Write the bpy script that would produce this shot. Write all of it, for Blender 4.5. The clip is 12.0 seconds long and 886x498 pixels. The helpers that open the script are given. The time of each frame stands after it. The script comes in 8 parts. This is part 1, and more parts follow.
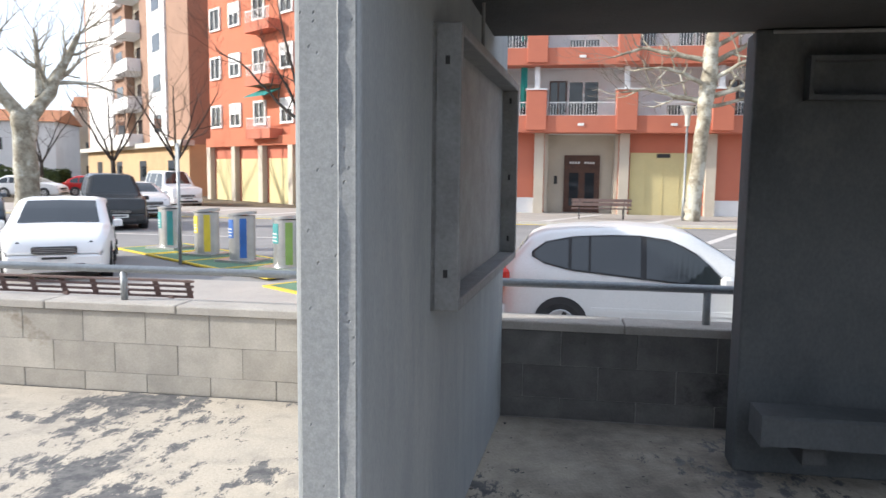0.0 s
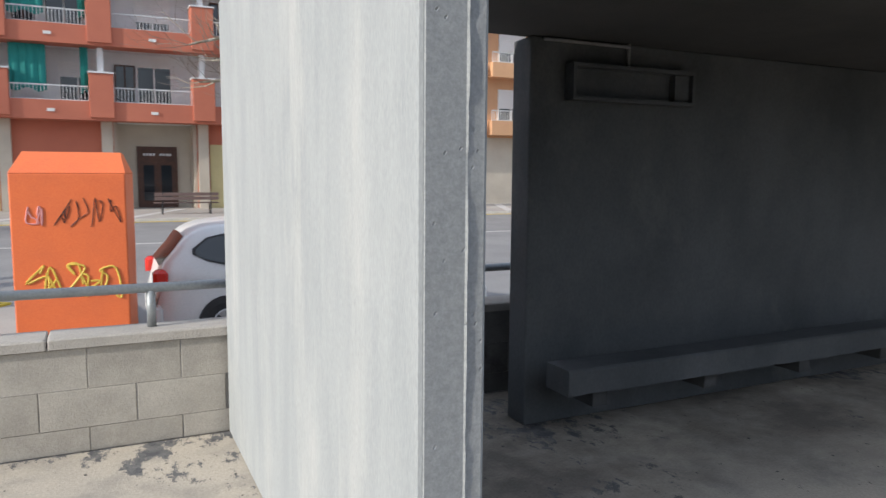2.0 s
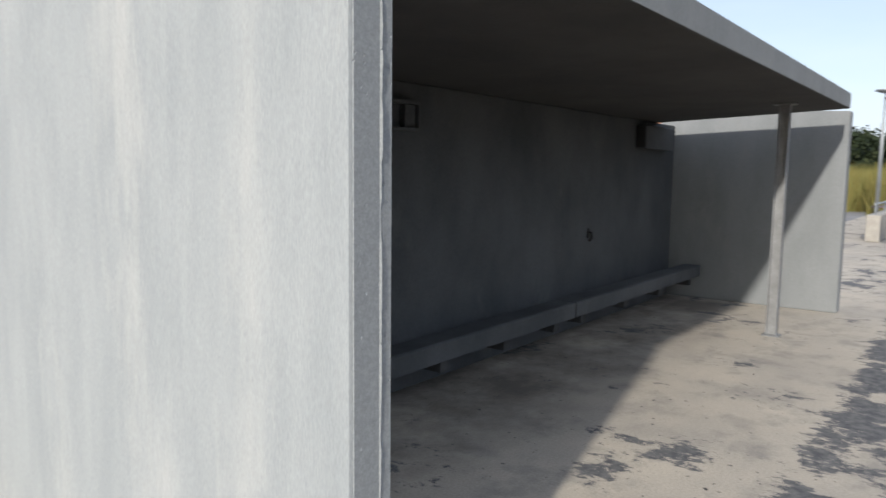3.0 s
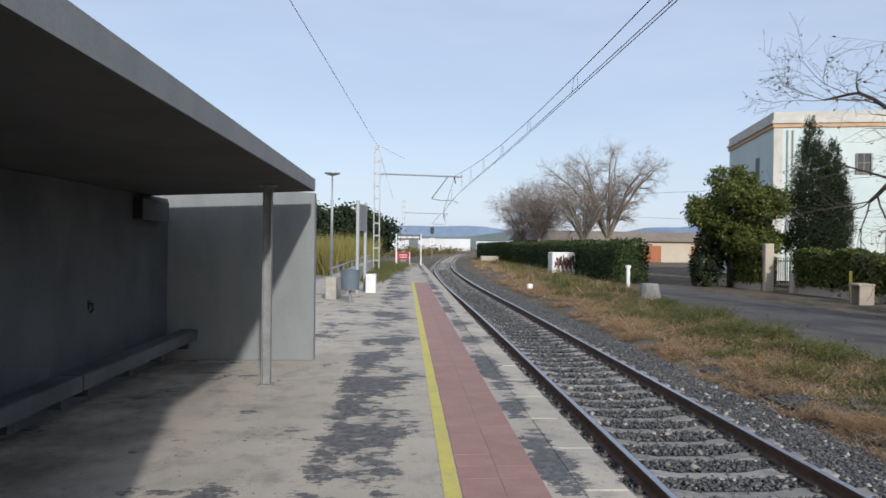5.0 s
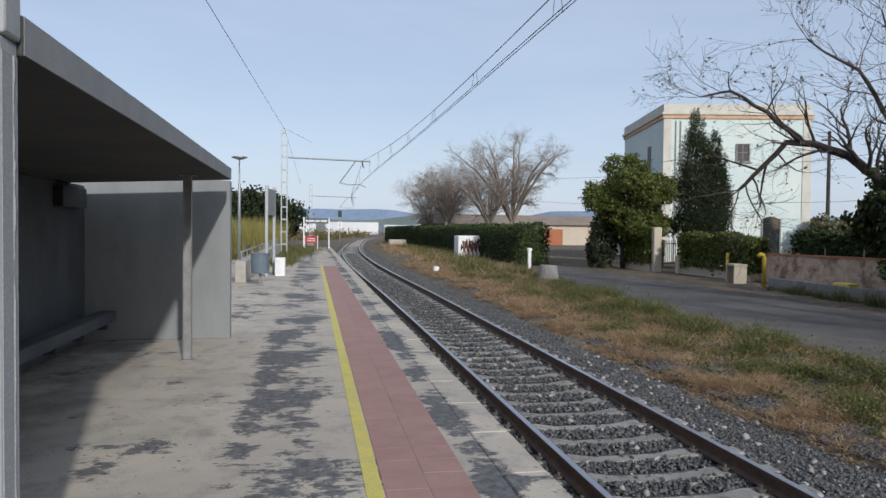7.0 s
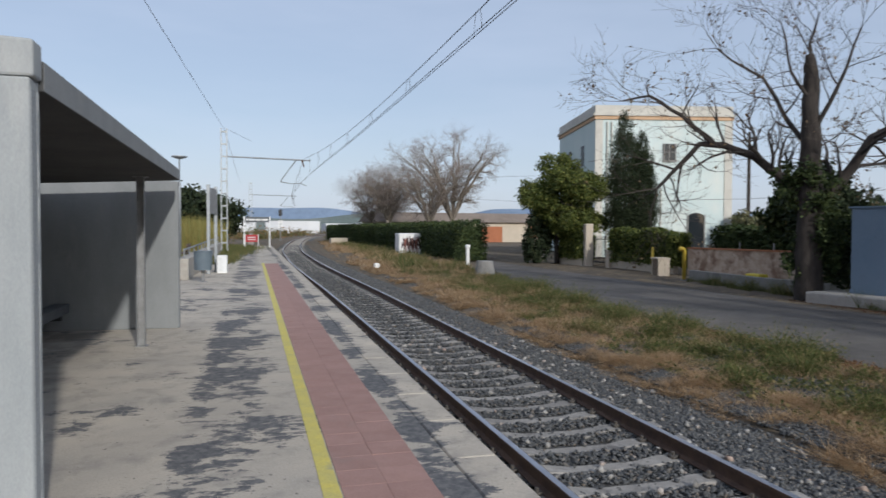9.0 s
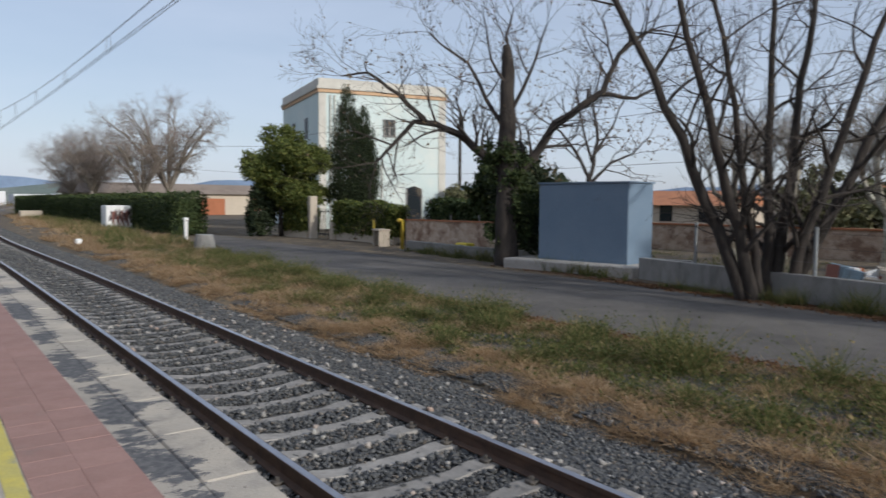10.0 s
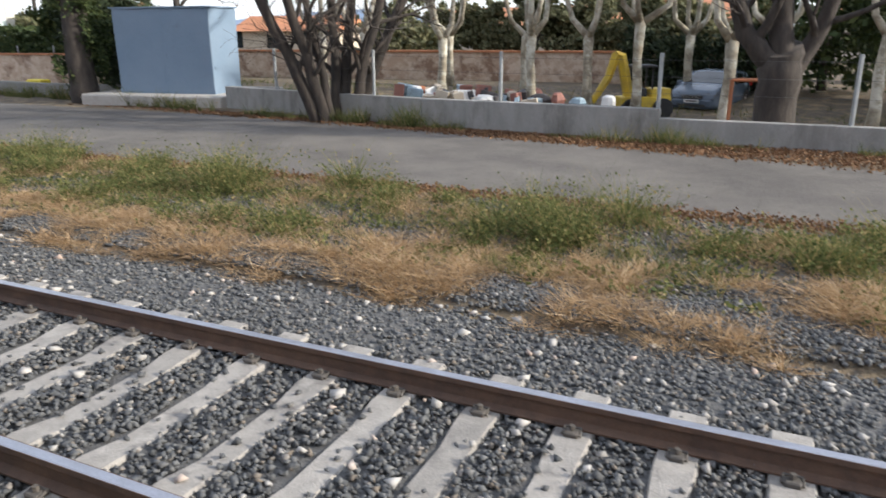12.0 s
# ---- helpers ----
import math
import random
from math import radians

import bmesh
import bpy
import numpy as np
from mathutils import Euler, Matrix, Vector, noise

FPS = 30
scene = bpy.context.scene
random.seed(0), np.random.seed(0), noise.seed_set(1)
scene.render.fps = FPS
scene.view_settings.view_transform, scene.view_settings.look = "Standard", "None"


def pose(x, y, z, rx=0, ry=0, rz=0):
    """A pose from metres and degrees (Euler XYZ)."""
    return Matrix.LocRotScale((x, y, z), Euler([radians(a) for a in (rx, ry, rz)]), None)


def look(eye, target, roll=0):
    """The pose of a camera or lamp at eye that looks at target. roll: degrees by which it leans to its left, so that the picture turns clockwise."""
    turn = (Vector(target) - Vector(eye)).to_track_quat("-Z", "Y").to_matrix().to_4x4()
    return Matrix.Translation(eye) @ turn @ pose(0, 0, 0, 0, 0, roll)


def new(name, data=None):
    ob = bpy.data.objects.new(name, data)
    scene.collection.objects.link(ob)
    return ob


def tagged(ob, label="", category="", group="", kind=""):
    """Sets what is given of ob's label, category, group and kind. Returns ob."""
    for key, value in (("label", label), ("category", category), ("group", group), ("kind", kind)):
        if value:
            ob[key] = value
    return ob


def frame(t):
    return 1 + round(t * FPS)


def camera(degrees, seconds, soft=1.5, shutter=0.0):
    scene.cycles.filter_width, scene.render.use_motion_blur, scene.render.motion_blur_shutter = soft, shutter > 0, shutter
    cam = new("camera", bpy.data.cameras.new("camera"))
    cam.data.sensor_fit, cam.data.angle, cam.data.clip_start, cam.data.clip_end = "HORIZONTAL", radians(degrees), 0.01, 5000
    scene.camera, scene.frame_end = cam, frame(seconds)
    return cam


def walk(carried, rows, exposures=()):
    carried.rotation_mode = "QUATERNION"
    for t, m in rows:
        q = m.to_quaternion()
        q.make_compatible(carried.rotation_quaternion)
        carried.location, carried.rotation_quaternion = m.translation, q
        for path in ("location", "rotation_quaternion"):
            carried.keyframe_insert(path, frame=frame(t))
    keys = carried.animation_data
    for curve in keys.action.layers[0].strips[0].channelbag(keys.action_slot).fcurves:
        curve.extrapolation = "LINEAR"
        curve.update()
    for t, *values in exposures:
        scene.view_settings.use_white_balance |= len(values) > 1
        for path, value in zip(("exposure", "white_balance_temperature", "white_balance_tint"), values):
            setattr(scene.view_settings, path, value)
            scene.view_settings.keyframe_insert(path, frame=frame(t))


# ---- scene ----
cam = camera(63.4, 12.0, shutter=0.2)
PATH = [
    (0, (0.674, -0.219, 1.52), (0.371, 1.747, 1.312), 0.7),
    (0.5, (0.375, -0.12, 1.509), (0.352, 1.868, 1.296), 0.5),
    (1, (0.088, -0.003, 1.502), (0.353, 1.968, 1.295), 0.6),
    (1.5, (-0.256, 0.124, 1.512), (0.355, 2.015, 1.292), 0.3),
    (2, (-0.574, 0.1, 1.488), (0.288, 1.891, 1.272), 0.4),
    (2.5, (-1.015, 0.011, 1.608), (0.197, 1.588, 1.39), 0.7),
    (3, (-1.255, 0.212, 1.615), (0.329, 1.414, 1.399), 0.7),
    (3.5, (-1.41, 0.277, 1.601), (0.4, 1.1, 1.389), 1.0),
    (3.7, (-1.5, 0.277, 1.61), (0.373, 0.938, 1.397), 1.0),
    (5.3, (-2.075, 0.265, 1.64), (-0.082, 0.107, 1.654), 0.5),
    (5.5, (-2.163, 0.25, 1.636), (-0.169, 0.085, 1.65), 0.5),
    (6, (-2.4, 0.21, 1.654), (-0.407, 0.038, 1.669), 0.7),
    (6.5, (-2.686, 0.276, 1.653), (-0.706, -0.002, 1.616), 0.8),
    (7, (-2.903, 0.34, 1.663), (-0.936, -0.018, 1.609), 0.6),
    (8.8, (-3.93, 0.425, 1.625), (-1.974, 0.012, 1.567), 0.2),
    (9, (-4.011, 0.409, 1.621), (-2.079, -0.105, 1.563), 0.2),
    (9.5, (-4.165, 0.453, 1.644), (-2.334, -0.35, 1.583), 0.3),
    (10, (-4.263, 0.356, 1.627), (-2.658, -0.83, 1.496), 0.4),
    (10.5, (-4.64, 0.308, 1.64), (-3.254, -1.123, 1.456), -0.0),
    (11, (-5.157, 0.224, 1.654), (-3.92, -1.294, 1.25), 0.05),
    (11.5, (-5.394, 0.051, 1.641), (-4.341, -1.585, 1.175), -0.05),
    (12, (-5.703, 0.022, 1.62), (-4.896, -1.711, 1.032), -0.35),
]
EXPOSURES = [(0.0, 1.06, 6500, 10), (1.0, 0.8, 6500, 10), (2.0, 0.48, 6450, 10), (3.0, 0.4, 6420, 10), (3.6, 0.42, 6400, 10), (5.4, 0.0, 6180, 10), (8.8, -0.12, 6180, 10), (9.3, -0.15, 6180, 10), (10.2, -0.04, 6300, 10),
             (10.6, 0.12, 6300, 10), (11.0, 0.54, 6500, 10), (11.5, 0.93, 6650, 10), (12.0, 1.12, 6700, 10)]
walk(cam, [(t, look(eye, target, roll)) for t, eye, target, roll in PATH], EXPOSURES)

# ---------------------------------------------------------------- light
SUN_TO = Vector((-1.0, -0.213, 0.448)).normalized()
sun = new("sun", bpy.data.lights.new("sun", "SUN"))
sun.data.energy, sun.data.angle, sun.data.color = 3.2, radians(1.6), (1.0, 0.95, 0.87)
sun.matrix_world = look((0, 0, 40), Vector((0, 0, 40)) - SUN_TO)

world = bpy.data.worlds.new("world")
scene.world = world
world.use_nodes = True
wn, wl = world.node_tree.nodes, world.node_tree.links
wn.clear()
w_out, w_bg = wn.new("ShaderNodeOutputWorld"), wn.new("ShaderNodeBackground")
w_sky = wn.new("ShaderNodeTexSky")
w_sky.sky_type, w_sky.sun_disc = "NISHITA", False
w_sky.sun_elevation, w_sky.sun_rotation = radians(23.7), radians(258)
w_sky.air_density, w_sky.dust_density, w_sky.ozone_density = 1.0, 1.2, 1.5
w_co, w_map, w_noise, w_ramp, w_mix = (wn.new("ShaderNodeTexCoord"), wn.new("ShaderNodeMapping"), wn.new("ShaderNodeTexNoise"),
                                       wn.new("ShaderNodeValToRGB"), wn.new("ShaderNodeMix"))
w_map.inputs["Scale"].default_value = (1.0, 1.0, 4.5)
w_noise.inputs["Scale"].default_value, w_noise.inputs["Detail"].default_value, w_noise.inputs["Roughness"].default_value = 1.6, 5, 0.55
w_ramp.color_ramp.elements[0].position, w_ramp.color_ramp.elements[1].position = 0.36, 0.72
w_ramp.color_ramp.elements[0].color, w_ramp.color_ramp.elements[1].color = (0.46, 0.46, 0.46, 1), (0.68, 0.68, 0.68, 1)
w_mix.data_type = "RGBA"
w_mix.inputs["B"].default_value = (7.0, 7.7, 9.2, 1)
wl.new(w_co.outputs["Generated"], w_map.inputs["Vector"])
wl.new(w_map.outputs["Vector"], w_noise.inputs["Vector"])
wl.new(w_noise.outputs["Fac"], w_ramp.inputs["Fac"])
wl.new(w_ramp.outputs["Color"], w_mix.inputs["Factor"])
wl.new(w_sky.outputs["Color"], w_mix.inputs["A"])
wl.new(w_mix.outputs["Result"], w_bg.inputs["Color"])
w_bg.inputs["Strength"].default_value = 0.105
wl.new(w_bg.outputs["Background"], w_out.inputs["Surface"])


# ---------------------------------------------------------------- materials
def material(name, c1, c2=None, rough=0.8, scale=3.0, fine=60.0, bump=0.15, metal=0.0, spread=(0.35, 0.65), stretch=(1, 1, 1),
             vary=0.0, spots=None, c3=None, trans=0.0, spec=0.5):
    """Two colours mixed by a coarse noise, with fine grain and relief; c3: a third tone in sparse stains; vary: change from piece to piece."""
    m = bpy.data.materials.new(name)
    m.use_nodes = True
    n, l = m.node_tree.nodes, m.node_tree.links
    b = n["Principled BSDF"]
    b.inputs["Roughness"].default_value, b.inputs["Metallic"].default_value = rough, metal
    b.inputs["Specular IOR Level"].default_value = spec
    c2 = c2 or tuple(v * 0.8 for v in c1)
    geo, mp = n.new("ShaderNodeNewGeometry"), n.new("ShaderNodeMapping")
    mp.inputs["Scale"].default_value = stretch
    l.new(geo.outputs["Position"], mp.inputs["Vector"])

    def noise_ramp(sc, detail, lo, hi, rough_n=0.6):
        t, r = n.new("ShaderNodeTexNoise"), n.new("ShaderNodeValToRGB")
        t.inputs["Scale"].default_value, t.inputs["Detail"].default_value, t.inputs["Roughness"].default_value = sc, detail, rough_n
        l.new(mp.outputs["Vector"], t.inputs["Vector"])
        r.color_ramp.elements[0].position, r.color_ramp.elements[1].position = lo, hi
        l.new(t.outputs["Fac"], r.inputs["Fac"])
        return r, t

    def mixed(a, bcol, fac, kind="MIX"):
        x = n.new("ShaderNodeMix")
        x.data_type, x.blend_type = "RGBA", kind
        for key, v in (("A", a), ("B", bcol), ("Factor", fac)):
            if isinstance(v, (tuple, float, int)):
                x.inputs[key].default_value = (*v, 1) if isinstance(v, tuple) else v
            else:
                l.new(v, x.inputs[key])
        return x.outputs["Result"]

    coarse, _ = noise_ramp(scale, 4, *spread)
    col = mixed(tuple(c1), tuple(c2), coarse.outputs["Color"])
    if c3:
        stain, _ = noise_ramp(scale * 0.37, 6, *(spots or (0.56, 0.64)), 0.7)
        col = mixed(col, tuple(c3), stain.outputs["Color"])
    grain, gt = noise_ramp(fine, 3, 0.2, 0.8)
    col = mixed(col, grain.outputs["Color"], 0.16, "OVERLAY")
    if vary:
        info, hsv = n.new("ShaderNodeObjectInfo"), n.new("ShaderNodeHueSaturation")
        rng = n.new("ShaderNodeMapRange")
        rng.inputs["To Min"].default_value, rng.inputs["To Max"].default_value = 1 - vary, 1 + vary
        l.new(info.outputs["Random"], rng.inputs["Value"])
        l.new(rng.outputs["Result"], hsv.inputs["Value"])
        l.new(col, hsv.inputs["Color"])
        col = hsv.outputs["Color"]
    l.new(col, b.inputs["Base Color"])
    if bump:
        bp = n.new("ShaderNodeBump")
        bp.inputs["Strength"].default_value, bp.inputs["Distance"].default_value = bump, 0.02
        l.new(gt.outputs["Fac"], bp.inputs["Height"])
        l.new(bp.outputs["Normal"], b.inputs["Normal"])
    return m


def island_material(name, stops, rough=0.8, trans=0.0):
    """Colour picked for every small piece of one joined mesh."""
    m = bpy.data.materials.new(name)
    m.use_nodes = True
    n, l = m.node_tree.nodes, m.node_tree.links
    b = n["Principled BSDF"]
    b.inputs["Roughness"].default_value = rough
    b.inputs["Specular IOR Level"].default_value = 0.3
    geo, r = n.new("ShaderNodeNewGeometry"), n.new("ShaderNodeValToRGB")
    r.color_ramp.interpolation = "LINEAR"
    el = r.color_ramp.elements
    while len(el) < len(stops):
        el.new(0.5)
    for e, (p, c) in zip(el, stops):
        e.position, e.color = p, (*c, 1)
    l.new(geo.outputs["Random Per Island"], r.inputs["Fac"])
    l.new(r.outputs["Color"], b.inputs["Base Color"])
    if trans:
        tr, mx, out = n.new("ShaderNodeBsdfTranslucent"), n.new("ShaderNodeMixShader"), n["Material Output"]
        l.new(r.outputs["Color"], tr.inputs["Color"])
        mx.inputs["Fac"].default_value = trans
        l.new(b.outputs["BSDF"], mx.inputs[1])
        l.new(tr.outputs["BSDF"], mx.inputs[2])
        l.new(mx.outputs["Shader"], out.inputs["Surface"])
    return m


def glass_material(name, tint=(0.02, 0.025, 0.03), rough=0.05):
    m = bpy.data.materials.new(name)
    m.use_nodes = True
    b = m.node_tree.nodes["Principled BSDF"]
    b.inputs["Base Color"].default_value = (*tint, 1)
    b.inputs["Roughness"].default_value = rough
    b.inputs["Specular IOR Level"].default_value = 0.8
    return m


def platform_material():
    """Old concrete paving: pale cream and grey slurry with a dark worn skin in ragged patches and streaks."""
    m = bpy.data.materials.new("platform_concrete")
    m.use_nodes = True
    n, l = m.node_tree.nodes, m.node_tree.links
    b = n["Principled BSDF"]
    b.inputs["Roughness"].default_value = 0.9
    b.inputs["Specular IOR Level"].default_value = 0.25
    geo = n.new("ShaderNodeNewGeometry")

    def tex(sc, detail, rough, stretch, rot=0.0):
        mp, t = n.new("ShaderNodeMapping"), n.new("ShaderNodeTexNoise")
        mp.inputs["Scale"].default_value, mp.inputs["Rotation"].default_value = stretch, (0, 0, radians(rot))
        t.inputs["Scale"].default_value, t.inputs["Detail"].default_value, t.inputs["Roughness"].default_value = sc, detail, rough
        l.new(geo.outputs["Position"], mp.inputs["Vector"])
        l.new(mp.outputs["Vector"], t.inputs["Vector"])
        return t.outputs["Fac"]

    def ramp(v, lo, hi, c0=(0, 0, 0), c1=(1, 1, 1)):
        r = n.new("ShaderNodeValToRGB")
        r.color_ramp.elements[0].position, r.color_ramp.elements[1].position = lo, hi
        r.color_ramp.elements[0].color, r.color_ramp.elements[1].color = (*c0, 1), (*c1, 1)
        l.new(v, r.inputs["Fac"])
        return r.outputs["Color"]

    def math_node(op, a, c):
        x = n.new("ShaderNodeMath")
        x.operation = op
        for i, v in enumerate((a, c)):
            if isinstance(v, (int, float)):
                x.inputs[i].default_value = v
            else:
                l.new(v, x.inputs[i])
        return x.outputs[0]

    def mix(a, c, f, kind="MIX"):
        x = n.new("ShaderNodeMix")
        x.data_type, x.blend_type = "RGBA", kind
        for key, v in (("A", a), ("B", c), ("Factor", f)):
            if isinstance(v, (tuple, float)):
                x.inputs[key].default_value = (*v, 1) if isinstance(v, tuple) else v
            else:
                l.new(v, x.inputs[key])
        return x.outputs["Result"]

    base = mix((0.42, 0.378, 0.32), (0.53, 0.468, 0.38), ramp(tex(0.9, 4, 0.6, (1, 1, 1)), 0.35, 0.65))
    base = mix(base, (0.3, 0.275, 0.24), ramp(tex(2.7, 6, 0.65, (1, 1, 1)), 0.5, 0.72))
    # brown dirt trodden into the paving
    base = mix(base, (0.19, 0.165, 0.14), math_node("MULTIPLY", ramp(tex(0.6, 7, 0.7, (1, 1, 1)), 0.4, 0.62), 0.15))
    # worn dark skin: ragged, streaked along and across the platform, thickest in two bands
    sep = n.new("ShaderNodeSeparateXYZ")
    l.new(geo.outputs["Position"], sep.inputs[0])

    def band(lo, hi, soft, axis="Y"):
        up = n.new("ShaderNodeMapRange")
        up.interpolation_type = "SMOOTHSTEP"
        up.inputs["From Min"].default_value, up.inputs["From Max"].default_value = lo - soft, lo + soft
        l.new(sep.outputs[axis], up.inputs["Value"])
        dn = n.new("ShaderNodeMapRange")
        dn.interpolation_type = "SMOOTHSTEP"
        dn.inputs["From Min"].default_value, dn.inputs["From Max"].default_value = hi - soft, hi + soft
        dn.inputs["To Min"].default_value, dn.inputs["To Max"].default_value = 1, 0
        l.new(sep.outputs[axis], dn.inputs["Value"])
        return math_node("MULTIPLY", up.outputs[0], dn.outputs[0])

    zone = math_node("ADD", math_node("ADD", band(0.2, 0.95, 0.25), math_node("MULTIPLY", band(-1.0, -0.72, 0.1), 1.1)),
                     math_node("ADD", math_node("MULTIPLY", math_node("MULTIPLY", band(1.9, 4.8, 0.4), band(-60.0, 0.3, 0.3, "X")), 0.42), math_node("MULTIPLY", band(0.8, 1.0, 0.1), 0.3)))
    # ragged dark tone on the shelter floor: unrinsed dirt plus shade put into colour
    grime_shade = math_node("MULTIPLY", math_node("MULTIPLY", band(2.5, 5.5, 0.5), band(0.45, 8.1, 0.3, "X")), ramp(tex(1.1, 8, 0.72, (1, 1, 1)), 0.32, 0.6))
    base = mix(base, (0.105, 0.09, 0.078), math_node("MULTIPLY", grime_shade, 0.75))
    ragged = tex(5.2, 11, 0.8, (1.25, 0.62, 1), 6)
    large = tex(0.9, 4, 0.6, (0.9, 1, 1))
    thr = math_node("ADD", math_node("ADD", math_node("MULTIPLY", large, 0.8), math_node("MULTIPLY", ragged, 0.75)), math_node("MULTIPLY", zone, 0.115))
    dark = ramp(thr, 0.871, 0.886)
    col = mix(base, mix((0.10, 0.10, 0.105), (0.17, 0.165, 0.16), ramp(tex(14, 4, 0.6, (1, 1, 1)), 0.4, 0.6)), dark)
    specks = ramp(tex(21, 2, 0.5, (1, 1, 1)), 0.705, 0.73)
    col = mix(col, (0.07, 0.068, 0.066), specks)
    col = mix(col, ramp(tex(70, 3, 0.6, (1, 1, 1)), 0.2, 0.8), 0.18, "OVERLAY")
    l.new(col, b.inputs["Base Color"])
    bp = n.new("ShaderNodeBump")
    bp.inputs["Strength"].default_value, bp.inputs["Distance"].default_value = 0.35, 0.01
    l.new(tex(45, 5, 0.65, (1, 1, 1)), bp.inputs["Height"])
    l.new(bp.outputs["Normal"], b.inputs["Normal"])
    return m


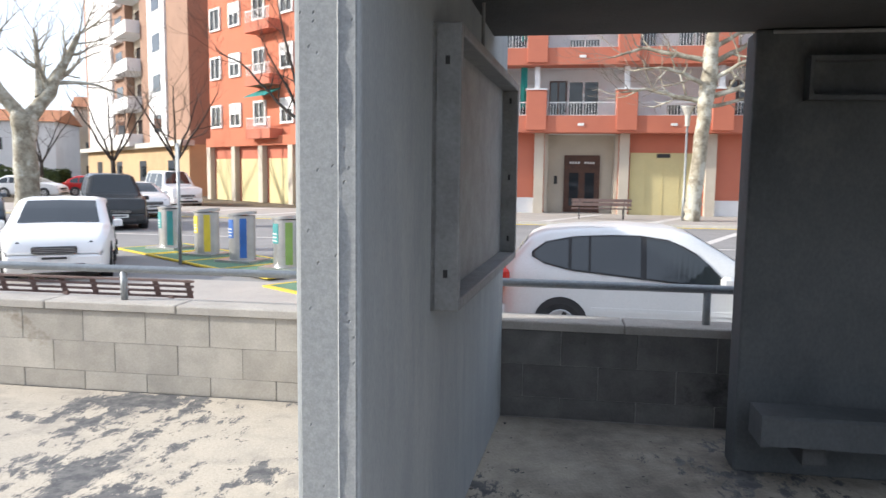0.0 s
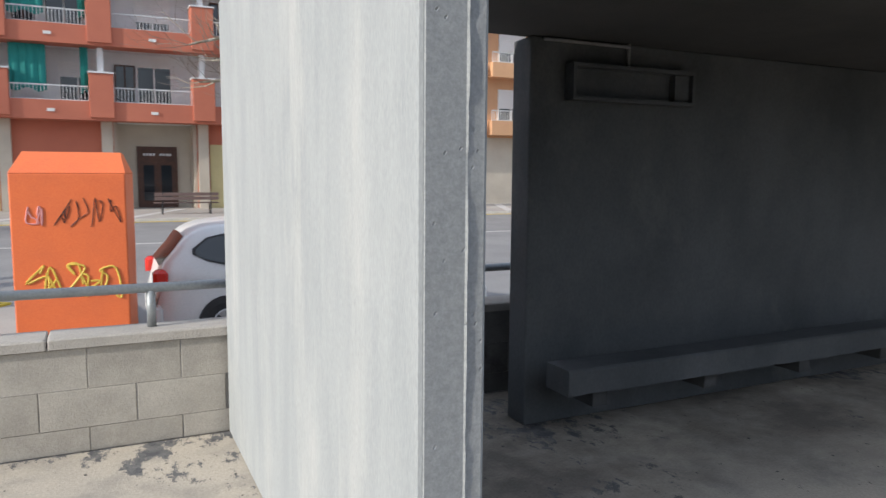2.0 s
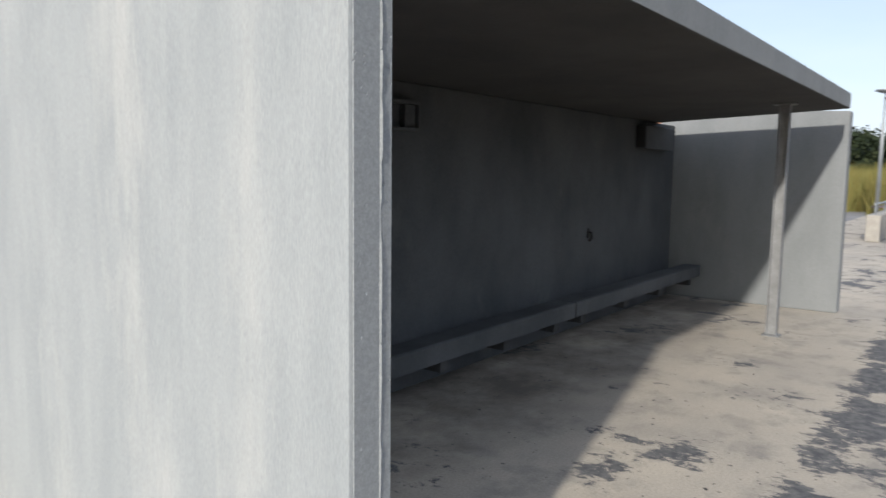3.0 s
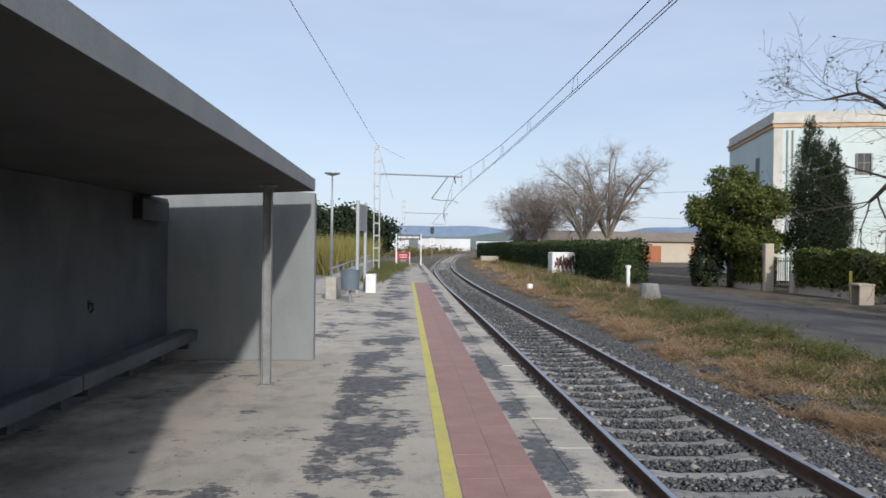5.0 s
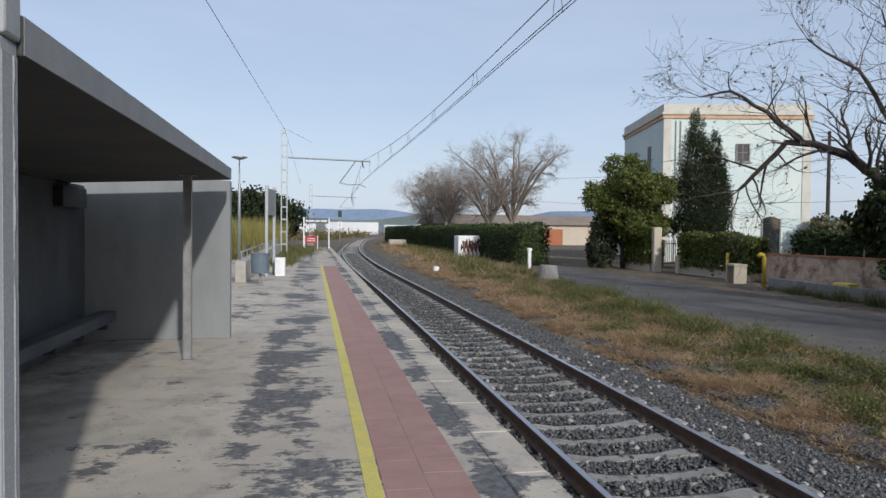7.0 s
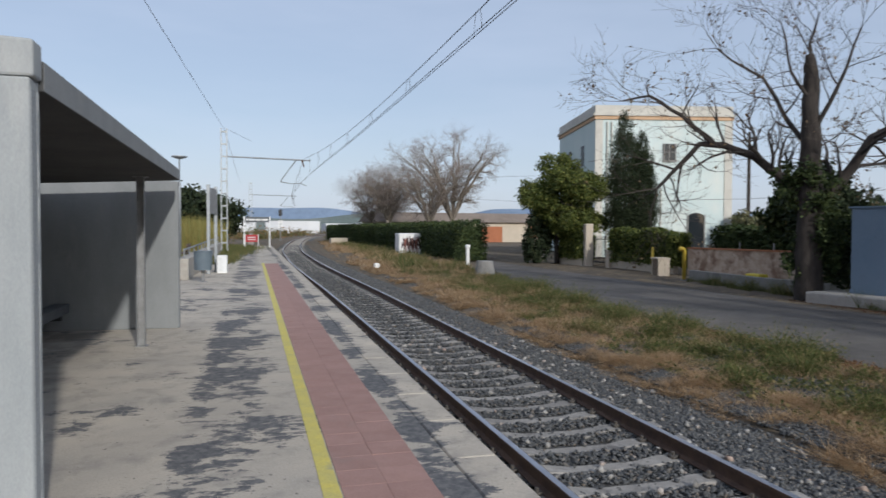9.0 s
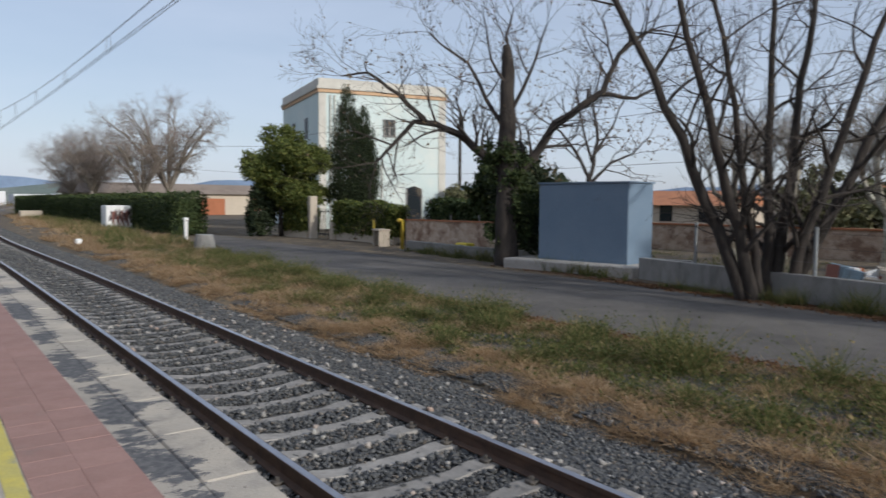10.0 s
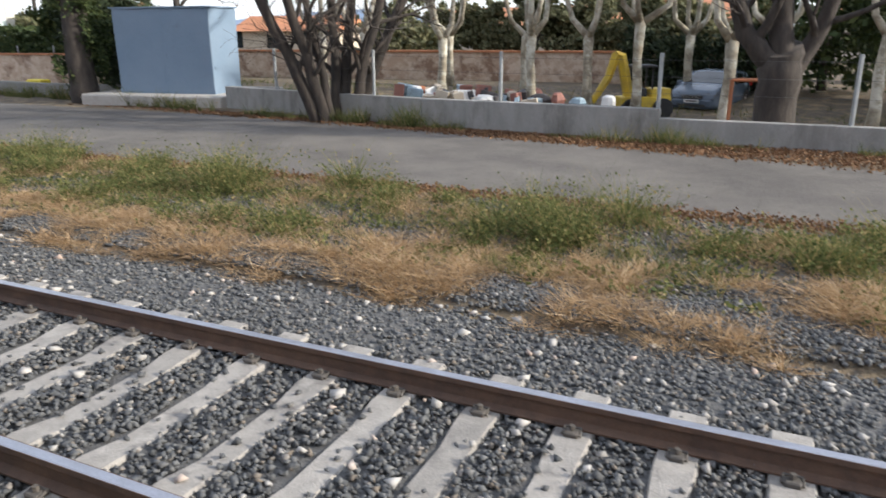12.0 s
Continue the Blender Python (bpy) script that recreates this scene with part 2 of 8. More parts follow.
M = {
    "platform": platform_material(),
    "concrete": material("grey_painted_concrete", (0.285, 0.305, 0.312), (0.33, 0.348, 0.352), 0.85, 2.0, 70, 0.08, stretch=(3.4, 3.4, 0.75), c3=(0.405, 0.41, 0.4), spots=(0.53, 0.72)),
    # back wall, bench, lamp housings: grey darkened so the colour carries the shade
    "concrete_in_shade": material("shade_darkened_concrete", (0.06, 0.066, 0.07), (0.1, 0.106, 0.11), 0.85, 1.3, 60, 0.15, stretch=(1, 1, 0.7), c3=(0.15, 0.155, 0.15), spots=(0.56, 0.72)),
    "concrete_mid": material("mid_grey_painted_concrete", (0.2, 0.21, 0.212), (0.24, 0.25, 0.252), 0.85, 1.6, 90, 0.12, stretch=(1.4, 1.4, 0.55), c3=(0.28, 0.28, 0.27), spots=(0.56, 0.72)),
    # soffit and bench brackets: concrete darkened to hold the shade beneath
    "concrete_dark_shade": material("shade_darkened_soffit", (0.05, 0.051, 0.051), (0.075, 0.075, 0.074), 0.9, 1.3, 70, 0.25),
    # c3 specks put the dark of small pits into the colour
    "pit": material("rough_cast_concrete", (0.25, 0.265, 0.27), (0.31, 0.325, 0.33), 0.9, 60, 150, 0.08, c3=(0.17, 0.177, 0.18), spots=(0.74, 0.78)),
    "block": material("concrete_block", (0.35, 0.325, 0.285), (0.43, 0.4, 0.35), 0.92, 5, 120, 0.2, vary=0.1, c3=(0.24, 0.2, 0.15), spots=(0.63, 0.72)),
    # blocks under the roof: darker copy with shade and dirt in one colour
    "block_shaded": material("shaded_grimy_block", (0.12, 0.116, 0.11), (0.18, 0.172, 0.162), 0.92, 5, 120, 0.2, vary=0.12, c3=(0.05, 0.047, 0.043), spots=(0.58, 0.7)),
    "coping": material("cement_coping", (0.36, 0.335, 0.3), (0.44, 0.41, 0.37), 0.92, 4, 90, 0.4, vary=0.06),
    "mortar": material("mortar", (0.27, 0.26, 0.245), (0.33, 0.31, 0.29), 0.95, 8, 90, 0.3),
    "galv": material("galvanised_steel", (0.34, 0.36, 0.37), (0.28, 0.3, 0.31), 0.5, 6, 60, 0.05, metal=0.55),
    "steel_white": material("white_painted_steel", (0.72, 0.73, 0.73), (0.6, 0.61, 0.6), 0.5, 5, 60, 0.05),
    "steel_grey": material("grey_painted_steel", (0.25, 0.255, 0.255), (0.19, 0.19, 0.19), 0.55, 7, 60, 0.1),
    "rail_side": material("rusty_rail", (0.075, 0.045, 0.032), (0.12, 0.07, 0.045), 0.85, 7, 60, 0.3),
    "rail_top": material("polished_rail", (0.42, 0.42, 0.45), (0.36, 0.36, 0.38), 0.28, 5, 60, 0.02, metal=0.9),
    "sleeper": material("concrete_sleeper", (0.31, 0.29, 0.262), (0.235, 0.22, 0.2), 0.9, 7, 70, 0.45, vary=0.16, c3=(0.15, 0.14, 0.13), spots=(0.55, 0.66)),
    "clip": material("rail_clip", (0.06, 0.055, 0.05), (0.1, 0.085, 0.07), 0.8, 9, 60, 0.2),
    "ballast_bed": material("ballast_bed", (0.07, 0.07, 0.07), (0.1, 0.098, 0.095), 0.95, 16, 40, 1.0),
    "stones": island_material("ballast_stones", [(0, (0.062, 0.064, 0.065)), (0.45, (0.09, 0.093, 0.096)), (0.84, (0.13, 0.132, 0.13)), (0.94, (0.15, 0.125, 0.1)), (0.985, (0.22, 0.21, 0.2)), (1, (0.36, 0.35, 0.33))], 0.9),
    "yellow_line": material("yellow_line_paint", (0.62, 0.52, 0.11), (0.52, 0.45, 0.14), 0.75, 5, 60, 0.15, c3=(0.36, 0.33, 0.2), spots=(0.62, 0.7)),
    "red_tile": material("red_warning_tile", (0.325, 0.188, 0.155), (0.365, 0.218, 0.182), 0.85, 4, 90, 0.2, vary=0.05, c3=(0.3, 0.2, 0.17), spots=(0.6, 0.75)),
    "asphalt": material("asphalt", (0.074, 0.066, 0.059), (0.112, 0.1, 0.088), 0.9, 0.8, 22, 1.0, c3=(0.14, 0.126, 0.11), spots=(0.46, 0.66)),
    "street_asphalt": material("street_asphalt", (0.22, 0.215, 0.212), (0.27, 0.263, 0.258), 0.92, 0.7, 80, 0.3),
    "pavement": material("cement_pavement", (0.36, 0.33, 0.30), (0.42, 0.385, 0.345), 0.92, 1.2, 60, 0.3),
    "earth": material("dry_earth", (0.078, 0.064, 0.049), (0.13, 0.1, 0.066), 0.97, 5.0, 45, 1.0, c3=(0.22, 0.16, 0.09), spots=(0.5, 0.64)),
    "zebra": material("white_road_paint", (0.62, 0.6, 0.57), (0.52, 0.5, 0.48), 0.85, 3, 60, 0.1),
    "stucco_red": material("orange_red_render", (0.52, 0.17, 0.105), (0.47, 0.15, 0.095), 0.9, 0.6, 40, 0.15),
    "stucco_orange": material("orange_render", (0.52, 0.165, 0.09), (0.47, 0.15, 0.082), 0.9, 0.5, 40, 0.15),
    "stucco_white": material("white_render", (0.74, 0.74, 0.74), (0.66, 0.66, 0.66), 0.9, 0.6, 40, 0.1),
    "stucco_cream": material("cream_stone_cladding", (0.56, 0.5, 0.41), (0.49, 0.43, 0.35), 0.85, 0.8, 40, 0.12),
    "stucco_peach": material("peach_render", (0.66, 0.38, 0.21), (0.6, 0.34, 0.19), 0.9, 0.6, 40, 0.12),
    "stucco_tan": material("tan_render", (0.52, 0.36, 0.2), (0.46, 0.32, 0.18), 0.9, 0.6, 40, 0.12),
    "brown_brick": material("brown_brick_cladding", (0.33, 0.2, 0.14), (0.28, 0.17, 0.12), 0.9, 0.8, 40, 0.12),
    "garage": material("pale_yellow_garage_door", (0.60, 0.51, 0.26), (0.54, 0.46, 0.24), 0.7, 0.8, 40, 0.08),
    "shutter_white": material("white_roller_shutter", (0.78, 0.77, 0.75), (0.7, 0.69, 0.68), 0.7, 0.8, 40, 0.06),
    "dark_wood": material("dark_brown_wood", (0.06, 0.028, 0.018), (0.1, 0.042, 0.024), 0.6, 6, 60, 0.15),
    "teal": material("teal_awning_cloth", (0.015, 0.2, 0.18), (0.02, 0.25, 0.22), 0.85, 2, 60, 0.2),
    "glass": glass_material("window_glass"),
    "car_glass": glass_material("car_glass", (0.018, 0.024, 0.027), 0.03),
    "orange_box": material("orange_painted_steel", (0.80, 0.175, 0.05), (0.74, 0.16, 0.05), 0.55, 3, 60, 0.05),
    "tag_black": material("black_spray_paint", (0.05, 0.02, 0.02), None, 0.6, 5, 60, 0),
    "tag_yellow": material("yellow_spray_paint", (0.78, 0.55, 0.09), None, 0.6, 5, 60, 0),
    "tag_pink": material("pink_spray_paint", (0.8, 0.35, 0.33), None, 0.6, 5, 60, 0),
    "bin_steel": material("brushed_stainless_steel", (0.5, 0.5, 0.49), (0.42, 0.42, 0.42), 0.35, 4, 60, 0.03, metal=0.8),
    "green_deck": material("green_anti_slip_deck", (0.10, 0.2, 0.125), (0.13, 0.235, 0.15), 0.9, 3, 60, 0.3),
    "yellow_edge": material("yellow_deck_edge", (0.68, 0.5, 0.05), (0.6, 0.44, 0.05), 0.7, 3, 60, 0.1),
    "blue_panel": material("blue_panel", (0.03, 0.13, 0.42), None, 0.6, 3, 60, 0),
    "teal_panel": material("teal_panel", (0.05, 0.3, 0.3), None, 0.6, 3, 60, 0),
    "yellow_panel": material("yellow_panel", (0.75, 0.58, 0.05), None, 0.6, 3, 60, 0),
    "green_panel": material("green_panel", (0.25, 0.4, 0.1), None, 0.6, 3, 60, 0),
    "orange_panel": material("orange_panel", (0.75, 0.22, 0.06), None, 0.6, 3, 60, 0),
    "white_car": material("white_car_paint", (0.78, 0.78, 0.77), (0.74, 0.74, 0.73), 0.22, 2, 60, 0, spec=0.6),
    "silver_car": material("silver_car_paint", (0.72, 0.725, 0.71), (0.68, 0.685, 0.67), 0.28, 2, 60, 0, metal=0.12),
    "dark_car": material("dark_car_paint", (0.03, 0.033, 0.035), None, 0.25, 2, 60, 0),
    "red_car": material("red_car_paint", (0.5, 0.02, 0.02), None, 0.25, 2, 60, 0),
    "grey_car": material("grey_blue_car_paint", (0.1, 0.13, 0.17), None, 0.25, 2, 60, 0),
    "tyre": material("tyre_rubber", (0.02, 0.02, 0.02), (0.03, 0.03, 0.03), 0.85, 8, 60, 0.2),
    "rim": material("alloy_rim", (0.45, 0.45, 0.45), (0.38, 0.38, 0.38), 0.35, 6, 60, 0, metal=0.8),
    "red_lens": material("red_lamp_lens", (0.6, 0.03, 0.02), None, 0.2, 5, 60, 0),
    "clear_lens": material("headlamp_lens", (0.22, 0.24, 0.26), None, 0.12, 5, 60, 0, metal=0.3),
    "black_plastic": material("black_plastic", (0.025, 0.025, 0.027), None, 0.6, 5, 60, 0.05),
    "plate": material("white_plate", (0.7, 0.7, 0.68), None, 0.5, 5, 60, 0),
    "cabinet": material("blue_grey_cabinet_paint", (0.15, 0.215, 0.29), (0.17, 0.235, 0.31), 0.6, 1.2, 40, 0.1, c3=(0.13, 0.17, 0.22), spots=(0.6, 0.75)),
    "bark": material("dark_ridged_bark", (0.028, 0.023, 0.02), (0.06, 0.049, 0.041), 0.95, 5, 22, 1.0, stretch=(1.5, 1.5, 0.35)),
    "bark_pale": material("pale_plane_bark", (0.36, 0.325, 0.25), (0.22, 0.19, 0.14), 0.9, 4, 30, 0.5, spread=(0.42, 0.58), c3=(0.52, 0.5, 0.42), spots=(0.5, 0.6)),
    "twig": material("bare_twigs", (0.05, 0.041, 0.035), (0.075, 0.06, 0.05), 0.95, 3, 30, 0.3),
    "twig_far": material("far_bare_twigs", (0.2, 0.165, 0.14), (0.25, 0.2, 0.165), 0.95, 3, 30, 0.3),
    "twig_pale": material("pale_bare_twigs", (0.28, 0.24, 0.195), (0.21, 0.18, 0.145), 0.95, 3, 30, 0.3),
    "leaf": island_material("evergreen_leaves", [(0, (0.035, 0.055, 0.014)), (0.5, (0.105, 0.132, 0.03)), (0.85, (0.17, 0.19, 0.045)), (1, (0.25, 0.25, 0.07))], 0.6, 0.35),
    "leaf_olive": island_material("olive_leaves", [(0, (0.06, 0.066, 0.032)), (0.5, (0.125, 0.128, 0.062)), (1, (0.21, 0.195, 0.105))], 0.7, 0.2),
    "leaf_hedge": island_material("hedge_leaves", [(0, (0.02, 0.034, 0.012)), (0.6, (0.045, 0.068, 0.021)), (1, (0.09, 0.11, 0.035))], 0.75, 0.15),
    "leaf_cypress": island_material("cypress_needles", [(0, (0.014, 0.024, 0.011)), (0.7, (0.028, 0.042, 0.017)), (1, (0.055, 0.065, 0.028))], 0.8, 0.1),
    "leaf_dead": island_material("withered_leaves", [(0, (0.12, 0.075, 0.04)), (0.6, (0.17, 0.12, 0.07)), (1, (0.22, 0.16, 0.09))], 0.9, 0.15),
    "straw": island_material("dry_grass", [(0, (0.21, 0.13, 0.068)), (0.35, (0.38, 0.25, 0.135)), (0.75, (0.5, 0.35, 0.205)), (1, (0.6, 0.47, 0.3))], 0.9, 0.45),
    "grass": island_material("green_weeds", [(0, (0.045, 0.066, 0.02)), (0.4, (0.1, 0.122, 0.04)), (0.7, (0.175, 0.178, 0.062)), (0.88, (0.26, 0.22, 0.09)), (1, (0.36, 0.27, 0.14))], 0.85, 0.4),
    "reed": island_material("yellow_green_reeds", [(0, (0.2, 0.17, 0.05)), (0.5, (0.32, 0.27, 0.09)), (1, (0.2, 0.22, 0.07))], 0.9, 0.25),
    "litter": island_material("fallen_leaves", [(0, (0.1, 0.055, 0.03)), (0.5, (0.16, 0.085, 0.045)), (1, (0.22, 0.13, 0.07))], 0.95, 0.1),
    "house_paint": material("pale_mint_render", (0.58, 0.66, 0.64), (0.52, 0.61, 0.6), 0.9, 0.35, 40, 0.15, c3=(0.66, 0.68, 0.63), spots=(0.5, 0.7)),
    "house_trim": material("cream_cornice_paint", (0.58, 0.56, 0.5), (0.48, 0.46, 0.41), 0.9, 0.8, 40, 0.1),
    "house_band": material("terracotta_band", (0.56, 0.38, 0.24), (0.5, 0.33, 0.2), 0.9, 0.8, 40, 0.1),
    "terracotta": material("terracotta_roof_tile", (0.45, 0.19, 0.09), (0.36, 0.15, 0.075), 0.9, 1.5, 40, 0.3),
    "brick_wall": material("old_brick_and_rubble", (0.45, 0.33, 0.24), (0.57, 0.46, 0.36), 0.95, 3, 25, 0.8, spread=(0.4, 0.6), c3=(0.26, 0.17, 0.12), spots=(0.5, 0.6)),
    "low_wall": material("grey_cement_wall", (0.22, 0.215, 0.2), (0.29, 0.28, 0.262), 0.92, 1.6, 40, 0.4, stretch=(1.5, 1.5, 0.5), c3=(0.14, 0.132, 0.118), spots=(0.52, 0.68)),
    "shed_wall": material("pale_shed_wall", (0.5, 0.43, 0.34), (0.44, 0.38, 0.3), 0.9, 0.6, 40, 0.15),
    "shed_roof": material("brown_fibre_roof", (0.2, 0.155, 0.12), (0.25, 0.2, 0.16), 0.9, 0.6, 40, 0.3),
    "shed_door": material("rust_red_door", (0.36, 0.13, 0.06), (0.3, 0.11, 0.05), 0.8, 1, 40, 0.1),
    "yellow_post": material("yellow_post_paint", (0.62, 0.44, 0.04), (0.5, 0.36, 0.05), 0.6, 4, 40, 0.1),
    "white_paint": material("white_paint", (0.78, 0.78, 0.76), (0.68, 0.68, 0.66), 0.7, 4, 40, 0.1),
    "far_white": material("far_white_sheds", (0.66, 0.67, 0.68), (0.55, 0.56, 0.58), 0.8, 0.05, 5, 0),
    "scrub": island_material("scrub_leaves", [(0, (0.06, 0.06, 0.03)), (0.4, (0.13, 0.13, 0.05)), (0.7, (0.2, 0.15, 0.07)), (1, (0.28, 0.16, 0.08))], 0.9, 0.2),
    # distance haze is put into the two hill colours
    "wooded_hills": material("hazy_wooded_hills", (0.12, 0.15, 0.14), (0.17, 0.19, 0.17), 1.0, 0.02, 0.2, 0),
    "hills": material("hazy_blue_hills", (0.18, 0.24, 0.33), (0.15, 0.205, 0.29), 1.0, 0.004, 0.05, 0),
    "red_sign": material("red_sign", (0.5, 0.03, 0.04), None, 0.6, 3, 40, 0),
    "sign_dark": material("dark_sign_panel", (0.1, 0.11, 0.12), None, 0.6, 3, 40, 0),
    "bench_wood": material("brown_bench_slat", (0.13, 0.085, 0.075), (0.17, 0.115, 0.1), 0.75, 4, 40, 0.2),
    "junk_red": material("faded_red_plastic", (0.3, 0.13, 0.1), None, 0.7, 3, 40, 0.2),
    "junk_blue": material("pale_blue_sheet", (0.3, 0.4, 0.46), None, 0.7, 3, 40, 0.2),
    "junk_dark": material("dark_scrap", (0.04, 0.04, 0.045), (0.09, 0.08, 0.075), 0.8, 3, 40, 0.3),
    "digger": material("yellow_digger_paint", (0.6, 0.42, 0.03), (0.45, 0.32, 0.05), 0.55, 3, 40, 0.15),
    "wire": material("overhead_wire", (0.05, 0.05, 0.055), None, 0.6, 5, 40, 0),
    "skin_dark": material("dark_bin_blue_grey", (0.12, 0.155, 0.18), (0.1, 0.13, 0.155), 0.6, 5, 40, 0.1),
}


# ---------------------------------------------------------------- mesh tools
class Shape:
    """Vertices and faces of one mesh."""

    def __init__(self):
        self.v, self.f = [], []

    def add(self, verts, faces):
        k = len(self.v)
        self.v += [tuple(p) for p in verts]
        self.f += [tuple(i + k for i in q) for q in faces]
        return self

    def box(self, x0, x1, y0, y1, z0, z1, m=None):
        p = [Vector((x, y, z)) for z in (z0, z1) for x, y in ((x0, y0), (x1, y0), (x1, y1), (x0, y1))]
        if m is not None:
            p = [m @ q for q in p]
        return self.add(p, [(3, 2, 1, 0), (4, 5, 6, 7), (0, 1, 5, 4), (1, 2, 6, 5), (2, 3, 7, 6), (3, 0, 4, 7)])

    def soft_box(self, x0, x1, y0, y1, z0, z1, r=0.01, m=None):
        """A box with chamfered upright and top edges."""
        rings = []
        for z, i in ((z0, 0.0), (z1 - r, 0.0), (z1, r)):
            ring = []
            for cx, cy, sx, sy in ((x0, y0, 1, 1), (x1, y0, -1, 1), (x1, y1, -1, -1), (x0, y1, 1, -1)):
                a, c = (cx + sx * (r + i), cy + sy * i), (cx + sx * i, cy + sy * (r + i))
                ring += [c, a] if sx * sy > 0 else [a, c]
            rings.append([Vector((x, y, z)) for x, y in ring])
        p = [q for ring in rings for q in ring]
        if m is not None:
            p = [m @ q for q in p]
        f = [tuple(range(7, -1, -1)), tuple(range(16, 24))]
        for k in (0, 8):
            f += [(k + i, k + (i + 1) % 8, k + 8 + (i + 1) % 8, k + 8 + i) for i in range(8)]
        return self.add(p, f)

    def tube(self, pts, radii, n=8, caps=True):
        """A round bar along points."""
        pts = [Vector(p) for p in pts]
        if isinstance(radii, (int, float)):
            radii = [radii] * len(pts)
        verts, faces = [], []
        up = None
        for i, p in enumerate(pts):
            d = (pts[min(i + 1, len(pts) - 1)] - pts[max(i - 1, 0)]).normalized()
            if up is None or abs(d.dot(up)) > 0.95:
                up = Vector((0, 0, 1)) if abs(d.z) < 0.9 else Vector((1, 0, 0))
            a = d.cross(up).normalized()
            b = d.cross(a)
            up = -b if b.dot(up) < 0 else b
            b = up - d * up.dot(d)
            b.normalize()
            a = d.cross(b)
            verts += [p + (a * math.cos(2 * math.pi * k / n) + b * math.sin(2 * math.pi * k / n)) * radii[i] for k in range(n)]
        for i in range(len(pts) - 1):
            faces += [(i * n + k, i * n + (k + 1) % n, (i + 1) * n + (k + 1) % n, (i + 1) * n + k) for k in range(n)]
        if caps:
            faces += [tuple(range(n - 1, -1, -1)), tuple(range((len(pts) - 1) * n, len(pts) * n))]
        return self.add(verts, faces)

    def cyl(self, x, y, z0, z1, r, n=16, r1=None):
        return self.tube([(x, y, z0), (x, y, z1)], [r, r if r1 is None else r1], n)

    def prism(self, outline, axis, a0, a1, m=None):
        """An outline (2D) drawn out along an axis from a0 to a1."""
        n = len(outline)
        place = {"x": lambda u, v, w: Vector((w, u, v)), "y": lambda u, v, w: Vector((u, w, v)), "z": lambda u, v, w: Vector((u, v, w))}[axis]
        p = [place(u, v, w) for w in (a0, a1) for u, v in outline]
        if m is not None:
            p = [m @ q for q in p]
        f = [tuple(range(n - 1, -1, -1)), tuple(range(n, 2 * n))] + [(i, (i + 1) % n, n + (i + 1) % n, n + i) for i in range(n)]
        return self.add(p, f)

    def mesh(self, name, mat, smooth=False, fix=True):
        me = bpy.data.meshes.new(name)
        me.from_pydata(self.v, [], self.f)
        if fix:
            bm = bmesh.new()
            bm.from_mesh(me)
            bmesh.ops.recalc_face_normals(bm, faces=bm.faces)
            bm.to_mesh(me)
            bm.free()
        me.materials.append(mat)
        if smooth:
            me.shade_smooth()
        me.update()
        return me


def part(name, shape, mat, parent=None, label="", smooth=False, fix=True, bevel=0.0):
    """One mesh object, under a thing or a part if parent is given."""
    ob = new(name, shape.mesh(name, M[mat], smooth, fix))
    if parent is not None:
        ob.parent = parent
    if bevel:
        mod = ob.modifiers.new("bevel", "BEVEL")
        mod.width, mod.segments, mod.limit_method = bevel, 2, "ANGLE"
    if label:
        ob["label"] = label
    return ob


def thing(name, label, category, group="", kind="", at=(0, 0, 0), rz=0.0):
    ob = new(name)
    ob.empty_display_size = 0.2
    ob.matrix_world = pose(*at, 0, 0, rz)
    return tagged(ob, label, category, group, kind)


def soup(name, verts, faces_n, mat):
    """One mesh of many loose triangles or quads from an array (pieces, corners, 3)."""
    k = verts.shape[1]
    me = bpy.data.meshes.new(name)
    n = verts.shape[0]
    me.vertices.add(n * k)
    me.vertices.foreach_set("co", verts.reshape(-1).astype(np.float32))
    me.loops.add(n * k)
    me.loops.foreach_set("vertex_index", np.arange(n * k, dtype=np.int32))
    me.polygons.add(n)
    me.polygons.foreach_set("loop_start", np.arange(0, n * k, k, dtype=np.int32))
    me.polygons.foreach_set("loop_total", np.full(n, k, dtype=np.int32))
    me.materials.append(M[mat])
    me.update()
    me.validate()
    return me


def leaves(centres, size, rng, flat=0.0, ratio=0.6):
    """A quad for every centre, turned at random; (n, 4, 3)."""
    n = len(centres)
    a = rng.normal(size=(n, 3))
    a /= np.linalg.norm(a, axis=1)[:, None]
    b = rng.normal(size=(n, 3))
    b -= (b * a).sum(1)[:, None] * a
    b /= np.linalg.norm(b, axis=1)[:, None]
    s = size * rng.uniform(0.6, 1.4, (n, 1))
    a, b = a * s, b * s * ratio
    return np.stack([centres - a, centres - b, centres + a, centres + b], 1)


def blades(base, height, lean, width, rng):
    """A narrow triangle for every blade of grass; (n, 3, 3)."""
    n = len(base)
    ang = rng.uniform(0, 2 * np.pi, n)
    side = np.stack([np.cos(ang), np.sin(ang), 0 * ang], 1) * (width * rng.uniform(0.6, 1.4, n))[:, None]
    h = height * rng.uniform(0.5, 1.3, n)
    ln = rng.normal(size=(n, 2)) * (lean * h)[:, None]
    tip = base + np.stack([ln[:, 0], ln[:, 1], h], 1)
    return np.stack([base - side, base + side, tip], 1)


# ---------------------------------------------------------------- ground
def smooth(a, b, v):
    t = min(max((v - a) / (b - a), 0.0), 1.0)
    return t * t * (3 - 2 * t)


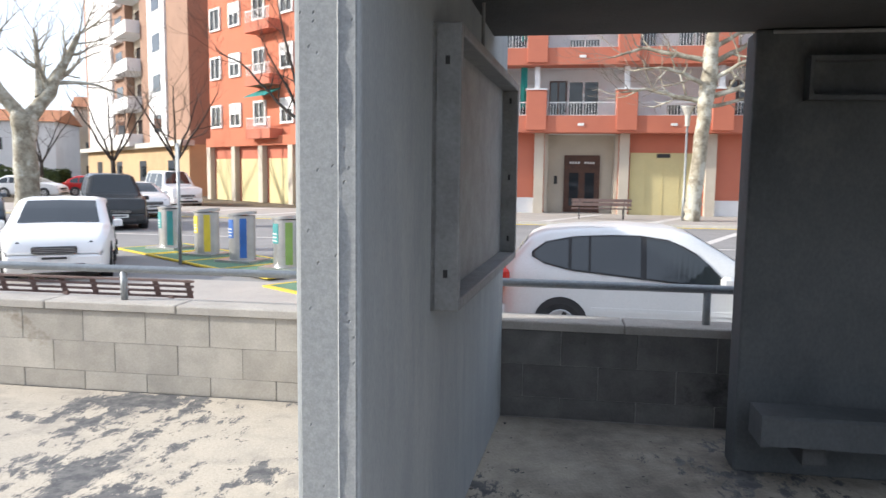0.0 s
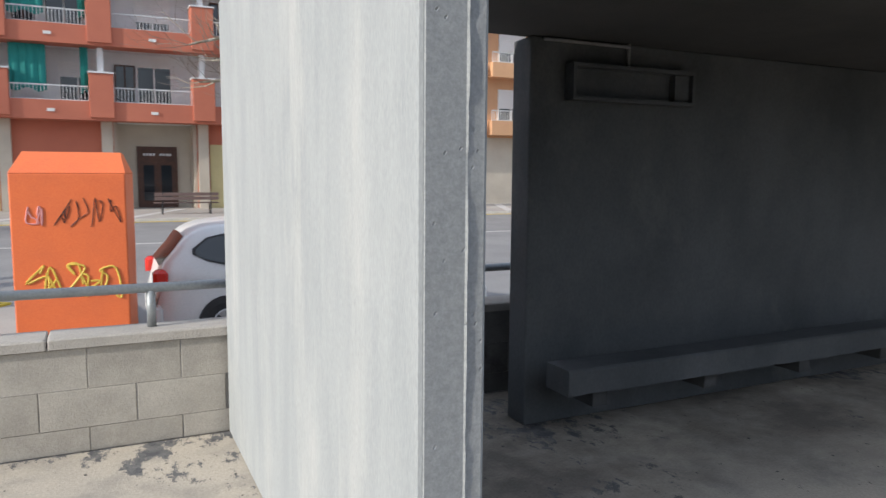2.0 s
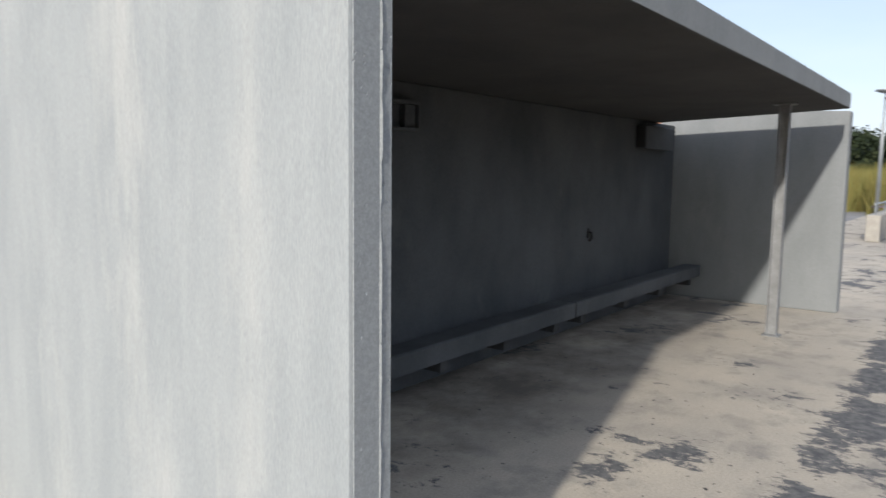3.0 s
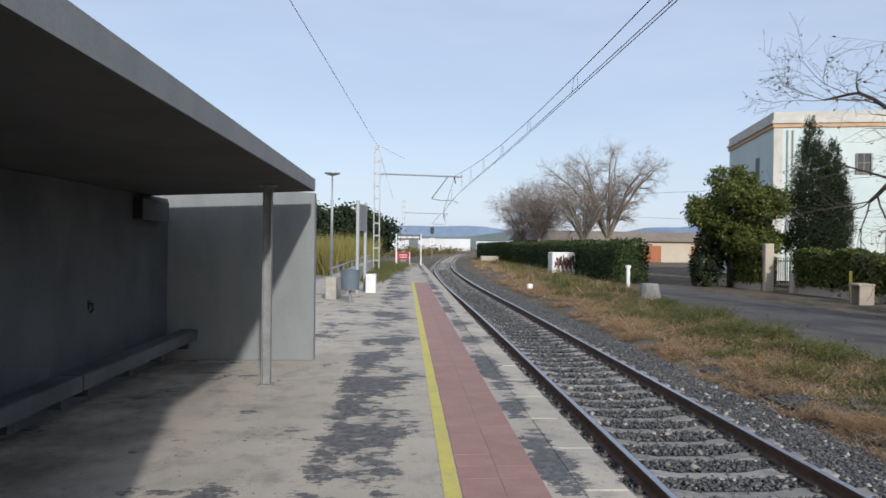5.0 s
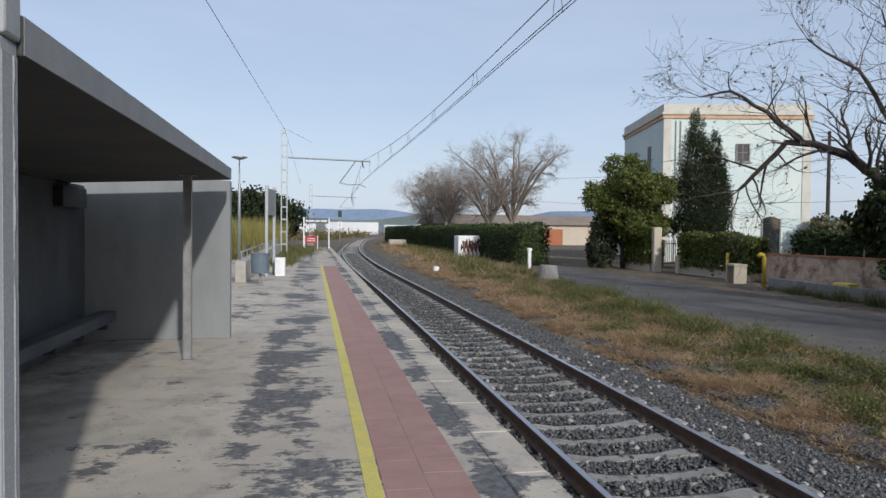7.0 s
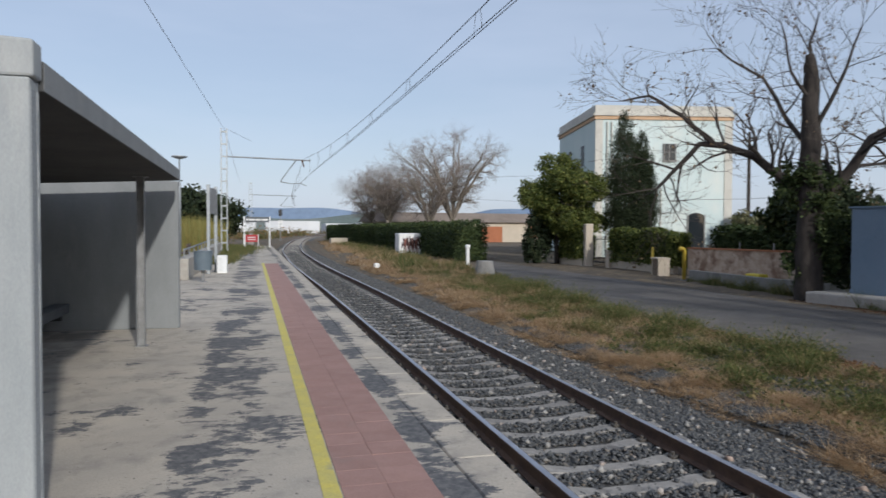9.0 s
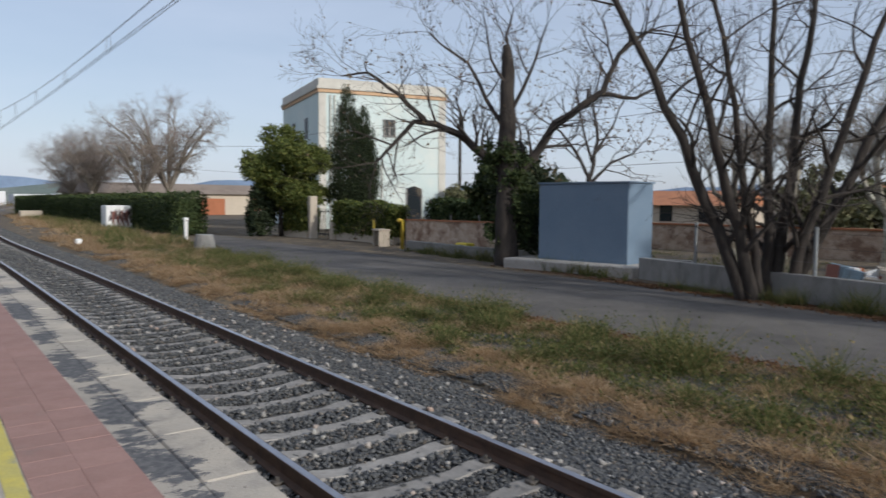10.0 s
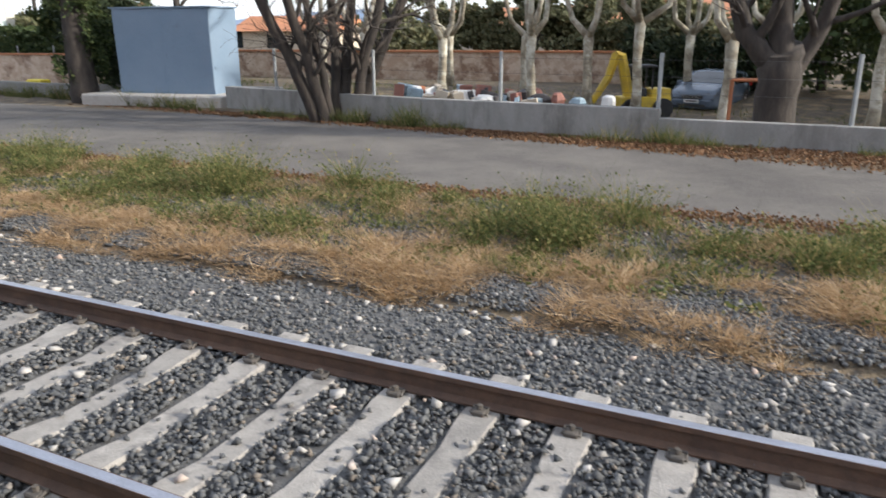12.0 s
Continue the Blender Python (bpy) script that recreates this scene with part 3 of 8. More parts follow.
def ground_z(x, y):
    if y > 4.3:
        return -0.75 + 0.45 * smooth(29, 34, y)
    if y > -1.2:
        return -0.95
    z = -0.86 + 0.06 * smooth(-5.0, -6.2, y)
    if -9.4 < y < -5.6:
        z += 0.05 * noise.noise((x * 0.5, y * 0.5, 0.0)) + 0.05
    if y < -15.5:
        z += 0.08 * smooth(-15.5, -17, y)
        z -= 0.5 * smooth(-16.9, -19, y) * smooth(-33, -28, y) * smooth(3, 0, x) * smooth(-16, -10, x)
    return z


gx = sorted({-3000, -1500, -700, -300, -150, -80, *range(-50, 121, 2), *[k / 2 for k in range(-28, 73)], 140, 170, 220, 300, 500, 900, 1700, 3000})
gy = sorted({-3000, -1400, -600, -250, -120, -80, -60, -50, -40, -32, -26, -22, -19, -17, -16, -15.5, -15, -12, -9.5, -9.3, -9.0, -8.7, -8.35, -8, -7.65, -7.3, -6.95, -6.6, -6.3, -6, -5.75, -5.5, -5.25, -5,
             -3, -1.25, -1.15, 1.5, 4.25, 4.35, 8, 12, 18, 24, 30, 34, 40, 50, 70, 100, 160, 300, 700, 1500, 3000})
g = Shape()
g.add([(x, y, ground_z(x, y)) for x in gx for y in gy],
      [(i * len(gy) + j, (i + 1) * len(gy) + j, (i + 1) * len(gy) + j + 1, i * len(gy) + j + 1) for i in range(len(gx) - 1) for j in range(len(gy) - 1)])
tagged(part("ground", g, "earth", fix=False, smooth=True), "dry earth ground reaching the horizon", "ground", kind="structure")


def sheet(name, outline, z, mat, label, category, thick=0.05):
    s = Shape()
    s.prism(outline, "z", z - thick, z)
    return tagged(part(name, s, mat), label, category, kind="structure")


ROAD_NEAR = [(-80, -8.3), (-12, -8.6), (-7, -8.95), (-2, -9.5), (10, -9.7), (20, -10.3), (28, -11.3), (36, -13.2), (45, -15.6), (140, -45)]
ROAD_FAR = [(140, -60), (60, -31), (43, -22), (37, -19.7), (30, -19.3), (24, -17.9), (15, -17), (5, -16.2), (1.3, -15.5), (-4, -14.6), (-7.4, -14.1), (-14, -13.5), (-80, -13.0)]
sheet("road", ROAD_NEAR + ROAD_FAR, -0.755, "asphalt", "worn grey asphalt lane beside the railway", "road", 0.12)

# street side: pavement by the wall, carriageway, far pavement
s = Shape()
for y0, y1, z0, z1 in ((12.0, 27.6, -0.5, -0.36),):
    s.add([(-140, y0, z0), (80, y0, z0), (80, y1, z1), (-140, y1, z1)], [(0, 1, 2, 3)])
s.add([(-0.25, 5.4, -0.65), (80, 5.4, -0.65), (80, 10.7, -0.65), (-0.25, 10.7, -0.65)], [(0, 1, 2, 3)])
s.add([(-0.25, 10.7, -0.65), (80, 10.7, -0.65), (80, 12.0, -0.5), (-0.25, 12.0, -0.5)], [(0, 1, 2, 3)])
s2 = Shape()
for a in s.f:
    q = [s.v[i] for i in a]
    s2.add(q + [(x, y, z - 0.06) for x, y, z in q], [(0, 1, 2, 3), (7, 6, 5, 4), (0, 4, 5, 1), (1, 5, 6, 2), (2, 6, 7, 3), (3, 7, 4, 0)])
tagged(part("street", s2, "street_asphalt"), "pale grey asphalt street with parking bays", "road", kind="structure")
s = Shape()
s.box(-60, -0.25, 4.45, 12.0, -0.62, -0.46)
s.box(-0.25, 60, 4.45, 5.4, -0.62, -0.46)
tagged(part("pavement_near", s, "pavement", bevel=0.02), "cement pavement behind the station wall", "pavement", kind="structure")
s = Shape()
s.prism([(27.6, -0.6), (27.6, -0.28), (48, -0.22), (48, -0.6)], "x", -8.3, 60)
s.prism([(27.6, -0.6), (27.6, -0.28), (33.9, -0.26), (33.9, -0.6)], "x", -30, -8.3)
tagged(part("pavement_far", s, "pavement"), "pale cement pavement along the buildings", "pavement", kind="structure")

# ---------------------------------------------------------------- platform
EDGE = -1.27
s = Shape()
s.box(-40, 62, EDGE + 0.34, 4.2, -1.1, 0.0)
s.box(-40, 62, EDGE + 0.05, EDGE + 0.34, -1.1, -0.14)
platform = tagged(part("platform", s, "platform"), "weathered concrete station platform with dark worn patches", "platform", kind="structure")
s = Shape()
s.box(-40, 29.6, -0.11, 0.0, 0.0, 0.004)
tagged(part("yellow_line", s, "yellow_line"), "faded yellow safety line painted on the platform", "painted line", kind="structure")


# ---------------------------------------------------------------- shelter
def quad_wall(name, plan, z0, tops, mat, label, bevel=0.012):
    """An upright wall over a plan outline, each corner with its own top height."""
    n = len(plan)
    s = Shape()
    s.add([(x, y, z0) for x, y in plan] + [(x, y, t) for (x, y), t in zip(plan, tops)],
          [tuple(range(n - 1, -1, -1)), tuple(range(n, 2 * n))] + [(i, (i + 1) % n, n + (i + 1) % n, n + i) for i in range(n)])
    return tagged(part(name, s, mat, bevel=bevel), label, "wall", kind="structure")


ROOF_F, ROOF_B = 2.33, 2.215          # underside at the front edge and at the back


def roof_z(y):
    return ROOF_F + (ROOF_B - ROOF_F) * (y - 1.47) / (4.25 - 1.47)


wall_side = quad_wall("wall_side", [(0.035, 1.49), (0.205, 1.49), (0.374, 4.19), (0.05, 4.19)], 0.0, [roof_z(1.49) + 0.048] * 2 + [2.383] * 2, "concrete",
                      "pale grey painted concrete side wall of the shelter")
quad_wall("wall_back", [(1.63, 3.57), (8.19, 3.57), (8.19, 3.76), (1.63, 3.76)], 0.0, [roof_z(3.57), roof_z(3.57), roof_z(3.76), roof_z(3.76)], "concrete_in_shade",
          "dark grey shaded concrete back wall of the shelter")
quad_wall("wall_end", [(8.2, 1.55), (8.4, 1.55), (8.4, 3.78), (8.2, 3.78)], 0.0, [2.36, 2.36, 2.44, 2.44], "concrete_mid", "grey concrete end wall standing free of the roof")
# raised edge of the side wall beside the roof
s = Shape()
s.add([(0.035, 1.472, roof_z(1.49) + 0.05), (0.2, 1.472, roof_z(1.49) + 0.05), (0.374, 4.2, 2.385), (0.05, 4.2, 2.385), (0.035, 1.472, 2.57), (0.2, 1.472, 2.57), (0.374, 4.2, 2.72), (0.05, 4.2, 2.72)],
      [(3, 2, 1, 0), (4, 5, 6, 7), (0, 1, 5, 4), (1, 2, 6, 5), (2, 3, 7, 6), (3, 0, 4, 7)])
tagged(part("wall_parapet", s, "concrete", bevel=0.015), "concrete upstand along the shelter roof edge", "wall", kind="structure")
# roof slab, with the shade of its underside put into its colour
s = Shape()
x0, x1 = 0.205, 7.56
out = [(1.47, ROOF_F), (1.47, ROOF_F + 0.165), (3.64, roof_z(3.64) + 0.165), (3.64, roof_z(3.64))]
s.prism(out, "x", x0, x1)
tagged(part("roof", s, "concrete_dark_shade", bevel=0.012), "sloping cast concrete roof slab of the shelter", "roof", kind="structure")
# thin strip for the lit front edge, free of the slab's shade tone
s = Shape()
s.box(x0 + 0.004, x1 - 0.004, 1.466, 1.469, ROOF_F + 0.006, ROOF_F + 0.158)
tagged(part("roof_edge", s, "concrete_mid"), "grey front edge of the roof slab", "roof", kind="structure")
# rough cast skin on the front end of the side wall, with the ridge left by the shuttering
rng = np.random.default_rng(3)
s = Shape()
nz, nx = 460, 36
grid = []
for i in range(nz + 1):
    z = 0.01 + (ROOF_F - 0.02) * i / nz
    for j in range(nx + 1):
        u = j / nx
        x = 0.047 + 0.15 * u
        bend = 0.012 * noise.noise((0, 0, z * 3)) + 0.006 * noise.noise((0, 4, z * 14))
        ridge = 0.0075 * math.exp(-((u - 0.70 - bend) / 0.017) ** 2) * max(0.15, 0.7 + 0.9 * noise.noise((2, 0, z * 5)) + 0.5 * noise.noise((2, 0, z * 23)))
        d = 0.003 + 0.0004 * noise.noise((x * 30, 0, z * 14)) + ridge
        d += 0.0015 * max(0, u - 0.93) / 0.07 * (0.5 + noise.noise((9, 0, z * 20)))
        if noise.noise((x * 150 + 9, 3, z * 150)) > 0.68:
            d -= 0.003
        grid.append((x, 1.49 - (d if 0 < j < nx else -0.002), z))
s.add(grid, [(i * (nx + 1) + j, i * (nx + 1) + j + 1, (i + 1) * (nx + 1) + j + 1, (i + 1) * (nx + 1) + j) for i in range(nz) for j in range(nx)])
part("rough_cast_edge", s, "pit", wall_side, "pitted raw concrete edge with a shuttering ridge", fix=False)

# steel post under the roof: a channel with two flanges on a small base plate
post = thing("roof_post", "rusty grey steel channel post carrying the shelter roof", "post", at=(6.45, 1.87, 0))
s = Shape()
s.box(-0.045, 0.045, -0.05, -0.04, 0.012, roof_z(1.87))
s.box(-0.045, 0.045, 0.04, 0.05, 0.012, roof_z(1.87))
s.box(-0.006, 0.006, -0.04, 0.04, 0.012, roof_z(1.87))
part("shaft", s, "steel_grey", post)
s = Shape()
s.box(-0.08, 0.08, -0.08, 0.08, 0, 0.012)
part("base_plate", s, "steel_grey", post)
s = Shape()
s.box(-0.09, 0.09, -0.1, 0.1, roof_z(1.87) - 0.014, roof_z(1.87) - 0.002)
part("head_plate", s, "steel_grey", post)

# concrete bench along the back wall, in two lengths
for xa, xb in ((1.64, 4.625), (4.655, 8.17)):
    b = thing("wall_bench", "cast concrete bench slab fixed along the back wall", "bench", "benches in the shelter")
    s = Shape()
    n = 40
    prof = []
    for i in range(n + 1):
        x = xa + (xb - xa) * i / n
        w = 0.006 * noise.noise((x * 4, 1, 0))
        prof.append([(x, 3.15, 0.295 + 0.010 * noise.noise((x * 7, 3, 0))), (x, 3.145 + w, 0.425), (x, 3.16 + w, 0.437), (x, 3.36, 0.437), (x, 3.36, 0.295)])
    s.add([p for r in prof for p in r], [(i * 5 + j, i * 5 + (j + 1) % 5, (i + 1) * 5 + (j + 1) % 5, (i + 1) * 5 + j) for i in range(n) for j in range(5)]
          + [(4, 3, 2, 1, 0), tuple(n * 5 + k for k in range(5))])
    part("slab", s, "concrete_in_shade", b)
    for k in range(4):
        xk = xa + 0.25 + (xb - xa - 0.5) * k / 3
        s = Shape()
        s.box(xk - 0.05, xk + 0.05, 3.2, 3.568, 0.2, 0.294)
        part("wall_bracket", s, "concrete_dark_shade", b)

# lamp housing on the back wall (a shallow steel tray), with its conduit
def lamp_tray(x, y, z, w, h, label):
    t = thing("wall_lamp_housing", label, "lamp", at=(x, y, z))
    s = Shape()
    s.box(0, w, 0.0, 0.012, 0, h)
    part("back_plate", s, "concrete_in_shade", t)
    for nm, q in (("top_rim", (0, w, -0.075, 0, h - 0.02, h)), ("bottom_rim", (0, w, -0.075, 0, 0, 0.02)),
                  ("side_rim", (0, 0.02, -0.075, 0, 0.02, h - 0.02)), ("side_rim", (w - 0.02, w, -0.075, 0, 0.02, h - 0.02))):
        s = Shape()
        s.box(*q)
        part(nm, s, "concrete_in_shade", t)
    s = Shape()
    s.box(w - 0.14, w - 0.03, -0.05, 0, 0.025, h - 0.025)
    part("ballast_box", s, "concrete_in_shade", t)
    return t


lamp_tray(1.86, 3.556, 1.895, 0.91, 0.205, "empty grey lamp housing screwed to the concrete wall")
s = Shape()
s.tube([(2.3, 3.552, 2.1), (2.3, 3.552, roof_z(3.55))], 0.012, 8)
s.tube([(1.7, 3.545, roof_z(3.55) - 0.02), (2.3, 3.545, roof_z(3.55) - 0.02)], 0.01, 8)
tagged(part("conduit", s, "steel_grey"), "thin grey conduit running up to the roof", "pipe")
# small box lamp near the end wall
t = thing("wall_box_lamp", "grey metal box lamp fixed high on the back wall", "lamp", at=(6.89, 3.44, 1.91))
s = Shape()
s.soft_box(0.01, 0.95, 0.0, 0.125, 0.0, 0.27, 0.012)
part("housing", s, "concrete_in_shade", t)
# black plate makes one end darker than the housing face
s = Shape()
s.box(0.0, 0.01, 0.01, 0.12, 0.015, 0.255)
part("cover", s, "black_plastic", t)
# torn hook on the back wall
s = Shape()
s.tube([(5.71, 3.569, 0.99), (5.71, 3.53, 0.99), (5.70, 3.52, 0.93), (5.71, 3.55, 0.90)], 0.014, 6)
s.box(5.685, 5.735, 3.56, 3.569, 0.93, 1.03)
tagged(part("wall_hook", s, "black_plastic"), "small black broken bracket on the shelter wall", "bracket")

# empty notice board frame on the inner face of the side wall
ang = math.degrees(math.atan2(0.374 - 0.205, 2.70))
nb = thing("notice_board", "empty grey painted notice board frame on the wall", "notice board", at=(0.253, 2.235, 1.04), rz=-ang)
s = Shape()
s.box(0.0, 0.014, 0.0, 1.72, 0.0, 0.99)
part("back_panel", s, "steel_grey", nb)
for nm, q in (("frame_side", (0.0, 0.10, 0.0, 0.035, 0.0, 0.99)), ("frame_side", (0.0, 0.10, 1.685, 1.72, 0.0, 0.99)),
              ("frame_top", (0.0, 0.10, 0.035, 1.685, 0.95, 0.99)), ("frame_bottom", (0.0, 0.10, 0.035, 1.685, 0.0, 0.04))):
    s = Shape()
    s.box(*q)
    part(nm, s, "steel_grey", nb, bevel=0.006)
for yy, zz in ((-0.0, 0.12), (-0.0, 0.85)):
    s = Shape()
    s.box(0.045, 0.06, -0.004, 0.0, zz, zz + 0.028)
    part("bolt_slot", s, "black_plastic", nb)
for zz in (0.1, 0.45, 0.88):
    s = Shape()
    s.box(0.05, 0.062, 1.681, 1.685, zz, zz + 0.03)
    part("bolt_slot", s, "black_plastic", nb)
s = Shape()
s.tube([(0.345, 3.0, 2.035), (0.345, 3.0, roof_z(3.0))], 0.008, 8)
tagged(part("hanging_rod", s, "steel_grey"), "thin steel rod above the notice board", "rod")

# ---------------------------------------------------------------- block wall and hand rail
WALL_Y = 4.22
wall_core = Shape()
wall_core.box(-30, 8.0, WALL_Y + 0.006, WALL_Y + 0.19, -0.6, 0.57)
core = tagged(part("wall_blocks", wall_core, "mortar"), "low wall of grey concrete blocks with a cement coping", "wall", kind="structure")

# tubular rail on the coping
hand = thing("hand_rail", "grey galvanised tube rail on the block wall", "railing")
s = Shape()
s.tube([(x, WALL_Y + 0.12, 0.835) for x in (-30, -20, -10, 8)], 0.027, 12)
part("rail", s, "galv", hand, smooth=True)
for i in range(-15, 5):
    s = Shape()
    s.cyl(-0.33 + 1.95 * i, WALL_Y + 0.12, 0.615, 0.83, 0.024, 12)
    part("post", s, "galv", hand, smooth=True)

# ---------------------------------------------------------------- railway track
TRACK = [(-60, -3.0), (-20, -2.98), (0, -2.98), (20, -2.95), (36, -2.78), (48, -2.85), (66, -3.3), (86, -4.5), (110, -6.3), (150, -10.2), (200, -17.5), (260, -29), (330, -45)]


def track_y(x):
    xs, ys = [p[0] for p in TRACK], [p[1] for p in TRACK]
    for i in range(len(xs) - 1):
        if x <= xs[i + 1]:
            break
    t = (x - xs[i]) / (xs[i + 1] - xs[i])
    sl = lambda k: (ys[min(k + 1, len(xs) - 1)] - ys[max(k - 1, 0)]) / (xs[min(k + 1, len(xs) - 1)] - xs[max(k - 1, 0)])
    h = xs[i + 1] - xs[i]
    return ((2 * t**3 - 3 * t**2 + 1) * ys[i] + (t**3 - 2 * t**2 + t) * h * sl(i) + (-2 * t**3 + 3 * t**2) * ys[i + 1] + (t**3 - t**2) * h * sl(i + 1))


def track_frame(x):
    d = Vector((0.2, track_y(x + 0.1) - track_y(x - 0.1), 0)).normalized()
    return Vector((x, track_y(x), 0)), d, Vector((-d.y, d.x, 0))


xs_track = [-40, -20] + [i for i in range(-12, 60, 2)] + [i for i in range(60, 330, 4)]
track = thing("railway_track", "single railway track of rusty rails on concrete sleepers", "railway track", kind="structure")
RAIL = [(-0.07, -0.71), (-0.07, -0.698), (-0.014, -0.68), (-0.010, -0.60), (-0.036, -0.588), (-0.036, -0.553), (0.036, -0.553), (0.036, -0.588), (0.010, -0.60), (0.014, -0.68), (0.07, -0.698), (0.07, -0.71)]
for side in (0.87, -0.87):
    s, top = Shape(), Shape()
    for x in xs_track:
        p, d, n = track_frame(x)
        s.v += [tuple(p + n * (side + u) + Vector((0, 0, z))) for u, z in RAIL]
        top.v += [tuple(p + n * (side + u) + Vector((0, 0, z))) for u, z in ((-0.034, -0.5545), (-0.026, -0.548), (0.026, -0.548), (0.034, -0.5545))]
    k = len(RAIL)
    for i in range(len(xs_track) - 1):
        s.f += [(i * k + j, (i + 1) * k + j, (i + 1) * k + (j + 1) % k, i * k + (j + 1) % k) for j in range(k)]
        top.f += [(i * 4 + j, (i + 1) * 4 + j, (i + 1) * 4 + j + 1, i * 4 + j + 1) for j in range(3)]
    r = part("rail", s, "rail_side", track, "rusty brown steel rail")
    part("running_surface", top, "rail_top", r, "rail head polished by wheels", fix=False)
# ballast bed
s = Shape()
PROF = [(-3.0, -0.93), (-2.15, -0.80), (-1.5, -0.765), (-0.7, -0.755), (0, -0.765), (0.7, -0.755), (1.5, -0.765), (1.72, -0.78)]
xb = sorted(set(xs_track + [x / 2 for x in range(-24, 60)]))
for x in xb:
    p, d, n = track_frame(x)
    s.v += [tuple(p + n * u + Vector((0, 0, z + 0.018 * noise.noise((x * 1.7, u * 3, 0))))) for u, z in PROF]
k = len(PROF)
s.f += [(i * k + j, (i + 1) * k + j, (i + 1) * k + j + 1, i * k + j + 1) for i in range(len(xb) - 1) for j in range(k - 1)]
tagged(part("ballast_bed", s, "ballast_bed", fix=False), "bed of dark crushed stone under the track", "ballast", kind="structure")


def stone_soup(name, n, x0, x1, u0, u1, smin, smax, seed, z_of, on_ground=False):
    """Broken stones: squashed octahedra, each cut at random."""
    rng = np.random.default_rng(seed)
    x, u = rng.uniform(x0, x1, n), rng.uniform(u0, u1, n)
    off = np.abs((x + 0.3) % 0.6 - 0.3)
    keep = (np.abs(u) > 1.28) | (off > 0.135) | (rng.uniform(0, 1, n) < 0.05)
    x, u = x[keep], u[keep]
    n = len(x)
    yc = np.array([track_y(v) for v in x])
    zc = np.array([ground_z(a, b) for a, b in zip(x, yc + u)]) if on_ground else z_of(u)
    c = np.stack([x, yc + u, zc + rng.uniform(-0.012, 0.018, n)], 1)
    base = np.array([(1, 0, 0), (-1, 0, 0), (0, 1, 0), (0, -1, 0), (0, 0, 1), (0, 0, -1)], float)
    size = rng.uniform(smin, smax, (n, 1, 1)) * rng.uniform(0.7, 1.3, (n, 6, 1))
    q = rng.normal(size=(n, 4))
    q /= np.linalg.norm(q, axis=1)[:, None]
    w, a, b, d = q.T
    rot = np.stack([1 - 2 * (b * b + d * d), 2 * (a * b - w * d), 2 * (a * d + w * b), 2 * (a * b + w * d), 1 - 2 * (a * a + d * d), 2 * (b * d - w * a),
                    2 * (a * d - w * b), 2 * (b * d + w * a), 1 - 2 * (a * a + b * b)], 1).reshape(n, 3, 3)
    v = (base[None] * size + rng.normal(size=(n, 6, 3)) * size * 0.25) @ rot.transpose(0, 2, 1)
    v[:, :, 2] *= 0.75
    v += c[:, None, :]
    f = np.array([(0, 2, 4), (2, 1, 4), (1, 3, 4), (3, 0, 4), (2, 0, 5), (1, 2, 5), (3, 1, 5), (0, 3, 5)])
    me = bpy.data.meshes.new(name)
    me.vertices.add(n * 6)
    me.vertices.foreach_set("co", v.reshape(-1).astype(np.float32))
    idx = (f[None] + (np.arange(n) * 6)[:, None, None]).reshape(-1)
    me.loops.add(len(idx))
    me.loops.foreach_set("vertex_index", idx.astype(np.int32))
    me.polygons.add(n * 8)
    me.polygons.foreach_set("loop_start", np.arange(0, n * 24, 3, dtype=np.int32))
    me.polygons.foreach_set("loop_total", np.full(n * 8, 3, dtype=np.int32))
    me.materials.append(M["stones"])
    me.update()
    return me


bed_z = lambda u: np.interp(u, [p[0] for p in PROF], [p[1] for p in PROF]) + 0.022 * (np.abs(u) < 1.32)
for nm, args in (("ballast_stones", (88000, -10, 9, -3.5, 1.68, 0.014, 0.032, 5)), ("ballast_stones", (36000, 9, 34, -3.3, 1.68, 0.024, 0.045, 6)),
                 ("ballast_stones", (15000, 34, 95, -3.2, 1.7, 0.035, 0.06, 7))):
    tagged(new(nm, stone_soup(nm, *args[:5], args[5], args[6], args[7], bed_z)), "loose dark grey ballast stones with a few pale ones", "ballast", kind="stuff")
for args in ((16000, -12, 12, -4.2, -2.8, 0.016, 0.036, 28), (44000, -11, 10, -6.4, -2.9, 0.012, 0.03, 8), (26000, -11, 12, -3.5, -2.1, 0.014, 0.032, 38), (14000, 10, 34, -6.6, -2.9, 0.018, 0.04, 18)):
    tagged(new("verge_stones", stone_soup("verge_stones", *args, bed_z, True)), "loose grey stones strewn into the verge", "stones", kind="stuff")
# larger pale stones lying about
tagged(new("pale_stones", stone_soup("pale_stones", 620, -7, 12, -3.6, 1.2, 0.018, 0.055, 9, lambda u: bed_z(u) + 0.02)), "scattered pale limestone lumps on the ballast", "stones", kind="stuff")
bpy.data.objects["pale_stones"].data.materials[0] = island_material("pale_stone", [(0, (0.2, 0.19, 0.175)), (0.7, (0.38, 0.365, 0.34)), (1, (0.36, 0.27, 0.22))], 0.9)


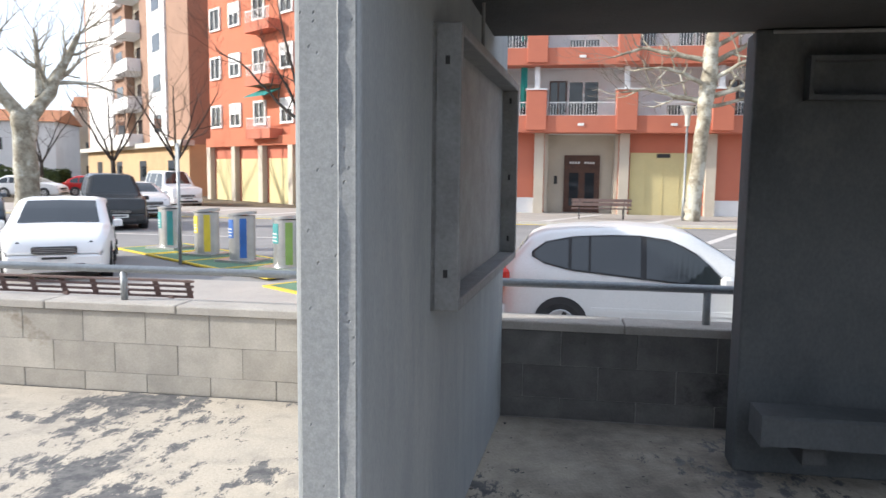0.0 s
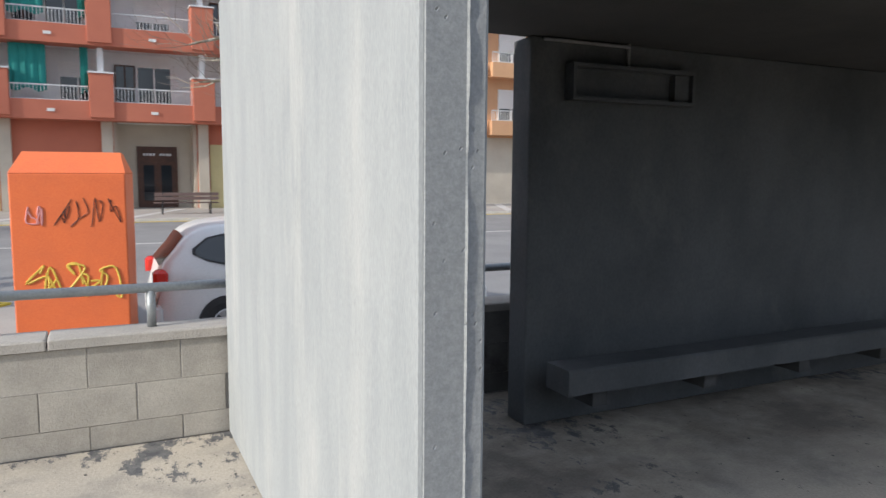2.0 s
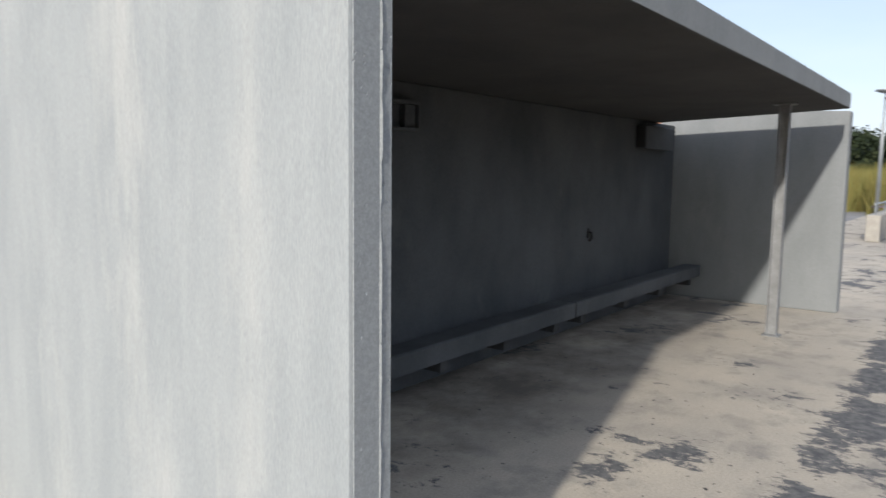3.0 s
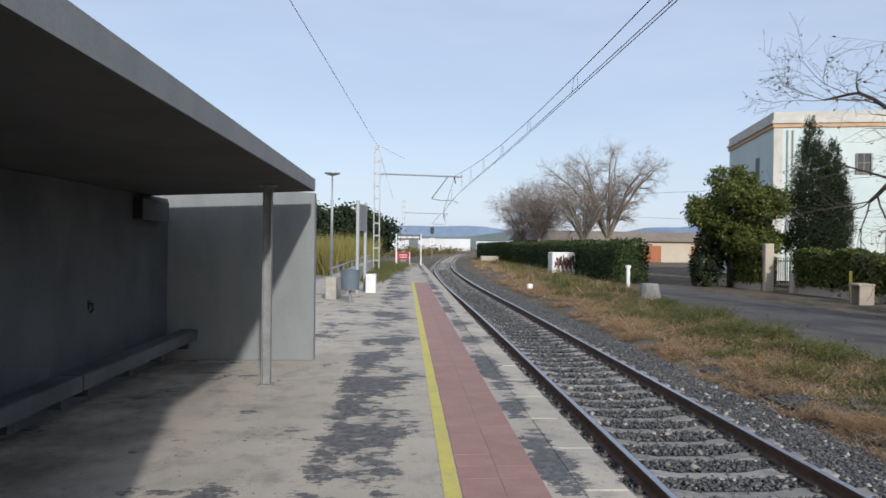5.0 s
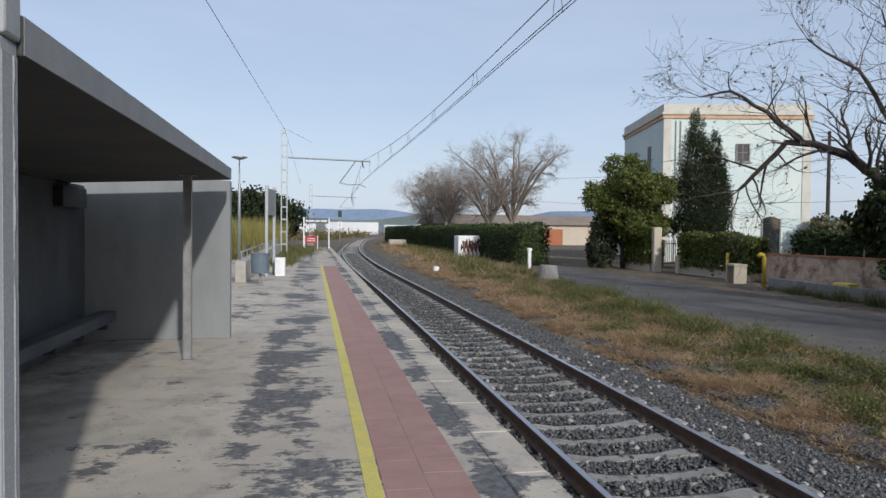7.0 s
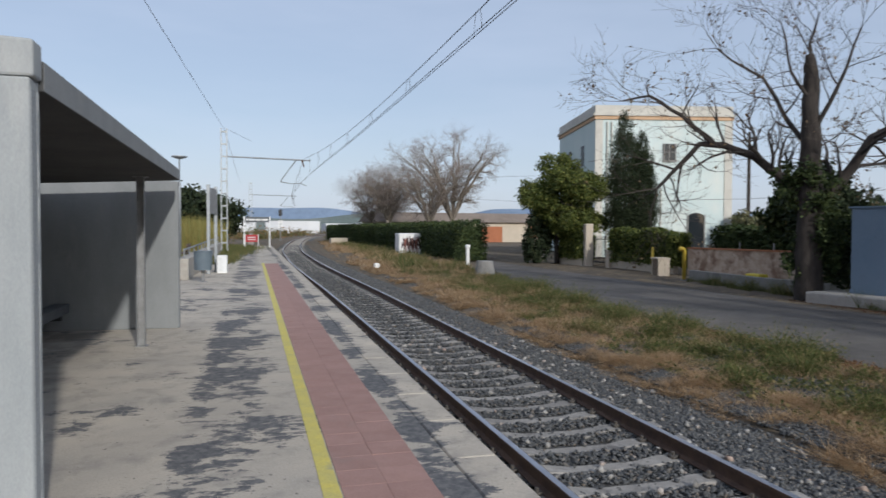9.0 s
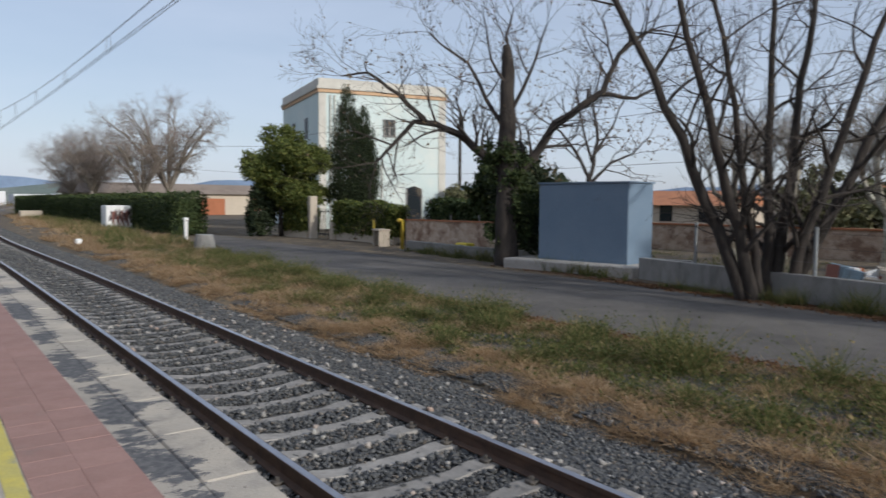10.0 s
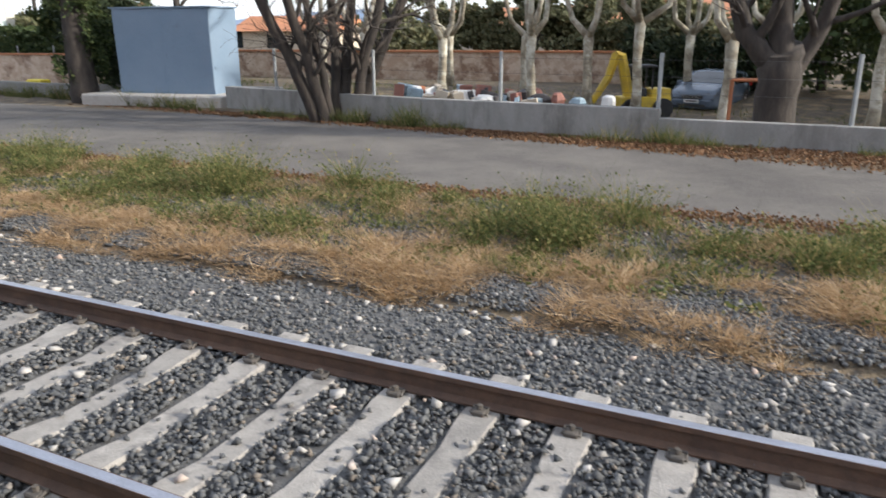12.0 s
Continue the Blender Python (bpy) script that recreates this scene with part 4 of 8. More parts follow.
# ---------------------------------------------------------------- trees and hedges
def grow(rng, start, direction, length, radius, levels, wood, twigs, spread=0.6, lift=0.12, kids=3, droop=0.0):
    """One branch of bent segments with side branches, written into two meshes by thickness."""
    p, d = Vector(start), Vector(direction).normalized()
    n = 5 if levels > 0 else 3
    pts, rad = [p.copy()], [radius]
    forks = []
    for i in range(n):
        d = (d + Vector((rng.gauss(0, 0.16), rng.gauss(0, 0.16), rng.gauss(0, 0.12) + lift - droop))).normalized()
        p = p + d * (length / n)
        pts.append(p.copy())
        rad.append(radius * (1 - 0.62 * (i + 1) / n))
        if levels > 0 and i >= 1:
            for _ in range(kids if i == n - 1 else max(1, kids - 1)):
                forks.append((p.copy(), d.copy(), rad[-1]))
    (wood if radius > 0.028 else twigs).tube(pts, [max(r, 0.004) for r in rad], 7 if radius > 0.1 else (5 if radius > 0.028 else 3), caps=False)
    for q, e, r in forks:
        side = Vector((rng.gauss(0, 1), rng.gauss(0, 1), rng.gauss(0, 0.6)))
        side = (side - e * side.dot(e)).normalized()
        grow(rng, q, e + side * rng.uniform(spread * 0.6, spread * 1.5), length * rng.uniform(0.45, 0.72), r * rng.uniform(0.5, 0.8), levels - 1, wood, twigs,
             spread, lift, kids, droop)


def bare_tree(name, label, at, seed, trunk, limbs, bark="bark", twig="twig", levels=3, spread=0.6, lift=0.1, kids=2, dead=0, group="", face=None):
    """trunk: rows of (dx, dy, z, radius); limbs: polylines of (side, depth, z) with a radius, each ending in branches."""
    rng = random.Random(seed)
    t = thing(name, label, "tree", group, at=at)
    wood, twigs = Shape(), Shape()
    if trunk:
        tr = []
        for k in range(len(trunk) - 1):
            a, b = trunk[k], trunk[k + 1]
            for j in range(4):
                u = j / 4
                tr.append([a[i] + (b[i] - a[i]) * u for i in range(4)])
        tr.append(list(trunk[-1]))
        wood.tube([(q[0] + 0.02 * rng.gauss(0, 1), q[1] + 0.02 * rng.gauss(0, 1), q[2]) for q in tr], [q[3] * rng.uniform(0.93, 1.07) for q in tr], 12)
    fx, fy = face or (1, 0)
    for pts, r in limbs:
        line = [Vector((u * fx - v * fy, u * fy + v * fx, z)) for u, v, z in pts]
        fine = [line[0]]
        for a, b in zip(line, line[1:]):
            for j in (1, 2, 3):
                fine.append(a + (b - a) * (j / 3) + Vector((rng.gauss(0, 0.03), rng.gauss(0, 0.03), rng.gauss(0, 0.03))) * (b - a).length * 0.5)
        m = len(fine)
        rr = [r * (1 - 0.7 * i / (m - 1)) for i in range(m)]
        wood.tube(fine, rr, 8, caps=False)
        for i in range(2, m):
            d = (fine[i] - fine[i - 1]).normalized()
            for _ in range(1 if i < m - 1 else 3):
                side = Vector((rng.gauss(0, 1), rng.gauss(0, 1), rng.gauss(0.3, 0.6)))
                side = (side - d * side.dot(d)).normalized()
                grow(rng, fine[i], d * (0.5 if i < m - 1 else 1) + side * rng.uniform(0.5, 1.0), rng.uniform(0.5, 0.8) * min(2.6, (fine[-1] - fine[0]).length * 0.5 + 0.6),
                     rr[i] * rng.uniform(0.35, 0.6), levels - 1, wood, twigs, spread, lift, kids)
    part("trunk", wood, bark, t, smooth=True, fix=False)
    if twigs.v:
        part("crown", twigs, twig, t, "bare thin twigs", fix=False)
    if dead and twigs.v:
        r2 = np.random.default_rng(seed)
        pts = np.array(twigs.v)
        c = pts[r2.integers(0, len(pts), dead)] + r2.normal(size=(dead, 3)) * 0.05
        o = new("withered_leaves", soup("withered_leaves", leaves(c, 0.055, r2), 4, "leaf_dead"))
        o.parent = t
        o["label"] = "a few withered brown leaves"
    return t


def leafy(name, label, category, at, blobs, n, size, mat, seed, trunk_r=0.12, trunk_h=1.5, group="", ratio=0.6, bark="bark"):
    """A crown of many small leaves in uneven clumps. blobs: (x, y, z, rx, ry, rz)."""
    rng = np.random.default_rng(seed)
    t = thing(name, label, category, group, at=at)
    vol = np.array([b[3] * b[4] * b[5] for b in blobs]) ** 0.67
    pts = []
    for b, v in zip(blobs, vol / vol.sum()):
        k = int(n * v)
        clumps = rng.normal(size=(max(10, k // 45), 3))
        clumps /= np.linalg.norm(clumps, axis=1)[:, None]
        clumps *= rng.uniform(0.55, 1.08, (len(clumps), 1))
        pick = clumps[rng.integers(0, len(clumps), k)] + rng.normal(size=(k, 3)) * 0.13
        pts.append(pick * np.array(b[3:6]) + np.array(b[:3]))
    c = np.concatenate(pts)
    c = c[c[:, 2] > 0.03]
    o = new("crown", soup("crown", leaves(c, size, rng, ratio=ratio), 4, mat))
    o.parent = t
    if trunk_h:
        r = random.Random(seed)
        s, tw = Shape(), Shape()
        top = blobs[0]
        s.tube([(0, 0, 0), (0.05, 0.03, trunk_h * 0.5), (top[0] * 0.4, top[1] * 0.4, trunk_h)], [trunk_r * 1.2, trunk_r, trunk_r * 0.8], 10)
        for b in blobs:
            s.tube([(top[0] * 0.4, top[1] * 0.4, trunk_h), ((top[0] * 0.4 + b[0]) / 2, (top[1] * 0.4 + b[1]) / 2, (trunk_h + b[2]) / 2 + 0.1), tuple(b[:3])], [trunk_r * 0.6, trunk_r * 0.4, trunk_r * 0.15], 6)
        part("trunk", s, bark, t, smooth=True)
    return t


def hedge(name, label, pts, width, z0, z1, n, size, seed, mat="leaf_hedge"):
    """A clipped hedge along a line: dense leaves over the faces, dark wood inside."""
    rng = np.random.default_rng(seed)
    t = thing(name, label, "hedge", at=(0, 0, 0))
    s = Shape()
    segs = []
    for (xa, ya), (xb, yb) in zip(pts, pts[1:]):
        d = Vector((xb - xa, yb - ya, 0))
        segs.append((Vector((xa, ya, 0)), d, d.length))
        nrm = Vector((-d.y, d.x, 0)).normalized() * (width * 0.36)
        a, b = Vector((xa, ya, 0)), Vector((xb, yb, 0))
        s.add([a - nrm + Vector((0, 0, z0)), b - nrm + Vector((0, 0, z0)), b + nrm + Vector((0, 0, z0)), a + nrm + Vector((0, 0, z0)),
               a - nrm + Vector((0, 0, z1 - 0.2)), b - nrm + Vector((0, 0, z1 - 0.2)), b + nrm + Vector((0, 0, z1 - 0.2)), a + nrm + Vector((0, 0, z1 - 0.2))],
              [(3, 2, 1, 0), (4, 5, 6, 7), (0, 1, 5, 4), (1, 2, 6, 5), (2, 3, 7, 6), (3, 0, 4, 7)])
    part("inner_wood", s, "leaf_hedge", t)
    total = sum(q[2] for q in segs)
    out = []
    for a, d, ln in segs:
        k = int(n * ln / total)
        u, v = rng.uniform(0, 1, k), rng.uniform(-1, 1, k)
        w = rng.uniform(0, 1, k)
        face = rng.integers(0, 3, k)
        off = np.where(face == 0, v, np.where(face == 1, 1.0, -1.0)) * width * 0.5
        zz = np.where(face == 0, z1, z0 + w * (z1 - z0)) + (0.1 * np.sin(u * ln * 1.7) + 0.09 * np.sin(u * ln * 0.63 + 1)) * (face == 0) + rng.normal(size=k) * 0.07
        off = off + rng.normal(size=k) * 0.08
        nrm = np.array([-d.y, d.x]) / ln
        out.append(np.stack([a.x + u * d.x + off * nrm[0], a.y + u * d.y + off * nrm[1], zz], 1))
    for a, nrm in ((segs[0][0], -segs[0][1].normalized()), (segs[-1][0] + segs[-1][1], segs[-1][1].normalized())):
        k = 900
        v, w = rng.uniform(-0.5, 0.5, k) * width, rng.uniform(z0, z1, k)
        out.append(np.stack([a.x + nrm.x * 0.12 - nrm.y * v, a.y + nrm.y * 0.12 + nrm.x * v, w], 1) + rng.normal(size=(k, 3)) * 0.06)
    o = new("foliage", soup("foliage", leaves(np.concatenate(out), size, rng), 4, mat))
    o.parent = t
    return t


# ---------------------------------------------------------------- buildings across the street
def facade_bar(parent, name, mat, q, label="", bevel=0.0):
    s = Shape()
    s.box(*q)
    return part(name, s, mat, parent, label, bevel=bevel)


def window(parent, x, y, z, w, h, frame="white_paint", depth=0.12, shutter=0.0):
    """A glazed window standing in a wall that faces -y: frame, panes, sill."""
    win = facade_bar(parent, "window", "glass", (x, x + w, y - 0.02, y + 0.02, z, z + h))
    s = Shape()
    t = 0.06
    s.box(x - t, x, y - 0.06, y + 0.02, z - t, z + h + t)
    s.box(x + w, x + w + t, y - 0.06, y + 0.02, z - t, z + h + t)
    s.box(x, x + w, y - 0.06, y + 0.02, z + h, z + h + t)
    s.box(x, x + w, y - 0.06, y + 0.02, z - t, z)
    s.box(x + w / 2 - 0.03, x + w / 2 + 0.03, y - 0.05, y + 0.0, z, z + h)
    part("frame", s, frame, win)
    if shutter:
        s = Shape()
        k = max(3, int(h * shutter / 0.09))
        step = h * shutter / k
        front = []
        for i in range(k):
            zz = z + h - step * (i + 1)
            front += [(y - 0.047, zz + step - 0.004), (y - 0.047, zz + 0.012), (y - 0.034, zz)]
        s.prism([(y - 0.025, z + h)] + front + [(y - 0.025, z + h - h * shutter)], "x", x, x + w)
        part("roller_shutter", s, "shutter_white", win)
    return win


def railing(parent, x0, x1, y, z0, z1, step=0.13):
    r = Shape()
    r.box(x0, x1, y - 0.025, y + 0.025, z1 - 0.05, z1)
    r.box(x0, x1, y - 0.02, y + 0.02, z0, z0 + 0.04)
    k = int((x1 - x0) / step)
    for i in range(k + 1):
        x = x0 + (x1 - x0) * i / max(k, 1)
        r.box(x - 0.012, x + 0.012, y - 0.012, y + 0.012, z0, z1)
    return part("railing", r, "steel_white", parent, "white painted balcony railing")


G0 = -0.29
bld = thing("apartment_building", "orange-red apartment block with white balconies and yellow garage doors", "building")
FY = 34.0
# ground floor
facade_bar(bld, "wall", "stucco_red", (-8.35, 0.15, FY + 0.25, FY + 6, G0, 3.5))
facade_bar(bld, "wall", "stucco_cream", (0.15, 3.55, FY + 1.5, FY + 6, G0, 3.5))
facade_bar(bld, "wall", "stucco_cream", (0.15, 0.3, FY + 0.3, FY + 1.5, G0, 3.5))
facade_bar(bld, "wall", "stucco_cream", (3.4, 3.55, FY + 0.3, FY + 1.5, G0, 3.5))
facade_bar(bld, "wall", "stucco_red", (3.55, 10.2, FY + 0.25, FY + 6, G0, 3.5))
facade_bar(bld, "wall", "stucco_red", (10.2, 13.7, FY + 0.9, FY + 6, G0, 3.5))
for x in (-7.75, -4.05, -0.3, 3.6, 7.45):
    facade_bar(bld, "pier", "stucco_cream", (x - 0.02, x + 0.42, FY - 0.05, FY + 0.25, G0, 3.47), "cream stone pier")
for xa, xb in ((-3.6, -0.3), (7.9, 10.15), (-8.3, -7.8)):
    facade_bar(bld, "plinth", "stucco_white", (xa, xb, FY + 0.19, FY + 0.25, G0, G0 + 0.75), "white painted plinth")
for xa, xb in ((-7.15, -4.15), (4.1, 7.05)):
    gd = facade_bar(bld, "garage_door", "garage", (xa, xb, FY + 0.19, FY + 0.245, G0, 2.6), "pale yellow sheet garage door")
    for i in range(1, 4):
        s = Shape()
        s.box(xa + (xb - xa) * i / 4 - 0.012, xa + (xb - xa) * i / 4 + 0.012, FY + 0.175, FY + 0.19, G0 + 0.05, 2.55)
        part("rib", s, "garage", gd)
    s = Shape()
    s.box((xa + xb) / 2 - 0.3, (xa + xb) / 2 + 0.3, FY + 0.17, FY + 0.19, 2.38, 2.56)
    part("vent", s, "black_plastic", gd)
dr = facade_bar(bld, "door", "dark_wood", (1.1, 2.8, FY + 1.42, FY + 1.49, G0, 2.5), "dark wooden entrance door with glass panes")
for q in ((1.1, 1.2, 0, 2.75), (2.7, 2.8, 0, 2.75), (1.2, 2.7, 2.1, 2.2), (1.9, 2.0, 0, 2.1)):
    s = Shape()
    s.box(q[0], q[1], FY + 1.36, FY + 1.42, G0 + q[2], G0 + q[3])
    part("door_frame", s, "dark_wood", dr)
for q in ((1.35, 1.8, 0.35, 1.95), (2.1, 2.55, 0.35, 1.95)):
    s = Shape()
    s.box(q[0], q[1], FY + 1.40, FY + 1.418, G0 + q[2], G0 + q[3])
    part("pane", s, "glass", dr)
for x in (1.35, 2.05):
    for k in range(4):
        s = Shape()
        s.box(x + 0.13 * k, x + 0.1 + 0.13 * k, FY + 1.345, FY + 1.36, G0 + 2.38, G0 + 2.48)
        part("plate_bar", s, "plate", dr)
s = Shape()
s.box(0.62, 0.78, FY + 1.46, FY + 1.5, 1.1, 1.5)
part("intercom", s, "black_plastic", bld)
gt = facade_bar(bld, "gate", "black_plastic", (10.3, 12.7, FY + 0.8, FY + 0.88, G0, 1.95), "dark sheet gate")
s = Shape()
s.box(11.1, 11.7, FY + 0.78, FY + 0.8, 1.3, 1.55)
part("notice", s, "plate", gt)
for k in range(9):
    s = Shape()
    s.box(10.35 + 0.26 * k, 10.39 + 0.26 * k, FY + 0.77, FY + 0.8, G0 + 0.1, 1.1)
    part("bar", s, "steel_grey", gt)
# upper floors
COLS = (-8.1, -4.0, -0.25, 3.78, 7.9, 12.0)
FLOORS = 5
for fl in range(FLOORS):
    z = 3.47 + 3.02 * fl
    band = facade_bar(bld, "balcony_band", "stucco_red", (-8.35, 12.6, FY - 0.75, FY + 0.3, z, z + 0.76), "orange-red balcony parapet")
    facade_bar(bld, "back_wall", "stucco_white", (-8.35, 13.7, FY + 1.0, FY + 6, z, z + 3.02))
    facade_bar(bld, "soffit", "stucco_white", (-8.35, 12.6, FY + 0.3, FY + 1.0, z, z + 0.4))
    for i, x in enumerate(COLS):
        facade_bar(bld, "planter_column", "stucco_red", (x - 0.46, x + 0.46, FY - 0.85, FY + 0.1, z + 0.1, z + 1.9), "orange-red column between balconies", bevel=0.02)
        facade_bar(bld, "column_cap", "stucco_white", (x - 0.5, x + 0.5, FY - 0.89, FY + 0.14, z + 1.9, z + 1.96))
        facade_bar(bld, "column", "stucco_white", (x - 0.12, x + 0.12, FY - 0.3, FY + 0.0, z + 1.96, z + 3.0))
    for i in range(len(COLS) - 1):
        xa, xb = COLS[i] + 0.46, COLS[i + 1] - 0.46
        railing(bld, xa + 0.03, xb - 0.03, FY - 0.62, z + 0.76, z + 1.38)
        xm = (xa + xb) / 2
        window(bld, xm - 0.1 + 0.5 * math.sin(i * 2.1 + fl), FY + 0.985, z + 0.5, 1.35, 1.95, "white_paint", shutter=(0.0, 0.3, 0.0, 0.55, 0.15)[(i + fl) % 5])
        if (i + fl) % 2 == 0:
            window(bld, xa + 0.15, FY + 0.985, z + 0.5, 0.7, 1.95, "dark_wood")
        s = Shape()
        s.box(xm - 0.14, xm + 0.14, FY - 0.79, FY - 0.75, z + 0.3, z + 0.42)
        part("wall_lamp", s, "white_paint", bld)
    for i, side, wid in (((0, 0, 1.1), (1, 0, 1.3), (1, 1, 0.3)) if fl < 2 else ((2, 0, 0.4), (0, 1, 0.5))):
        xa, xb = COLS[i] + 0.46, COLS[i + 1] - 0.46
        x0 = xa if side == 0 else xb - wid
        s = Shape()
        n = 14
        rows = []
        for k in range(n + 1):
            x = x0 + wid * k / n
            rows += [(x, FY - 0.45 + 0.05 * math.sin(k * 1.9), z + 1.15 - 0.08 * math.sin(k * 0.7)), (x, FY - 0.25 + 0.02 * math.sin(k * 1.9), z + 2.98)]
        k2 = len(rows)
        s.add(rows + [(x, y + 0.012, zz) for x, y, zz in rows], [(2 * k, 2 * k + 2, 2 * k + 3, 2 * k + 1) for k in range(n)] + [(k2 + 2 * k + 1, k2 + 2 * k + 3, k2 + 2 * k + 2, k2 + 2 * k) for k in range(n)])
        part("awning", s, "teal", bld, "teal cloth sun blind", fix=False)
facade_bar(bld, "roof", "stucco_red", (-8.35, 13.7, FY - 0.6, FY + 6, 3.47 + 3.02 * FLOORS, 3.47 + 3.02 * FLOORS + 0.5))
facade_bar(bld, "side_pier", "stucco_white", (12.6, 13.7, FY - 0.05, FY + 1.0, G0, 3.47 + 3.02 * FLOORS))

# left wing of the same block, turned away
wing = thing("apartment_wing", "orange apartment wing with small white balconies and garages", "building", at=(-8.4, 34.2, 0), rz=180 - 36)
L_W = 16.5
facade_bar(wing, "wall", "stucco_orange", (0, L_W, -8, -0.3, 3.4, 3.47 + 3.02 * FLOORS))
facade_bar(wing, "wall", "stucco_red", (0, L_W, -8, -0.35, G0, 3.4))
facade_bar(wing, "floor_band", "stucco_orange", (0, L_W, -0.3, 0.02, 3.05, 3.6))
for k in range(6):
    x = 0.3 + k * 3.15
    facade_bar(wing, "pier", "stucco_cream", (x, x + 0.45, -0.35, 0.0, G0, 3.05))
    if k < 5:
        if k != 0:
            facade_bar(wing, "garage_door", "garage", (x + 0.75, x + 2.85, -0.35, -0.29, G0, 2.3), "pale yellow sheet garage door")
        else:
            facade_bar(wing, "plinth", "stucco_white", (x + 0.5, x + 3.1, -0.35, -0.29, G0, G0 + 0.75))
for fl in range(FLOORS):
    z = 3.47 + 3.02 * fl
    for k, x in enumerate((1.2, 4.0, 6.9, 9.8, 12.6, 15.0)):
        w = facade_bar(wing, "window", "glass", (x, x + 1.1, -0.3, -0.27, z + 0.9, z + 2.1))
        s = Shape()
        for q in ((x - 0.12, x, z + 0.78, z + 2.22), (x + 1.1, x + 1.22, z + 0.78, z + 2.22), (x, x + 1.1, z + 2.1, z + 2.22), (x, x + 1.1, z + 0.78, z + 0.9), (x + 0.52, x + 0.58, z + 0.9, z + 2.1)):
            s.box(q[0], q[1], -0.3, -0.2, q[2], q[3])
        part("frame", s, "white_paint", w)
        if k % 2 == 0:
            s = Shape()
            s.box(x, x + 1.1, -0.26, -0.24, z + 1.55, z + 2.1)
            part("roller_shutter", s, "shutter_white", w)
    for x in (-0.2, 8.0):
        facade_bar(wing, "balcony", "stucco_red", (x, x + 2.6, -0.3, 0.55, z - 0.05, z + 0.5))
        s = Shape()
        for i in range(17):
            s.box(x + 0.05 + 0.155 * i, x + 0.075 + 0.155 * i, 0.48, 0.5, z + 0.5, z + 1.1)
        s.box(x, x + 2.6, 0.47, 0.51, z + 1.1, z + 1.15)
        part("railing", s, "steel_white", wing)
        if fl in (0, 2):
            s = Shape()
            s.prism([(-0.28, z + 2.75), (-0.26, z + 2.8), (0.75, z + 2.35), (0.75, z + 2.3)], "x", x + 0.1, x + 2.4)
            part("awning", s, "teal", wing, "teal cloth awning")

# peach building with a white shutter
pb = thing("peach_building", "peach coloured building with a white roller shutter", "building")
facade_bar(pb, "wall", "stucco_peach", (13.75, 34, FY + 0.2, FY + 8, 3.3, 16))
facade_bar(pb, "ground_wall", "stucco_cream", (13.75, 34, FY + 0.25, FY + 8, G0, 3.3))
sh = facade_bar(pb, "shop_shutter", "shutter_white", (14.15, 17.6, FY + 0.16, FY + 0.25, G0, 3.1), "white roller shutter")
for i in range(22):
    s = Shape()
    s.box(14.15, 17.6, FY + 0.145, FY + 0.16, G0 + 0.15 * i, G0 + 0.15 * i + 0.135)
    part("slat", s, "shutter_white", sh)
for fl in range(4):
    z = 3.4 + 3.0 * fl
    for x in (14.0, 18.2, 22.6, 27):
        facade_bar(pb, "balcony", "stucco_peach", (x, x + 3.3, FY - 0.7, FY + 0.2, z, z + 0.75))
        railing(pb, x + 0.05, x + 3.25, FY - 0.6, z + 0.75, z + 1.3)
        window(pb, x + 0.9, FY + 0.19, z + 0.5, 1.5, 1.9, shutter=0.5)
s = Shape()
s.soft_box(14.4, 15.2, FY - 0.15, FY + 0.18, 5.0, 5.6, 0.03)
tagged(part("air_conditioner", s, "white_paint"), "white air conditioner unit on the peach wall", "air conditioner").parent = pb
bpy.data.objects["air_conditioner"].pop("category", None)

# tall white and brown block further along the street
tb = thing("tower_block", "tall white and brown apartment block with side balconies", "building", at=(-25, 47.5, 0), rz=180 - 44)
for a, b, mt, out in ((0, 5, "brown_brick", -0.2), (5, 9.5, "stucco_white", -0.05), (9.5, 12.2, "brown_brick", -0.2), (12.2, 17, "stucco_cream", -0.9), (17, 21.5, "brown_brick", -0.2), (21.5, 31.5, "shutter_white", 0.0), (31.5, 33.6, "brown_brick", -0.2)):
    facade_bar(tb, "wall", mt, (a, b, -10, out, 3.4, 23))
for fl in range(6):
    z = 3.6 + 3.1 * fl
    facade_bar(tb, "window", "glass", (6.2, 8.2, -0.1, -0.02, z + 0.9, z + 2.2))
    facade_bar(tb, "window", "glass", (13.0, 16.2, -1.0, -0.86, z + 0.1, z + 2.3))
    facade_bar(tb, "window", "glass", (18.2, 20.4, -0.25, -0.17, z + 0.9, z + 2.3))
    facade_bar(tb, "balcony", "stucco_white", (12.3, 16.9, -0.9, 0.9, z - 0.1, z + 0.95), bevel=0.02)
    facade_bar(tb, "balcony", "stucco_white", (17.8, 20.9, -0.2, 0.35, z - 0.1, z + 0.85), bevel=0.02)
    for k in range(9):
        facade_bar(tb, "louvre", "shutter_white", (21.7, 31.3, 0.0, 0.07, z + 0.33 * k, z + 0.33 * k + 0.22))
facade_bar(tb, "ground_wall", "stucco_tan", (0, 33.6, -10, -0.1, G0, 3.4))
for k in range(4):
    facade_bar(tb, "shop_window", "glass", (3 + 8 * k, 5 + 8 * k, -0.12, -0.07, G0 + 0.9, 2.3))
facade_bar(tb, "canopy", "house_trim", (-0.3, 34.5, -0.4, 0.5, 3.3, 3.7))
for fl in range(6):
    z = 3.6 + 3.1 * fl
    facade_bar(tb, "side_balcony", "stucco_white", (33.6, 35.6, -8, -1.5, z, z + 1.0))

